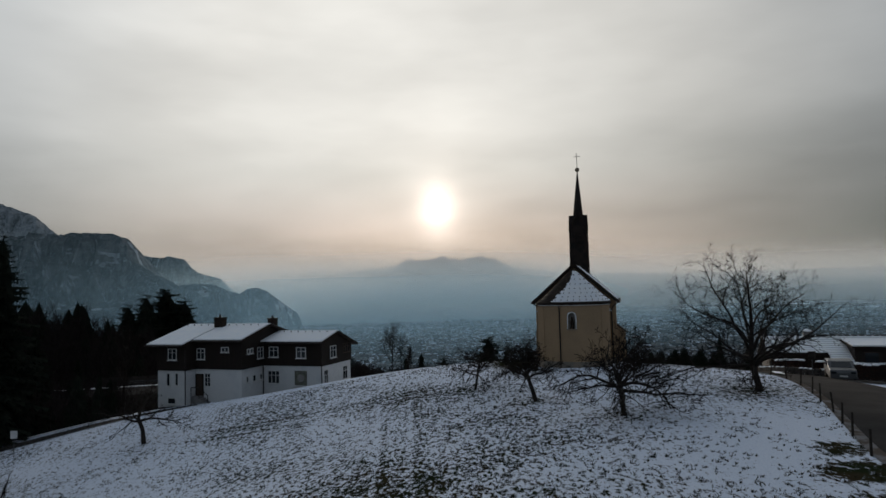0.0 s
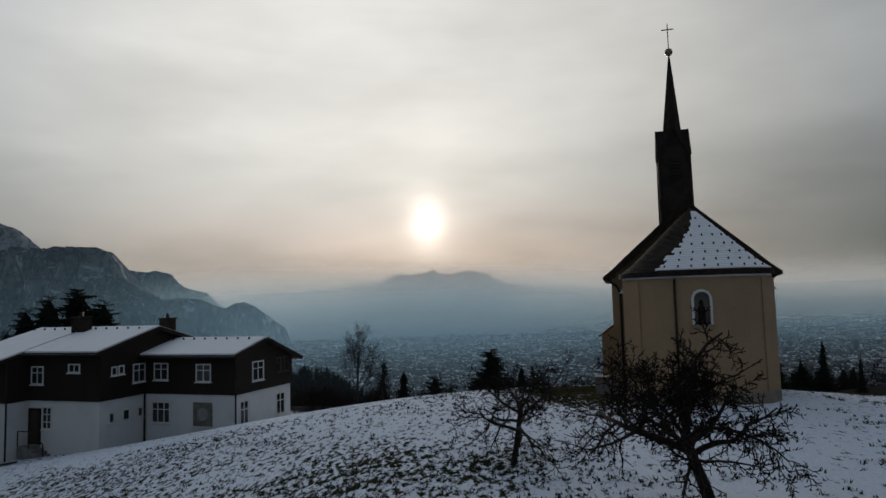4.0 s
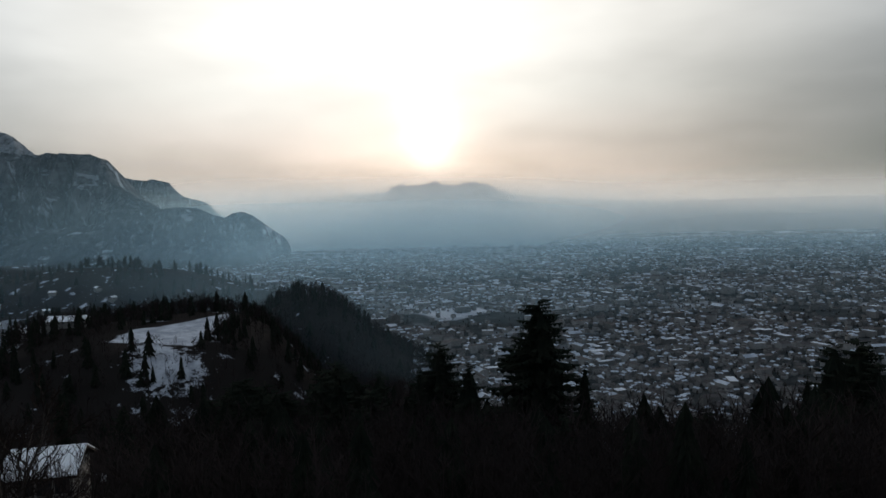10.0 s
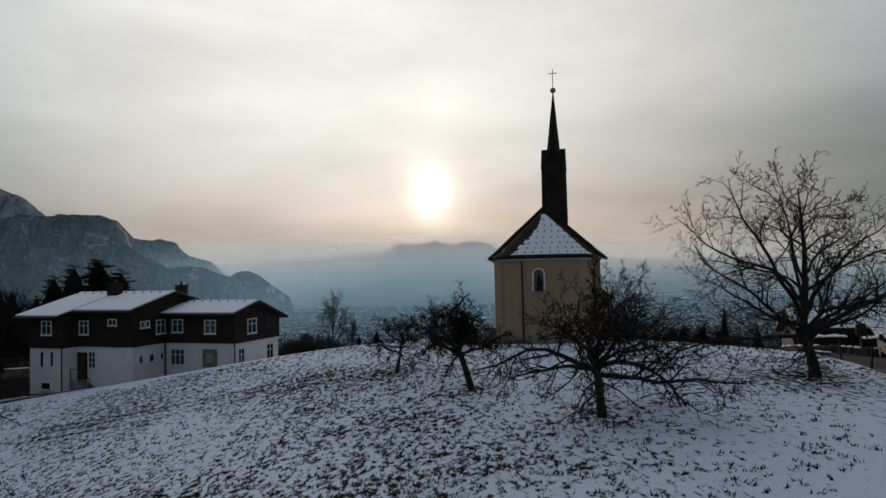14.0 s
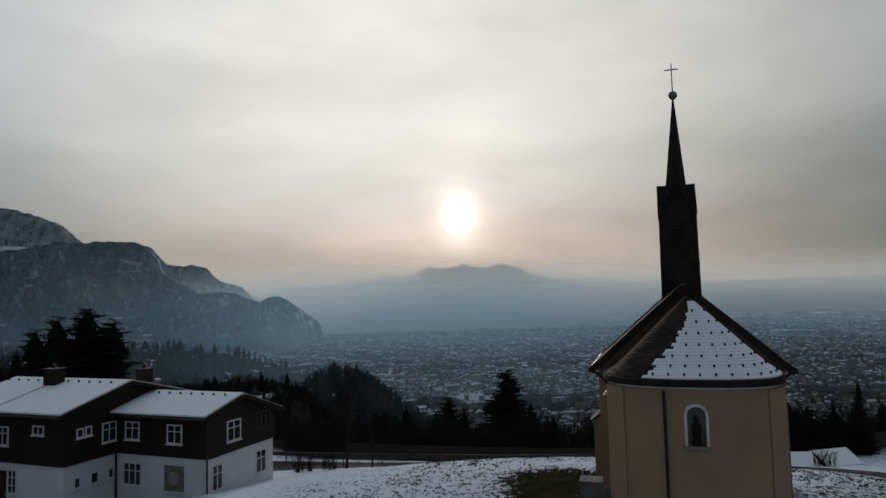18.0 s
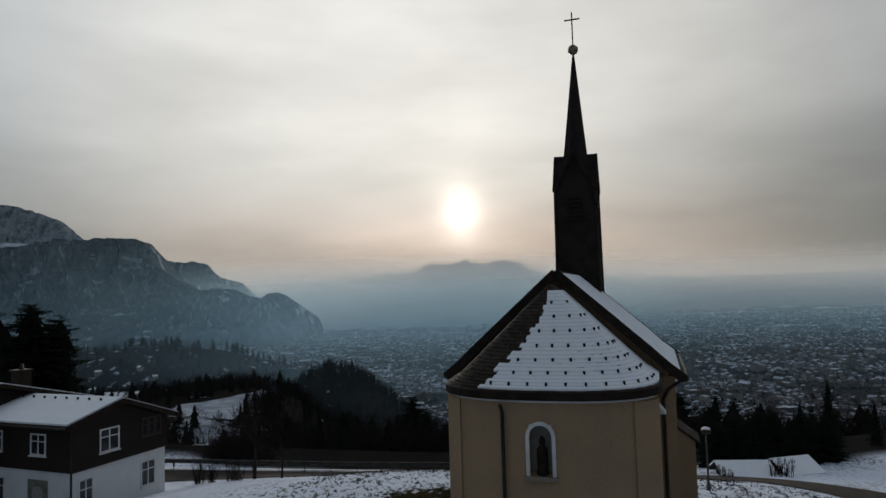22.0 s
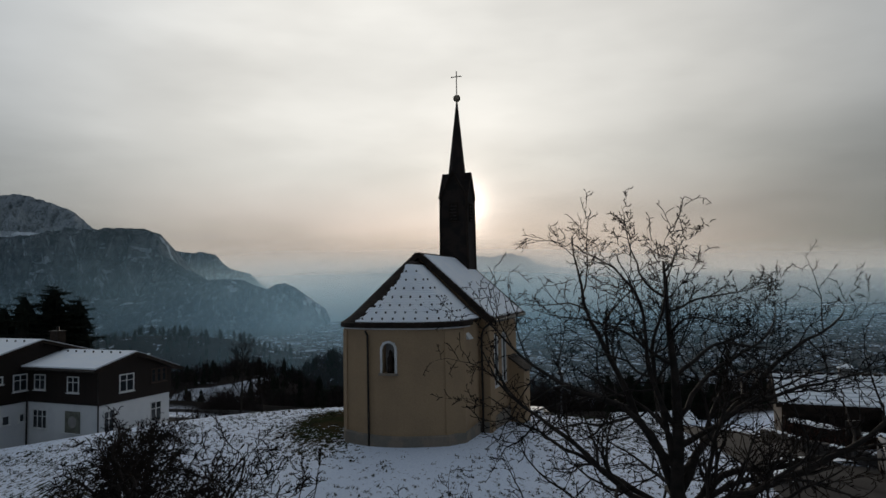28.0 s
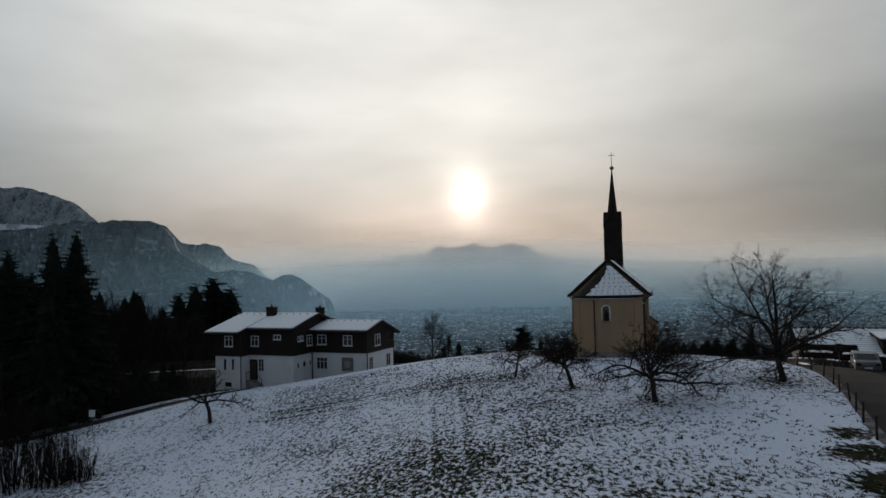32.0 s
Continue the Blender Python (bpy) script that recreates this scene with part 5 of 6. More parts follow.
bare_tree(stand(6.2, 44.7, 0.0, 1.15), 1.6, (0.24, 0, 1), 0.08, 11, "small leaning leafless apple tree on the snowy meadow", dict(DROOP, kids=(6, 8, 6, 4)), ring_limbs(10, 0.62, 1.0, 0.2, 1.0, 2.0, 0.05, 2) + SHOOTS(3, 1.3, 3), group=ORCH)
bare_tree(stand(9.35, 38.1, 0.0, 1.22), 1.5, (-0.22, 0.1, 1), 0.12, 12, "leafless apple tree with a long low side limb", dict(DROOP, kids=(7, 10, 7, 4)), [(0.86, (-1, -0.1, 0.12), 2.8, 0.075), (1.0, (0.06, 0.1, 1), 2.1, 0.07)] + ring_limbs(9, 0.8, 1.0, 0.3, 1.2, 2.2, 0.062, 4) + SHOOTS(3, 1.9, 4), group=ORCH)
bare_tree(stand(12.45, 31.5), 1.7, (-0.03, 0.0, 1), 0.15, 13, "gnarled leafless apple tree with broad drooping branches", DROOP, [(0.99, (-0.1, 0.1, 1), 2.7, 0.075), (0.84, (-1, 0.05, 0.32), 3.9, 0.085), (0.88, (1, 0.1, 0.4), 3.9, 0.085)] + ring_limbs(13, 0.78, 1.0, 0.12, 0.95, 4.0, 0.078, 6) + SHOOTS(4, 2.9, 5), group=ORCH)
BIG = dict(APPLE, depth=4, kids=(7, 11, 6, 4), segs=(10, 14, 8, 4), taper=(0.12, 0.13, 0.18, 0.3), wobble=(0.12, 0.15, 0.22, 0.30), ratio=((1, 1), (0.30, 0.55), (0.26, 0.48), (0.2, 0.4)), lift=(0.02, 0.012, 0.035, 0.06), angle=((0.7, 1.1), (0.5, 1.1), (0.5, 1.1), (0.6, 1.2)))
BIG["from"] = (0.6, 0.2, 0.12, 0.1)
FRUIT_LIMBS = [(0.25, (-1, 0.25, 0.25), 5.8, 0.085), (0.29, (-0.95, -0.35, 0.45), 5.6, 0.085), (0.27, (-0.85, 0.7, 0.5), 4.8, 0.075), (0.23, (0.7, -0.15, 1.0), 6.4, 0.115), (0.25, (0.75, 0.75, 0.8), 5.6, 0.10), (0.24, (0.9, -0.35, 0.8), 4.2, 0.085), (0.28, (1, 0.1, 0.35), 4.0, 0.08),
               (0.27, (0.9, 0.65, 0.3), 4.4, 0.075), (0.26, (0.15, -1, 0.3), 4.4, 0.08), (0.31, (0.1, 1, 0.45), 4.3, 0.075), (0.24, (-0.55, -0.9, 0.15), 3.4, 0.07), (0.29, (0.5, -0.8, 0.7), 3.8, 0.07), (0.33, (-0.34, 0.05, 0.95), 6.4, 0.10), (0.34, (0.50, 0.1, 0.90), 6.6, 0.10),
               (0.42, (-0.9, 0.2, 0.75), 5.8, 0.08), (0.48, (0.9, -0.2, 0.75), 4.2, 0.065), (0.53, (-0.85, -0.15, 0.8), 4.8, 0.06), (0.40, (0.95, 0.3, 0.6), 4.4, 0.07), (0.46, (-0.3, 0.9, 0.7), 3.8, 0.055), (0.56, (0.9, 0.3, 0.7), 4.6, 0.06), 
               (0.68, (0.8, 0.2, 0.7), 3.6, 0.048), (0.71, (-0.95, 0.1, 0.55), 3.0, 0.042), (0.40, (-0.18, 0.05, 1), 5.3, 0.07), (0.76, (0.3, 0.7, 0.6), 1.9, 0.03), (0.80, (0.2, -0.7, 0.6), 1.8, 0.03), (0.86, (0.9, -0.1, 0.5), 2.1, 0.03), (0.90, (-0.9, -0.2, 0.5), 2.2, 0.03), (0.97, (0.6, 0.3, 0.6), 1.6, 0.022)]
bare_tree(stand(21.6, 35.2), 7.0, (-0.13, 0.03, 1), 0.21, 14, "large spreading leafless fruit tree beside the bend of the road", BIG, FRUIT_LIMBS, name="fruit_tree", group=ORCH)
bare_tree(stand(-18.9, 51.4, 0.0, 1.7), 1.2, (-0.1, 0, 1), 0.11, 15, "small wide leafless apple tree below the farmhouse", dict(SMALL, lift=(0.02, 0.0, 0.02, 0.04)), [(0.9, (-1, 0.1, 0.35), 2.3, 0.06), (0.9, (1, 0, 0.5), 2.0, 0.06), (1.0, (0, 0.4, 1), 1.6, 0.05), (0.95, (0.3, -1, 0.5), 1.6, 0.05), (0.95, (-0.3, 1, 0.5), 1.6, 0.05)], group=ORCH)
YOUNG = dict(APPLE, lift=(0.05, 0.10, 0.10, 0.1), angle=((0.4, 0.8), (0.4, 0.8), (0.4, 0.8), (0.4, 0.8)), wobble=(0.04, 0.12, 0.15, 0.2), kids=(9, 8, 6, 4), ratio=((0.5, 0.75), (0.4, 0.6), (0.4, 0.6), (0.4, 0.6)))
YOUNG["from"] = (0.35, 0.2, 0.15, 0.1)
for x, y, h, r, sd, lb in ((-0.25, 78.1, 4.9, 0.10, 21, "upright leafless tree at the edge of the road"), (1.7, 77.6, 2.9, 0.07, 22, "slim young leafless tree at the edge of the road"), (-30.0, 74.0, 6.5, 0.14, 23, "tall leafless tree at the edge of the dark wood")):
    bare_tree(stand(x, y), h, (0.03, 0, 1), r, sd, lb, YOUNG, name="roadside_tree")


def spruce_mesh(h, r, seed, sparse=1.0, point=0.82):
    """Trunk and drooping whorls of needle sprays."""
    rng = random.Random(seed)
    trunk = Geo().tube([(0, 0, -1.5), (0, 0, h * 0.5), (0, 0, h)], [h * 0.014, h * 0.009, 0.01], 7)
    c = Geo()
    for t in range(9):                         # the shaded heart of the crown
        z0, z1, rr = h * (0.08 + 0.1 * t), h * min(0.08 + 0.1 * t + 0.2, 0.97), r * (1 - (0.08 + 0.1 * t)) ** point * 0.62
        o = rng.uniform(0, 6)
        ring = [(rr * (1.0 if i % 2 else 0.55) * rng.uniform(0.8, 1.2) * math.cos(o + math.pi * i / 7), rr * (1.0 if i % 2 else 0.55) * rng.uniform(0.8, 1.2) * math.sin(o + math.pi * i / 7), z0 - (0.25 if i % 2 else -0.1) * rr) for i in range(14)]
        k = len(c.v)
        c.v += ring + [(0, 0, z1)]
        c.f += [(k + i, k + (i + 1) % 14, k + 14) for i in range(14)]
        c.m += [0] * 14
    z = h * 0.07
    while z < h * 0.985:
        f = z / h
        reach = r * (1 - f) ** point * (0.9 + 0.2 * rng.random()) + 0.12
        for k in range(int((9 if f < 0.8 else 6) * sparse) or 1):
            a = rng.uniform(0, 2 * math.pi)
            ln = reach * rng.uniform(0.62, 1.08)
            u = Vector((math.cos(a), math.sin(a), 0))
            w = Vector((-u.y, u.x, 0))
            p0 = Vector((0, 0, z + rng.uniform(-0.2, 0.2)))
            droop = ln * rng.uniform(0.18, 0.36) * (1 - 0.8 * f)
            bend = lambda t: p0 + u * (ln * t) + Vector((0, 0, -droop * t * t * 1.3 + droop * 0.45 * t ** 4 + 0.35 * ln * t * max(0, f - 0.45)))
            n = 5
            for i in range(n):
                t0, t1 = i / n, (i + 1.35) / n
                a0, a1 = bend(t0), bend(min(t1, 1.04))
                wd = ln * 0.25 * (1 - 0.65 * t0) * rng.uniform(0.7, 1.3) + 0.10
                hang = Vector((0, 0, -rng.uniform(0.25, 0.5) * wd))
                c.f.append((len(c.v), len(c.v) + 1, len(c.v) + 2)), c.f.append((len(c.v), len(c.v) + 2, len(c.v) + 3))
                c.m += [0, 0]
                c.v += [tuple(a0), tuple(a1 + w * wd * 0.6 + hang), tuple(a1), tuple(a1 - w * wd * 0.6 + hang)]
                s = rng.choice((-1, 1))
                c.f.append((len(c.v), len(c.v) + 1, len(c.v) + 2))
                c.m.append(0)
                c.v += [tuple(a0), tuple(a0 + u * wd * 0.5 + Vector((0, 0, -wd * 0.9)) + w * s * wd * 0.3), tuple(a1)]
        z += h * 0.0225 * rng.uniform(0.8, 1.2) / max(0.5, sparse)
    return trunk.mesh("trunk", M["bark"], True), c.mesh("crown", M["needle"])


SPRUCE = [spruce_mesh(20, 5.4, 1), spruce_mesh(20, 4.6, 2), spruce_mesh(20, 3.8, 3, 0.8), spruce_mesh(20, 7.4, 4), spruce_mesh(20, 5.6, 6, 1.3, 0.5), spruce_mesh(20, 4.2, 7, 0.85, 0.45)]


def spruce(x, y, top, kind, label, group="", base=None, wide=1.0, name="spruce"):
    z = gz(x, y) if base is None else base
    s = (top - z) / 20.0
    rng = random.Random(int(x * 131 + y * 17))
    m = Matrix.Translation((x, y, z)) @ Matrix.Rotation(rng.uniform(0, 6.28), 4, "Z") @ Matrix.Diagonal((s * wide, s * wide, s, 1))
    t = thing(name, m, label, "tree", group)
    a, b = SPRUCE[kind]
    part("trunk", a, None, t), part("crown", b, None, t)
    return t


SL = "dark conifers on the slope below the road"
spruce(17.9, 128.7, -6.3, 4, "tall dark spruce standing out above the slope woods", SL)
for x, y, top, k in ((-7.1, 122, -11.6, 5), (-8.4, 121, -12.2, 1), (-6.0, 124, -12.6, 5), (0.0, 126, -11.8, 5), (3.4, 128, -12.3, 5), (8.9, 131, -10.6, 4), (6.9, 128, -12.2, 1), (11.2, 126, -11.4, 5), (-1.2, 120, -12.2, 1), (2.3, 118, -12.6, 5), (4.8, 117, -12.4, 1), (21.7, 127, -12.0, 1), (43.1, 124, -10.3, 5), (46.7, 126, -10.5, 4), (45.5, 122, -11.7, 5), (38.6, 121, -12.2, 1), (-7.7, 116, -12.4, 5), (-2.9, 115, -12.3, 1), (7.5, 114, -12.0, 5), (11.6, 113, -12.3, 1), (16.5, 114, -12.6, 5), (21.7, 115, -12.7, 1), (27.6, 116, -13.1, 5), (32.5, 117, -12.7, 5), (32.8, 114, -12.7, 1), (35.6, 112, -12.2, 5),
                     (48.9, 130, -13, 0), (54.3, 126.4, -12.4, 0), (50.3, 122, -9.7, 1), (51.9, 120, -10.2, 0), (54, 118, -11, 1), (57.5, 117, -12, 0), (60.5, 114, -13, 1), (64, 116, -13.5, 0), (52, 114, -13.2, 0), (47.1, 118, -11.2, 5), (-14, 116, -11.5, 5), (-20, 120, -11, 1), (-26, 118, -10.5, 5), (-31, 112, -10, 5)):
    spruce(x, y, top, k, "dark spruce in the woods on the slope", SL)
for x, y, top, k in ((-11.4, 128, -14.3, 4), (-11.5, 134, -14.8, 5), (-8.2, 127, -12.3, 4), (-7.7, 133, -14.2, 5), (-4.7, 126, -13.3, 4), (-2.1, 130, -12.9, 5), (-1.3, 136, -13.2, 4), (1.1, 129, -12.5, 5), (2.7, 124, -13.0, 4)):
    spruce(x, y, top, k, "bushy dark spruce crowding the slope below the road", SL, wide=1.35)
FIRS = "tall firs behind the farmhouse"
for x, y, top, k in ((-49.1, 122.8, 1.9, 5), (-45.6, 122.1, 3.6, 5), (-43.5, 126, 4.7, 4), (-40.9, 128.4, 2.9, 5), (-52.5, 124, -1, 0), (-47.5, 127, 2.0, 1), (-39.5, 126, -3, 1), (-50, 119, -4, 0), (-44, 119, -3, 0)):
    spruce(x, y, top, k, "tall dark fir behind the farmhouse", FIRS, wide=1.25, name="fir")
for x, y, top, r in ((45.0, 87.6, -3.6, 1), (42.0, 86.6, -5.2, 1), (49.5, 88.5, -5.6, 1), (40.0, 88.5, -6.6, 2)):
    spruce(x, y, top, 2, "slim dark columnar conifer by the garden", "columnar conifers", wide=1.15, name="columnar_conifer")
for x, y, top, k in ((34.2, 84.6, -6.3, 4), (35.8, 85.4, -5.9, 5), (37.4, 84.8, -5.6, 4), (39.0, 85.6, -5.5, 5), (40.6, 84.4, -5.7, 4), (33.0, 83.9, -6.7, 5), (42.6, 84.2, -6.2, 4), (36.5, 83.5, -6.8, 4), (39.6, 83.2, -6.9, 4)):
    spruce(x, y, top, k, "dense dark evergreen bush in the garden hedge", "evergreen garden hedge", base=gz(x, y) - 1.2, wide=1.5, name="hedge_conifer")
# the wood on the left, along the lane
rw = random.Random(5)
LEFT = "dark wood beside the lane"
spruce(-36.6, 63.2, 9.8, 0, "tall ragged dark spruce at the edge of the wood", LEFT)
for x, y, top in ((-44.0, 63.5, 8.0), (-46.5, 70.5, 5.5), (-50, 80, 3), (-50.5, 62, 8.5), (-55, 68, 8), (-58, 60, 9), (-47.5, 57.0, 7.0), (-53, 55, 8), (-62, 66, 9), (-56, 76, 5), (-62, 80, 4), (-66, 58, 9), (-52, 94, -1), (-60, 98, -1), (-40.5, 62.6, 5.5), (-37.6, 60.8, 9.4), (-38.9, 66, 4.6), (-39.2, 69, 3.0), (-38.6, 71.5, 0.6), (-40.0, 64.4, 6.6), (-36, 77, -3.5), (-55, 108, -4)):
    spruce(x + rw.uniform(-0.6, 0.6), y, top, rw.choice((0, 1, 3)), "dark spruce in the wood beside the lane", LEFT)


def woods(name, spots_, label, seed, conifer=0.55, fine=True):
    """Woodland as one mass of many crowns. spots_: (x, y, height)."""
    rng = random.Random(seed)
    V, F, MI = [], [], []
    for x, y, h in spots_:
        z = gz(x, y) - 0.5
        if rng.random() < conifer:
            r = h * rng.uniform(0.20, 0.32)
            tiers, n = (11, 9) if fine else (6, 5)
            for t in range(tiers):
                f = 0.06 + 0.9 * t / tiers
                z0, rr = z + h * f, r * (1 - f) ** 0.62 * rng.uniform(0.7, 1.2)
                o = rng.uniform(0, 6)
                k = len(V)
                for i in range(n * 2):
                    q = rr * (1.0 if i % 2 else 0.42) * rng.uniform(0.65, 1.2)
                    V.append((x + q * math.cos(o + math.pi * i / n), y + q * math.sin(o + math.pi * i / n), z0 - (0.42 * rr * rng.uniform(0.6, 1.3) if i % 2 else -0.1 * rr)))
                V.append((x, y, min(z0 + h * 2.2 / tiers, z + h)))
                F.extend((k + i, k + (i + 1) % (2 * n), k + 2 * n) for i in range(2 * n))
                MI.extend([0] * (2 * n))
        else:
            w = h * (0.008 if fine else 0.014)
            def blade(a, b, wa, wb):
                s = Vector((rng.gauss(0, 1), rng.gauss(0, 1), 0)).normalized()
                k = len(V)
                V.extend([tuple(a - s * wa), tuple(a + s * wa), tuple(b + s * wb), tuple(b - s * wb)])
                F.append((k, k + 1, k + 2, k + 3))
                MI.append(1)
            top = Vector((x + rng.gauss(0, 0.04) * h, y + rng.gauss(0, 0.04) * h, z + h * 0.75))
            blade(Vector((x, y, z)), top, w, w * 0.35)
            for i in range(9 if fine else 6):
                t = rng.uniform(0.3, 1)
                a = Vector((x, y, z)).lerp(top, t)
                an = rng.uniform(0, 6.28)
                ln = h * rng.uniform(0.2, 0.36) * (1.25 - 0.6 * t)
                b = a + Vector((math.cos(an) * 0.75, math.sin(an) * 0.75, rng.uniform(0.5, 1.0))) * ln
                blade(a, b, w * 0.5, w * 0.2)
                for j in range(9 if fine else 5):
                    a2 = a.lerp(b, rng.uniform(0.2, 1.0))
                    b2 = a2 + Vector((rng.gauss(0, 0.42), rng.gauss(0, 0.42), rng.uniform(0.25, 1.1))) * ln * 0.55
                    blade(a2, b2, w * (0.4 if fine else 0.7), w * (0.12 if fine else 0.2))
    me = mesh_of(name, V, F, [M["needle"], M["far_twig"]], MI)
    tagged(new(name, me), label, "woods", kind="stuff")


def in_field(x, y):
    return min((x + 142) * 0.775 - (y - 439) * 0.632, -98 - x, x + 140, y - 404) > -2 or (-215 < x < -150 and 330 < y < 362) or (-145 < x < -92 and 395 < y < 406)


def scatter(n, x0, x1, y0, y1, seed, h0, h1, keep):
    rng = random.Random(seed)
    out = []
    for _ in range(n):
        x, y = rng.uniform(x0, x1), rng.uniform(y0, y1)
        if keep(x, y) and not in_field(x, y):
            out.append((x, y, rng.uniform(h0, h1)))
    return out


def cover(y, rng):
    """How high the crowns on the slope reach."""
    return -7.0 - 0.225 * (y - 100) + rng.uniform(-2.6, 0.6)


def slope_spots(n, seed):
    rng = random.Random(seed)
    out = []
    while len(out) < n:
        x, y = rng.uniform(-60, 130), 93 + 105 * rng.random() ** 1.6
        h = cover(y, rng) - gz(x, y)
        if h > 2.5 and not (-62 < x < -34 and y < 135) and not (-0.60 < (x - 5) / (y - 70) < -0.33 and y > 104 and rng.random() < 0.93):
            out.append((x, y, min(h, 15)))
    return out


woods("slope_woods", slope_spots(4600, 31), "leafless woods with a few conifers on the slope below the road", 41, 0.05)
def wood_spots(n, seed):
    rng = random.Random(seed)
    out = []
    while len(out) < n:
        x, y = rng.uniform(-80, -21), rng.uniform(56, 118)
        if y - 63.6 - (x + 28) * 0.56 < 2.0 or (x > -27 and y < 72):
            continue
        h = float(np.interp(x, (-75, -50, -42, -35, -21), (6, 4.5, 1.0, -4.0, -7.5))) - gz(x, y) - rng.uniform(0, 7)
        if h > 1.5:
            out.append((x, y, min(h, 17)))
    return out


def lane_edge(n, seed):
    rng = random.Random(seed)
    out = []
    while len(out) < n:
        x = rng.uniform(-62, -27.5)
        y = 63.6 + (x + 28) * 0.56 + rng.uniform(2.0, 12)
        out.append((x, y, rng.uniform(1.8, 5.5)))
    return out


woods("lane_undergrowth", lane_edge(420, 36), "dark bushes and young spruces crowding the lane", 47, 0.2)
woods("wood_edge", wood_spots(1500, 35), "dense leafless trees and undergrowth in the wood", 45, 0.06)
woods("valley_side_woods", scatter(9000, -330, 220, 195, 520, 32, 7, 14, lambda x, y: gz(x, y) > PLAIN + 10), "leafless and evergreen woods down the valley side", 42, 0.14, False)
woods("knoll_woods", scatter(4600, -200, 75, 500, 740, 33, 9, 17, lambda x, y: gz(x, y) > PLAIN + 14), "wooded knoll above the town", 43, 0.06, False)
woods("knoll_top_trees", [(-78 + random.Random(i).gauss(0, 17), 622 + random.Random(i + 50).gauss(0, 14), random.Random(i + 90).uniform(11, 17)) for i in range(14)] + [(-122, 560, 19), (-118, 563, 22), (-112, 558, 17)], "tall conifers on the crest of the knoll", 48, 1.0)
woods("far_hill_woods", scatter(5200, -1100, -120, 640, 1500, 34, 12, 20, lambda x, y: gz(x, y) > PLAIN + 14 and noise.noise(Vector((x * 0.008, y * 0.008, 1))) > -0.2), "patches of dark woods on the low hills at the valley's side", 44, 0.3, False)
woods("hedge", [(x, rw.uniform(86.0, 90.0), 3.2 * (1 - 0.5 * ((x + 4.2) / 3.0) ** 2) * rw.uniform(0.6, 1.0)) for x in (rw.uniform(-7.0, -1.3) for _ in range(230))], "dense rounded leafless thicket beyond the farmhouse", 46, 0.0)


def upright_shrub(m, n, h, spread, seed, label):
    """A stand of thin upright dry stems."""
    rng = random.Random(seed)
    sh = thing("dry_shrub", m, label, "shrub", "dry shrubs at the wood's edge")
    g = Geo()
    for i in range(n):
        a, q = rng.uniform(0, 6.28), spread * math.sqrt(rng.random())
        p = Vector((q * math.cos(a), q * math.sin(a), -0.2))
        d = Vector((rng.gauss(0, 0.12), rng.gauss(0, 0.12), 1)).normalized()
        ln = h * rng.uniform(0.45, 1.05)
        pts = [p]
        for k in range(5):
            d = (d + Vector((rng.gauss(0, 0.07), rng.gauss(0, 0.07), 0))).normalized()
            pts.append(pts[-1] + d * ln / 5)
        if i < 14:
            part("stem", Geo().tube(pts, [0.03, 0.026, 0.022, 0.017, 0.012, 0.006], 5), M["bark"], sh)
        else:
            g.tube(pts, [0.022, 0.019, 0.016, 0.013, 0.010, 0.006], 3, cap=False)
        for k in range(9):
            b = pts[rng.randint(1, 4)].lerp(pts[5], rng.uniform(0, 0.6))
            e = b + Vector((rng.gauss(0, 0.4), rng.gauss(0, 0.4), rng.uniform(0.2, 0.8))) * ln * 0.22
            g.tube([b, b.lerp(e, 0.5) + Vector((rng.gauss(0, 0.03), 0, 0.02)), e], [0.009, 0.007, 0.004], 3, cap=False)
    part("crown", g, M["twig"], sh)["kind"] = "stuff"


for x, y, n, h, sp, sd in ((-29.3, 42.6, 90, 4.4, 1.6, 1), (-26.6, 42.0, 70, 3.0, 1.3, 2), (-31.9, 42.0, 90, 5.0, 1.7, 3), (-24.8, 41.2, 50, 1.9, 1.0, 4)):
    upright_shrub(stand(x, y, 0.0, 1.35), n + 30, h, sp, sd, "thicket of thin upright leafless stems beside the meadow")
for x, y, n, h, sp, sd in ((-3.2, 77.2, 40, 1.7, 0.7, 5), (-1.4, 77.8, 34, 1.5, 0.6, 6)):
    upright_shrub(stand(x, y), n, h, sp, sd, "low leafless bush at the roadside by the farmhouse")


# ---- roads and roadside ----
def ribbon(name, line, width, mat, label, category, lift=0.03, sub=3, kind="structure"):
    """A strip that follows the ground along line [(x, y), ...]."""
    pts = [Vector((x, y, 0)) for x, y in line]
    fine = []
    for i in range(len(pts) - 1):
        a, b = pts[max(i - 1, 0)], pts[min(i + 2, len(pts) - 1)]
        for k in range(8):
            t = k / 8
            p, q = pts[i], pts[i + 1]
            fine.append(0.5 * (2 * p + (q - a) * t + (2 * a - 5 * p + 4 * q - b) * t * t + (3 * p - a - 3 * q + b) * t ** 3))
    fine.append(pts[-1])
    v, f = [], []
    for i, p in enumerate(fine):
        d = (fine[min(i + 1, len(fine) - 1)] - fine[max(i - 1, 0)]).normalized()
        s = Vector((-d.y, d.x, 0))
        zc = gz(p.x, p.y)
        for j in range(sub + 1):
            q = p + s * width * (j / sub - 0.5)
            v.append((q.x, q.y, 0.35 * zc + 0.65 * gz(q.x, q.y) + lift + 0.35 * (gz(q.x, q.y) - zc)))
    n = sub + 1
    f = [(i * n + j + 1, i * n + j, (i + 1) * n + j, (i + 1) * n + j + 1) for i in range(len(fine) - 1) for j in range(sub)]
    tagged(new(name, mesh_of(name, v, f, mat, smooth=True)), label, category, kind=kind)
    return fine


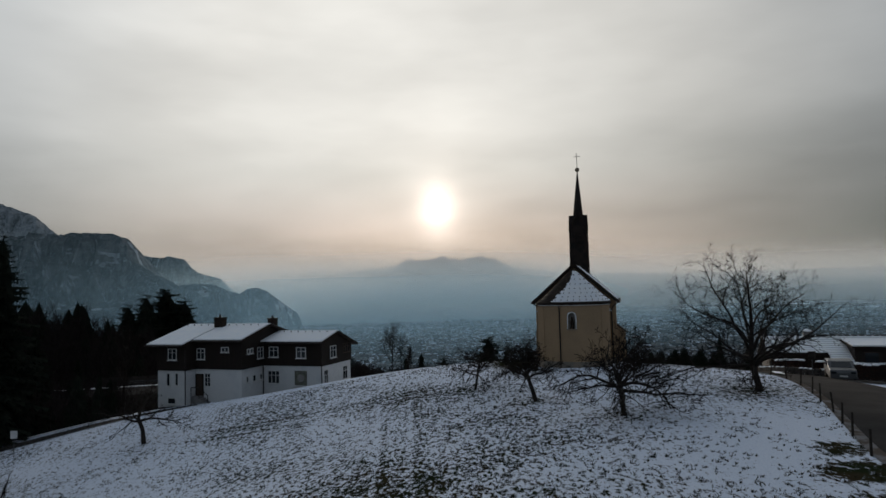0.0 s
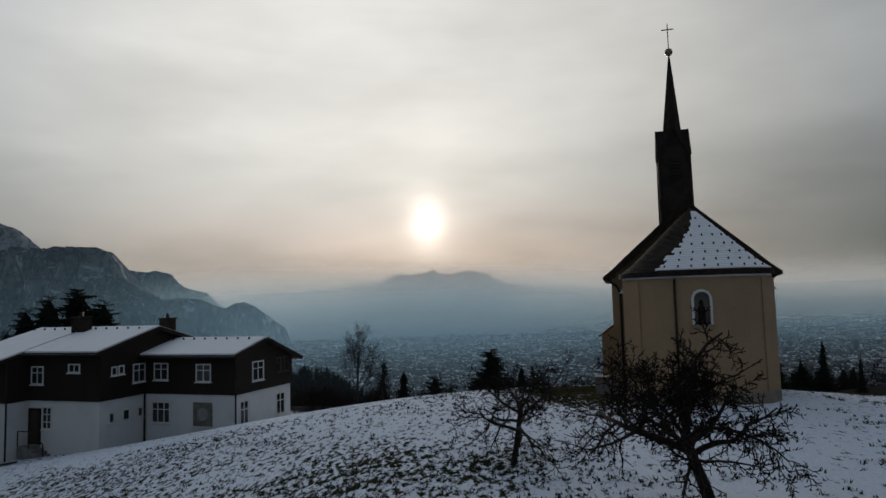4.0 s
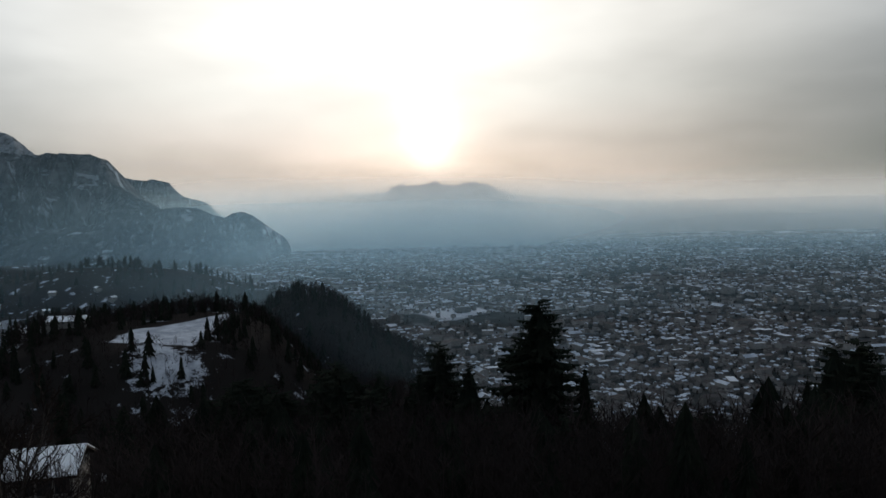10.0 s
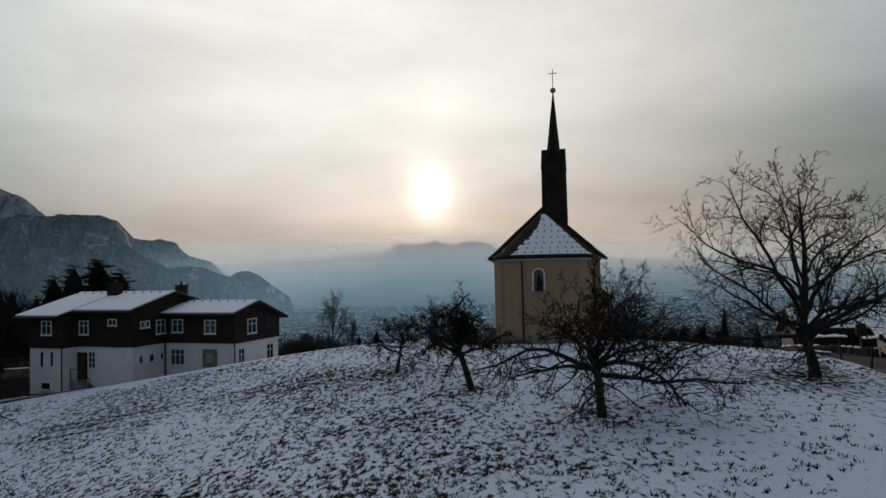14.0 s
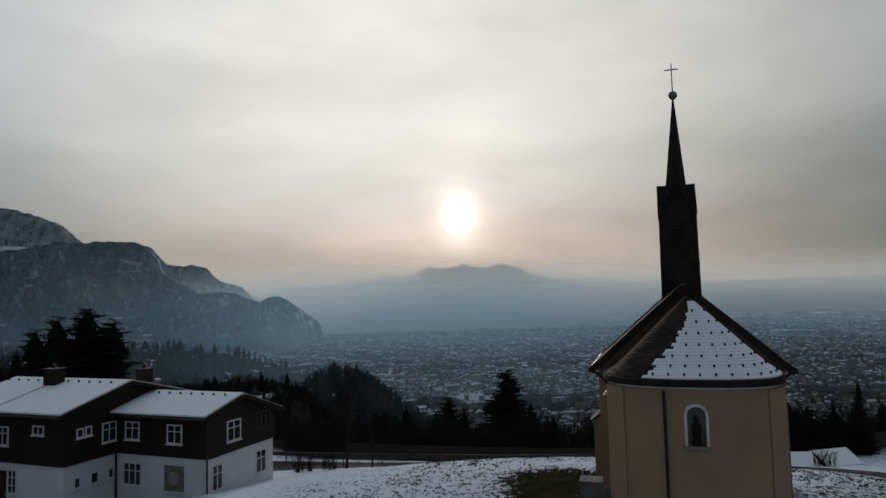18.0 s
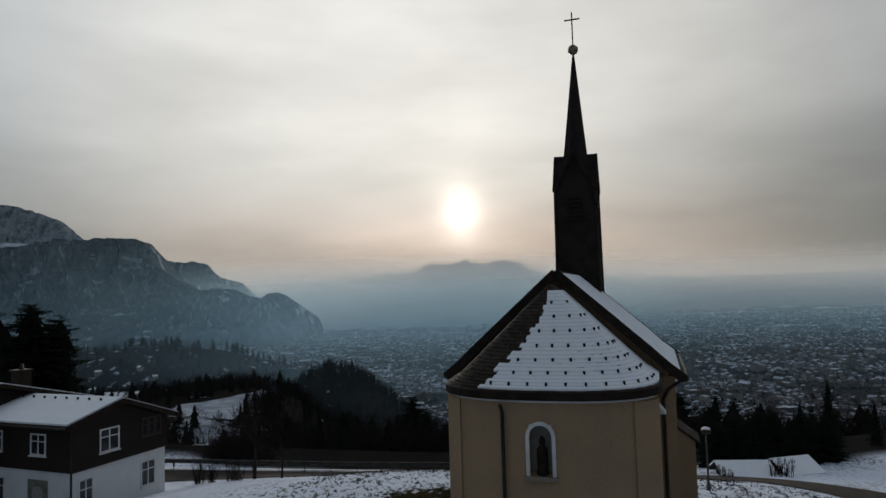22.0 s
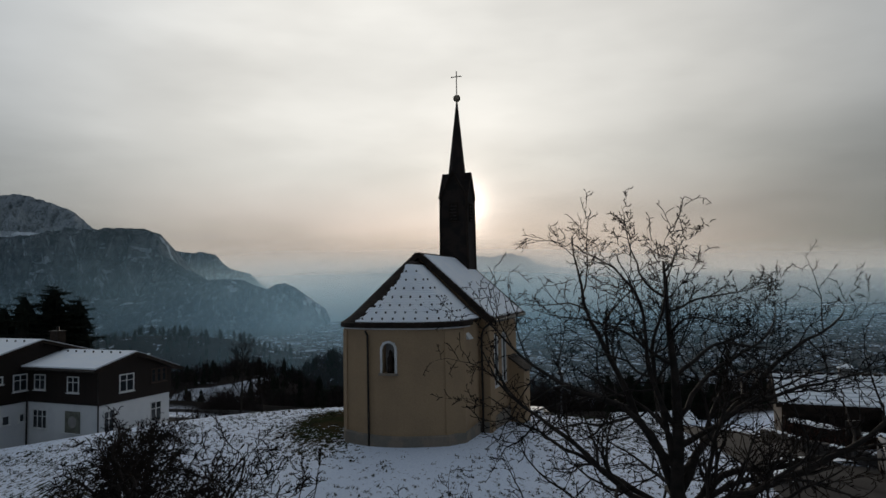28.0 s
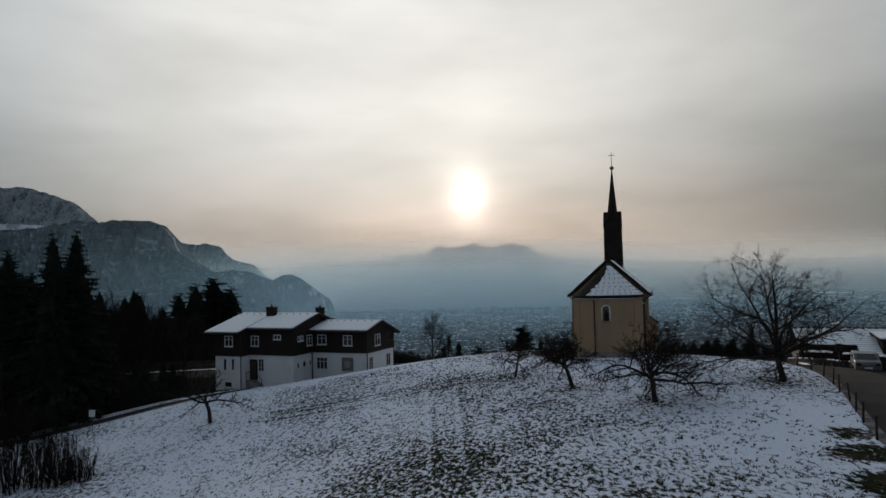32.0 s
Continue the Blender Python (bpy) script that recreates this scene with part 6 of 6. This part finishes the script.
ROAD = [(-60, 84.5), (-35, 82.6), (-15, 81.4), (5, 81.2), (20, 80.0), (29.6, 75.0), (33.4, 66), (32.1, 56), (30.7, 47), (28.8, 38.5), (25.8, 31), (22.9, 25), (20.2, 19), (18.0, 11), (16.3, 0), (15, -20), (16, -50)]
ribbon("road", ROAD, 5.0, M["asphalt"], "narrow wet asphalt road curving round the hilltop", "road", 0.05)
ribbon("yard", [(31.5, 44.5), (35, 46.5), (40, 47), (48, 46)], 7.0, M["asphalt"], "wet asphalt parking yard beside the road", "road", 0.07)
ribbon("lane", [(-19.5, 66.5), (-23.5, 64.6), (-27.5, 62.8), (-32, 60), (-37, 57.5), (-46, 53), (-60, 47)], 1.9, M["asphalt"], "narrow lane along the edge of the dark wood", "road", 0.05)
M["grit"] = material("gritty_verge", lambda n: spots(n, (0.12, 0.10, 0.085), (0.24, 0.235, 0.24), 1.3, 0.45, 0.65, fine=14, rough=1.0, spec=0.0))
ribbon("verge", [(27.6, 43.0), (26.6, 39.4), (23.5, 31.9), (20.6, 25.9), (17.85, 19.9), (15.5, 11.6), (13.8, 0.2), (12.5, -20)], 0.9, M["grit"], "strip of grit and slush along the inner edge of the road", "verge", 0.04)
# ploughed snow on the verges
ribbon("snow_bank", [(-60, 87.4), (-35, 85.3), (-15, 84.1), (5, 83.9), (18, 83.0), (24, 81.0)], 0.6, M["snow"], "low ridge of ploughed snow under the guard rail", "snow", 0.16)
ribbon("snow_bank", [(28.4, 44.6), (30.5, 48.8), (33.5, 50.6), (37, 51.6), (44, 51.0)], 0.7, M["snow"], "low ridge of ploughed snow at the yard's edge", "snow", 0.16)
ribbon("snow_bank", [(-23.0, 66.6), (-28, 64.6), (-33, 61.8), (-38, 59.2), (-46, 54.8)], 0.4, M["snow"], "strip of snow along the lane", "snow", 0.12)


def guard_rail():
    g = thing("guard_rail", Matrix(), "long galvanised guard rail on posts along the road", "guard rail")
    ys = lambda x: float(np.interp(x, [-35, -15, 5, 18, 25], [85.6, 84.4, 84.2, 83.4, 81.2]))
    prev = None
    for x in range(-34, 26, 2):
        y = ys(x)
        z = gz(x, y)
        part("post", Geo().box(x - 0.05, x + 0.05, y - 0.03, y + 0.09, z - 0.3, z + 0.72), M["zinc"], g)
        if prev:
            a, b = Vector((prev[0], prev[1] - 0.06, prev[2] + 0.62)), Vector((x, y - 0.06, z + 0.62))
            r = Geo()                              # a W-shaped beam
            prof = [(0.16, 0.0), (0.13, 0.06), (0.06, 0.07), (0.0, 0.0), (-0.06, 0.07), (-0.13, 0.06), (-0.16, 0.0)]
            loop = [Vector((0, -w, dz)) for dz, w in prof] + [Vector((0, 0.02 - w, dz)) for dz, w in prof[::-1]]
            r.prism([a + o for o in loop], [b + o for o in loop])
            part("rail", r, M["zinc"], g)
        prev = (x, y, z)


guard_rail()
post_geo = Geo().tube([(0, 0, -0.4), (0.02, 0, 0.95)], [0.055, 0.045], 7).mesh("fence_post", M["bark"], True)
rp = random.Random(8)
for x, y in ((23.9, 33.9), (22.6, 31.2), (21.4, 28.4), (20.1, 25.9), (19.0, 23.7), (17.7, 20.9), (16.6, 18.0), (15.6, 15.2), (14.9, 12.2), (25.4, 37.4), (26.8, 41.2), (28.0, 45.2)):
    o = new("fence_post", post_geo)
    o.matrix_world = stand(x, y) @ Matrix.Rotation(rp.uniform(-0.12, 0.12), 4, "X") @ Matrix.Rotation(rp.uniform(-0.1, 0.1), 4, "Y")
    tagged(o, "short weathered wooden post at the roadside", "post", "roadside posts")
for x, y, h, lb in ((19.4, 84.6, 1.6, "slim snow marker post behind the guard rail"), (-0.6, 79.2, 1.1, "short stake beside a young tree")):
    o = new("stake", Geo().tube([(0, 0, -0.3), (0.05, 0, h)], [0.05, 0.045], 7).mesh("stake", M["bark"], True))
    o.matrix_world = stand(x, y)
    tagged(o, lb, "stake")


def sign_post():
    s = thing("road_sign", stand(-31.4, 56.2), "small pale sign on a post beside the lane", "sign")
    part("pole", Geo().tube([(0, 0, -0.3), (0, 0, 2.0)], [0.035, 0.035], 8), M["zinc"], s)
    part("plate", Geo().box(-0.28, 0.28, -0.05, -0.03, 1.35, 1.98), M["trim"], s)


sign_post()


def barn():
    b = thing("barn", Matrix.Translation((35.2, 58.0, 0)) @ Matrix.Rotation(radians(-23), 4, "Z"), "low dark timber barn with a long snow-covered roof", "barn")
    L, zr, ze, dep, cut, ul = 18.0, -2.35, -4.5, 5.2, 2.0, 5.2
    zc = ze + (zr - ze) * cut / dep              # the eave is cut back over the open bay
    part("wall", Geo().box(ul + 0.2, L, 0.7, 9.6, -8.5, ze).box(0.4, ul + 0.2, 3.6, 9.6, -8.5, ze + 0.3), M["dark_wood"], b, "dark boarded wall")
    part("gable", Geo().prism([(0.4, cut + 0.3, ze), (0.4, 9.6, ze), (0.4, dep, zr - 0.2), (0.4, cut + 0.3, zc - 0.2)], [(0.6, cut + 0.3, ze), (0.6, 9.6, ze), (0.6, dep, zr - 0.2), (0.6, cut + 0.3, zc - 0.2)]), M["dark_wood"], b)
    part("tie_beam", Geo().beam((0.3, cut + 0.25, zc - 0.42), (ul, cut + 0.25, zc - 0.42), 0.22, 0.5), M["beam"], b, "dark beam over the open bay")
    for u in (0.5, 2.8, ul):
        part("post", Geo().box(u - 0.09, u + 0.09, cut + 0.15, cut + 0.33, -8.0, zc - 0.6), M["beam"], b)
    for s, spans in ((1, ((0.0, ul, cut, zc), (ul, L + 0.5, 0.0, ze))), (-1, ((0.0, L + 0.5, 10.4, ze),))):
        for u0, u1, y0, z0 in spans:
            q = [(u0, y0, z0 - 0.02), (u1, y0, z0 - 0.02), (u1, dep, zr), (u0, dep, zr)]
            q = q if s > 0 else q[::-1]
            part("roof_slope", Geo().prism([(x, y, z - 0.18) for x, y, z in q], q), M["beam"], b)
            n = 13 if abs(y0) < 0.1 or s < 0 else 8                                    # courses that show through the thin snow
            for i in range(n):
                t0, t1 = i / n + 0.01, (i + 1) / n
                ya, yb = y0 + (dep - y0) * t0, y0 + (dep - y0) * t1
                za, zb = z0 + (zr - z0) * t0, z0 + (zr - z0) * t1
                e0, e1 = (u0 + 0.1, u1) if u0 == 0 else (u0, u1 - 0.1)
                q = [(e0, ya, za + 0.10), (e1, ya, za + 0.10), (e1, yb, zb + 0.05), (e0, yb, zb + 0.05)]
                q = q if s > 0 else q[::-1]
                part("snow_course", Geo().prism([(x, y, z - 0.09) for x, y, z in q], q), M["snow"], b, "thin snow on a course of the roof")
    tile = Geo().box(0.1, 0.52, -0.13, 0.13, 0.02, 0.14).mesh("ridge_tile", M["shingle"])
    for i in range(30):
        part("ridge_tile", tile, None, b).matrix_local = Matrix.Translation((i * 0.6, dep, zr))
    c = part("chimney", Geo().box(3.7, 4.35, dep - 0.5, dep + 0.2, zr - 0.4, zr + 0.5), M["stone"], b, "stubby chimney with a snow cap")
    part("chimney_snow", Geo().tube([(4.02, dep - 0.15, zr + 0.48), (4.02, dep - 0.15, zr + 0.6), (4.02, dep - 0.15, zr + 0.7)], [0.46, 0.40, 0.15], 10), M["snow"], c)
    d = part("dormer", Geo().box(7.0, 15.5, 0.3, 4.6, -4.7, -3.05), M["dark_wood"], b, "wide boarded dormer")
    part("dormer_roof", Geo().prism([(6.7, -0.1, -3.03), (15.8, -0.1, -3.03), (15.8, 4.6, -2.78), (6.7, 4.6, -2.78)], [(6.7, -0.1, -2.87), (15.8, -0.1, -2.87), (15.8, 4.6, -2.62), (6.7, 4.6, -2.62)]), M["beam"], d)
    part("dormer_snow", Geo().prism([(6.8, 0.0, -2.87), (15.7, 0.0, -2.87), (15.7, 4.5, -2.62), (6.8, 4.5, -2.62)], [(6.8, 0.0, -2.75), (15.7, 0.0, -2.75), (15.7, 4.5, -2.52), (6.8, 4.5, -2.52)]), M["snow"], d)
    for i in range(4):
        w = part("window", Geo().box(7.8 + i * 1.8, 8.8 + i * 1.8, 0.24, 0.32, -4.3, -3.45), M["glass"], d)
        part("window_frame", Geo().box(7.72 + i * 1.8, 8.88 + i * 1.8, 0.22, 0.31, -3.45, -3.37).box(7.72 + i * 1.8, 8.88 + i * 1.8, 0.22, 0.31, -4.38, -4.3), M["brown_door"], w)


barn()


def garden_hedge():
    """A dense brown hedge along the outer edge of the bend, snow lying along its top."""
    rng = random.Random(61)
    line = [(36.0, 58.6), (35.4, 56.0), (35.2, 53.4), (35.9, 51.2), (37.6, 49.9), (39.5, 49.4)]
    h = thing("garden_hedge", Matrix(), "trimmed russet-brown hedge with snow along its top, above the road", "hedge")
    g, sn = Geo(), Geo()
    for (ax, ay), (bx, by) in zip(line, line[1:]):
        d = math.hypot(bx - ax, by - ay)
        for k in range(int(d * 190)):
            t = rng.random()
            x, y = ax + (bx - ax) * t + rng.gauss(0, 0.34), ay + (by - ay) * t + rng.gauss(0, 0.34)
            z = gz(x, y) + rng.uniform(0.0, 1.3)
            o = Vector((rng.gauss(0, 1), rng.gauss(0, 1), rng.uniform(0.2, 1.6))).normalized() * rng.uniform(0.12, 0.34)
            w = Vector((rng.gauss(0, 1), rng.gauss(0, 1), rng.gauss(0, 1))).normalized() * rng.uniform(0.02, 0.06)
            p0 = Vector((x, y, z))
            g.face([p0 - w, p0 + w, p0 + o])
        k = max(2, int(d / 0.5))
        for i in range(k):
            if rng.random() < 0.25:
                continue
            x, y = ax + (bx - ax) * (i + 0.5) / k, ay + (by - ay) * (i + 0.5) / k
            z, r = gz(x, y) + 1.36 + rng.uniform(-0.05, 0.05), rng.uniform(0.26, 0.4)
            sn.tube([(x, y, z - 0.06), (x, y, z + 0.02), (x, y, z + 0.08)], [r, r * 0.85, r * 0.2], 9)
    part("foliage", g, M["hedge"], h)["kind"] = "stuff"
    part("snow_cap", sn, M["snow"], h, "lumps of snow on the clipped top")["kind"] = "stuff"


M["hedge"] = material("russet_hedge", lambda n: spots(n, (0.060, 0.032, 0.024), (0.030, 0.021, 0.017), 1.2, fine=9, rough=1.0, spec=0.0))
garden_hedge()


def low_wall():
    """A low wall of rough stones that follows the outer edge of the road."""
    rng = random.Random(62)
    line = [(35.0, 59.4), (34.5, 56.4), (34.2, 53.6), (34.6, 51.2), (36.0, 49.4)]
    w = thing("garden_wall", Matrix(), "low dark stone garden wall patched with snow", "wall")
    for (ax, ay), (bx, by) in zip(line, line[1:]):
        d = math.hypot(bx - ax, by - ay)
        n = int(d / 0.42)
        a = math.atan2(by - ay, bx - ax)
        for i in range(n):
            x, y = ax + (bx - ax) * (i + 0.5) / n, ay + (by - ay) * (i + 0.5) / n
            z = gz(x, y)
            m = Matrix.Translation((x, y, z)) @ Matrix.Rotation(a + rng.uniform(-0.06, 0.06), 4, "Z")
            for zz in (-0.3, 0.05, 0.33):
                hh = rng.uniform(0.24, 0.33)
                o = part("stone", Geo().prism([m @ Vector(q) for q in ((-0.2, -0.2, zz), (0.2, -0.2, zz), (0.2, 0.2, zz), (-0.2, 0.2, zz))], [m @ Vector(q) for q in ((-0.18, -0.16, zz + hh), (0.18, -0.17, zz + hh), (0.17, 0.17, zz + hh), (-0.18, 0.16, zz + hh))]), M["dark_stone"], w)
            if rng.random() < 0.55:
                part("snow_patch", Geo().tube([m @ Vector((0, 0, 0.6)), m @ Vector((0, 0, 0.66)), m @ Vector((0, 0, 0.7))], [0.2, 0.16, 0.04], 8), M["snow"], w)


M["dark_stone"] = material("dark_field_stone", lambda n: spots(n, (0.07, 0.062, 0.056), (0.038, 0.034, 0.032), 2.5, fine=18, strength=0.6))
low_wall()


def corner_sign():
    s = thing("corner_sign", stand(33.9, 49.5), "dark sign box on a post beside the hedge", "sign")
    part("post", Geo().tube([(0, 0, -0.3), (0, 0, 1.7)], [0.05, 0.045], 8), M["zinc"], s)
    part("board", Geo().box(-0.3, 0.3, -0.06, 0.06, 1.35, 2.0), M["metal"], s, bevel=0.015)


corner_sign()


def car(m, body_mat, label, hgt=1.5):
    c = thing("car", m, label, "car")
    L, W = 4.2, 1.72
    side = [(-2.1, 0.30), (-2.08, 0.72), (-1.95, 0.95), (-0.95, 1.0), (-0.35, hgt - 0.06), (0.2, hgt), (1.35, hgt - 0.03), (1.95, 1.0), (2.08, 0.9), (2.1, 0.35)]
    body = Geo().prism([(x, -W / 2, z) for x, z in side][::-1], [(x, W / 2, z) for x, z in side][::-1])
    part("body", body, body_mat, c, bevel=0.06)
    for s in (-1, 1):
        y = s * (W / 2 + 0.004)
        for a in (((-0.85, 1.02), (-0.35, hgt - 0.14), (0.35, hgt - 0.1), (0.35, 1.02)), ((0.43, 1.02), (0.43, hgt - 0.1), (1.3, hgt - 0.13), (1.7, 1.02))):
            q = [(x, y, z) for x, z in a]
            part("side_window", Geo().prism(q, [(x, y - s * 0.02, z) for x, _, z in q]), M["glass"], c)
        for x in (-1.3, 1.28):
            w = part("wheel", Geo().tube([(x, y - s * 0.2, 0.31), (x, y - s * 0.19, 0.31), (x, y, 0.31), (x, y + s * 0.01, 0.31)], [0.26, 0.31, 0.31, 0.26], 18), M["beam"], c, "dark tyre")
            part("rim", Geo().tube([(x, y, 0.31), (x, y + s * 0.02, 0.31)], [0.19, 0.17], 14), M["zinc"], w)
        part("headlight", Geo().box(-2.13, -2.0, s * 0.62 - 0.16, s * 0.62 + 0.16, 0.68, 0.84), M["glass"], c)
        part("tail_light", Geo().box(2.02, 2.12, s * 0.68 - 0.1, s * 0.68 + 0.1, 0.75, 1.0), M["metal"], c)
    part("windscreen", Geo().prism([(-0.97, -0.68, 1.02), (-0.97, 0.68, 1.02), (-0.43, 0.6, hgt - 0.1), (-0.43, -0.6, hgt - 0.1)], [(-0.93, -0.68, 1.0), (-0.93, 0.68, 1.0), (-0.40, 0.6, hgt - 0.12), (-0.40, -0.6, hgt - 0.12)]), M["glass"], c)
    part("rear_window", Geo().prism([(1.96, -0.66, 1.04), (1.46, -0.6, hgt - 0.1), (1.46, 0.6, hgt - 0.1), (1.96, 0.66, 1.04)], [(1.92, -0.66, 1.03), (1.42, -0.6, hgt - 0.12), (1.42, 0.6, hgt - 0.12), (1.92, 0.66, 1.03)]), M["glass"], c)
    part("number_plate", Geo().box(-2.125, -2.09, -0.26, 0.26, 0.45, 0.56), M["trim"], c)


M["grey_car"] = material("dusty_grey_car_paint", lambda n: spots(n, (0.10, 0.105, 0.11), (0.075, 0.078, 0.08), 1.0, rough=0.35, spec=0.5, strength=0.03))
M["white_car"] = material("white_car_paint", lambda n: spots(n, (0.62, 0.63, 0.64), (0.52, 0.53, 0.54), 1.0, rough=0.55, spec=0.2, strength=0.03))
car(stand(34.4, 46.9, radians(62)), M["grey_car"], "grey hatchback parked in the yard", 1.48)
car(stand(23.4, 74.4, radians(-14)), M["white_car"], "white estate car parked by the road", 1.55)


def hut(x, y, w, d, h, turn, label, name="hut"):
    b = thing(name, Matrix.Translation((x, y, gz(x, y))) @ Matrix.Rotation(turn, 4, "Z"), label, "house")
    part("wall", Geo().box(-w / 2, w / 2, -d / 2, d / 2, -3.0, h), M["plaster_grey"], b)
    r = h + d * 0.26
    part("gable", Geo().prism([(-w / 2, -d / 2, h), (-w / 2, d / 2, h), (-w / 2, 0, r)], [(w / 2, -d / 2, h), (w / 2, d / 2, h), (w / 2, 0, r)]), M["dark_wood"], b)
    for s in (-1, 1):
        q = [(-w / 2 - 0.4, s * (d / 2 + 0.5), h - 0.2), (w / 2 + 0.4, s * (d / 2 + 0.5), h - 0.2), (w / 2 + 0.4, 0, r + 0.06), (-w / 2 - 0.4, 0, r + 0.06)]
        q = q if s < 0 else q[::-1]
        part("roof_slope", Geo().prism([(a, b2, c - 0.15) for a, b2, c in q], q), M["beam"], b)
        part("roof_snow", Geo().prism(q, [(a, b2, c + 0.1) for a, b2, c in q]), M["snow"], b)
    for i in range(3):
        part("window", Geo().box(-w / 2 + (i + 0.6) * w / 3.6, -w / 2 + (i + 0.6) * w / 3.6 + 0.8, -d / 2 - 0.02, -d / 2 + 0.05, h - 1.4, h - 0.5), M["glass"], b)


hut(33.2, 78.6, 2.9, 2.2, 0.25, -0.1, "low snow-roofed garden shed beside the road", "garden_shed")
hut(37.0, 79.4, 2.3, 2.2, 0.4, 0.2, "small snow-roofed garden shed among bushes", "garden_shed")
hut(-16.8, 112, 3.6, 3.4, 3.2, 0.15, "small snow-roofed cottage among trees below the road", "cottage")
hut(-116, 292, 20, 11, 4.5, 0.15, "snow-roofed farmhouse below the woods")
hut(-97, 293, 13, 8, 3.0, 0.1, "low snow-roofed shed below the woods")
hut(-178, 447, 20, 9, 4.0, 0.05, "long snow-roofed farm building at the edge of the woods")
hut(-205, 462, 14, 9, 4.5, 0.3, "snow-roofed farmhouse at the edge of the woods")
hut(-205, 372, 14, 10, 5.0, -0.2, "snow-roofed house at the edge of the woods")
for i, (x, y) in enumerate(((-430, 900), (-395, 930), (-455, 960), (-380, 985), (-500, 930), (-530, 985), (-410, 1010), (-350, 940), (-470, 1010), (-560, 900))):
    hut(x, y, 9, 7, 4.5, 0.4 * i, "snow-roofed house on the low hill above the town")


# ---- grass showing through the snow ----
def grass_tufts():
    """Small dark tufts all over the meadow, as one mass of blades."""
    rng = np.random.RandomState(12)
    n = 64000
    x, y = rng.uniform(-34, 32, n), rng.uniform(8, 80, n)
    soft = np.array([noise.noise(Vector((a * 0.09, b * 0.09, 5))) for a, b in zip(x, y)])
    fine = np.array([noise.noise(Vector((a * 0.9 - b * 0.25, b * 0.4 + a * 0.1, 8))) for a, b in zip(x, y)])
    want = 0.40 + 0.5 * soft + 0.7 * fine - 0.18 * smooth01(-(x - 0.25 * y), 12, 34) - 0.1 * smooth01(x, 16, 24) + 0.1 * smooth01(-y, -30, -14)
    local = np.array(CHAPEL.inverted())
    lx, ly = local[0, 0] * x + local[0, 1] * y + local[0, 3], local[1, 0] * x + local[1, 1] * y + local[1, 3]
    off_road = np.full(n, 99.0)
    for line in (ROAD, [(-19.5, 66.5), (-27.5, 62.8), (-37, 57.5), (-46, 53)]):
        for (ax, ay), (bx, by) in zip(line, line[1:]):
            t = np.clip(((x - ax) * (bx - ax) + (y - ay) * (by - ay)) / ((bx - ax) ** 2 + (by - ay) ** 2), 0, 1)
            off_road = np.minimum(off_road, np.hypot(x - ax - t * (bx - ax), y - ay - t * (by - ay)))
    ok = (rng.rand(n) < want) & (off_road > 3.0) & ~((np.abs(lx) < 4.6) & (ly > -10.5) & (ly < 3)) & ~((np.hypot(x + 7.4, y - 68.7) < 13) & (y > 60))
    x, y = x[ok], y[ok]
    z = height(x, y)
    k = len(x)
    V, F = [], []
    for b in range(5):
        a = rng.uniform(0, 2 * math.pi, k)
        h, s, w = rng.uniform(0.03, 0.11, k), rng.uniform(0.04, 0.14, k), rng.uniform(0.014, 0.036, k)
        ox, oy = rng.normal(0, 0.05, k), rng.normal(0, 0.05, k)
        p0 = np.stack([x + ox - np.sin(a) * w, y + oy + np.cos(a) * w, z - 0.01], -1)
        p1 = np.stack([x + ox + np.sin(a) * w, y + oy - np.cos(a) * w, z - 0.01], -1)
        p2 = np.stack([x + ox + np.cos(a) * s, y + oy + np.sin(a) * s, z + h], -1)
        V.append(np.stack([p0, p1, p2], 1).reshape(-1, 3))
    v = np.concatenate(V)
    f = np.arange(len(v)).reshape(-1, 3)
    me = bpy.data.meshes.new("grass")
    me.vertices.add(len(v)), me.vertices.foreach_set("co", v.ravel())
    me.loops.add(f.size), me.loops.foreach_set("vertex_index", f.ravel())
    me.polygons.add(len(f)), me.polygons.foreach_set("loop_start", np.arange(0, f.size, 3)), me.polygons.foreach_set("loop_total", np.full(len(f), 3))
    me.materials.append(M["grass"])
    me.update(), me.validate()
    tagged(new("grass", me), "short dark winter grass poking through thin snow", "grass", kind="stuff")


M["grass"] = material("winter_grass", lambda n: spots(n, (0.030, 0.035, 0.022), (0.045, 0.040, 0.030), 0.7, fine=6, rough=1.0, spec=0.0))
grass_tufts()


def street_lamp(x, y, top):
    z = gz(x, y)
    s = thing("street_lamp", Matrix.Translation((x, y, z)), "slim grey street lamp with a snow-capped round head", "street lamp")
    h = top - z
    part("base", Geo().tube([(0, 0, -0.1), (0, 0, 0.35)], [0.09, 0.08], 10), M["zinc"], s)
    part("pole", Geo().tube([(0, 0, 0.35), (0, 0, h - 0.25)], [0.05, 0.038], 10), M["zinc"], s, smooth=True)
    hd = part("head", Geo().tube([(0, 0, h - 0.27), (0, 0, h - 0.2), (0, 0, h - 0.08), (0, 0, h - 0.02)], [0.06, 0.19, 0.21, 0.1], 16), M["metal"], s, smooth=True)
    part("snow_cap", Geo().tube([(0, 0, h - 0.05), (0, 0, h + 0.02), (0, 0, h + 0.06)], [0.19, 0.15, 0.04], 14), M["snow"], hd, smooth=True)


street_lamp(24.0, 62.2, -1.9)
for x, y, n, h, sp, sd in ((34.9, 76.6, 40, 1.5, 0.9, 7), (31.2, 77.0, 24, 1.1, 0.6, 8)):
    upright_shrub(stand(x, y), n, h, sp, sd, "leafless garden bush in front of the low sheds")
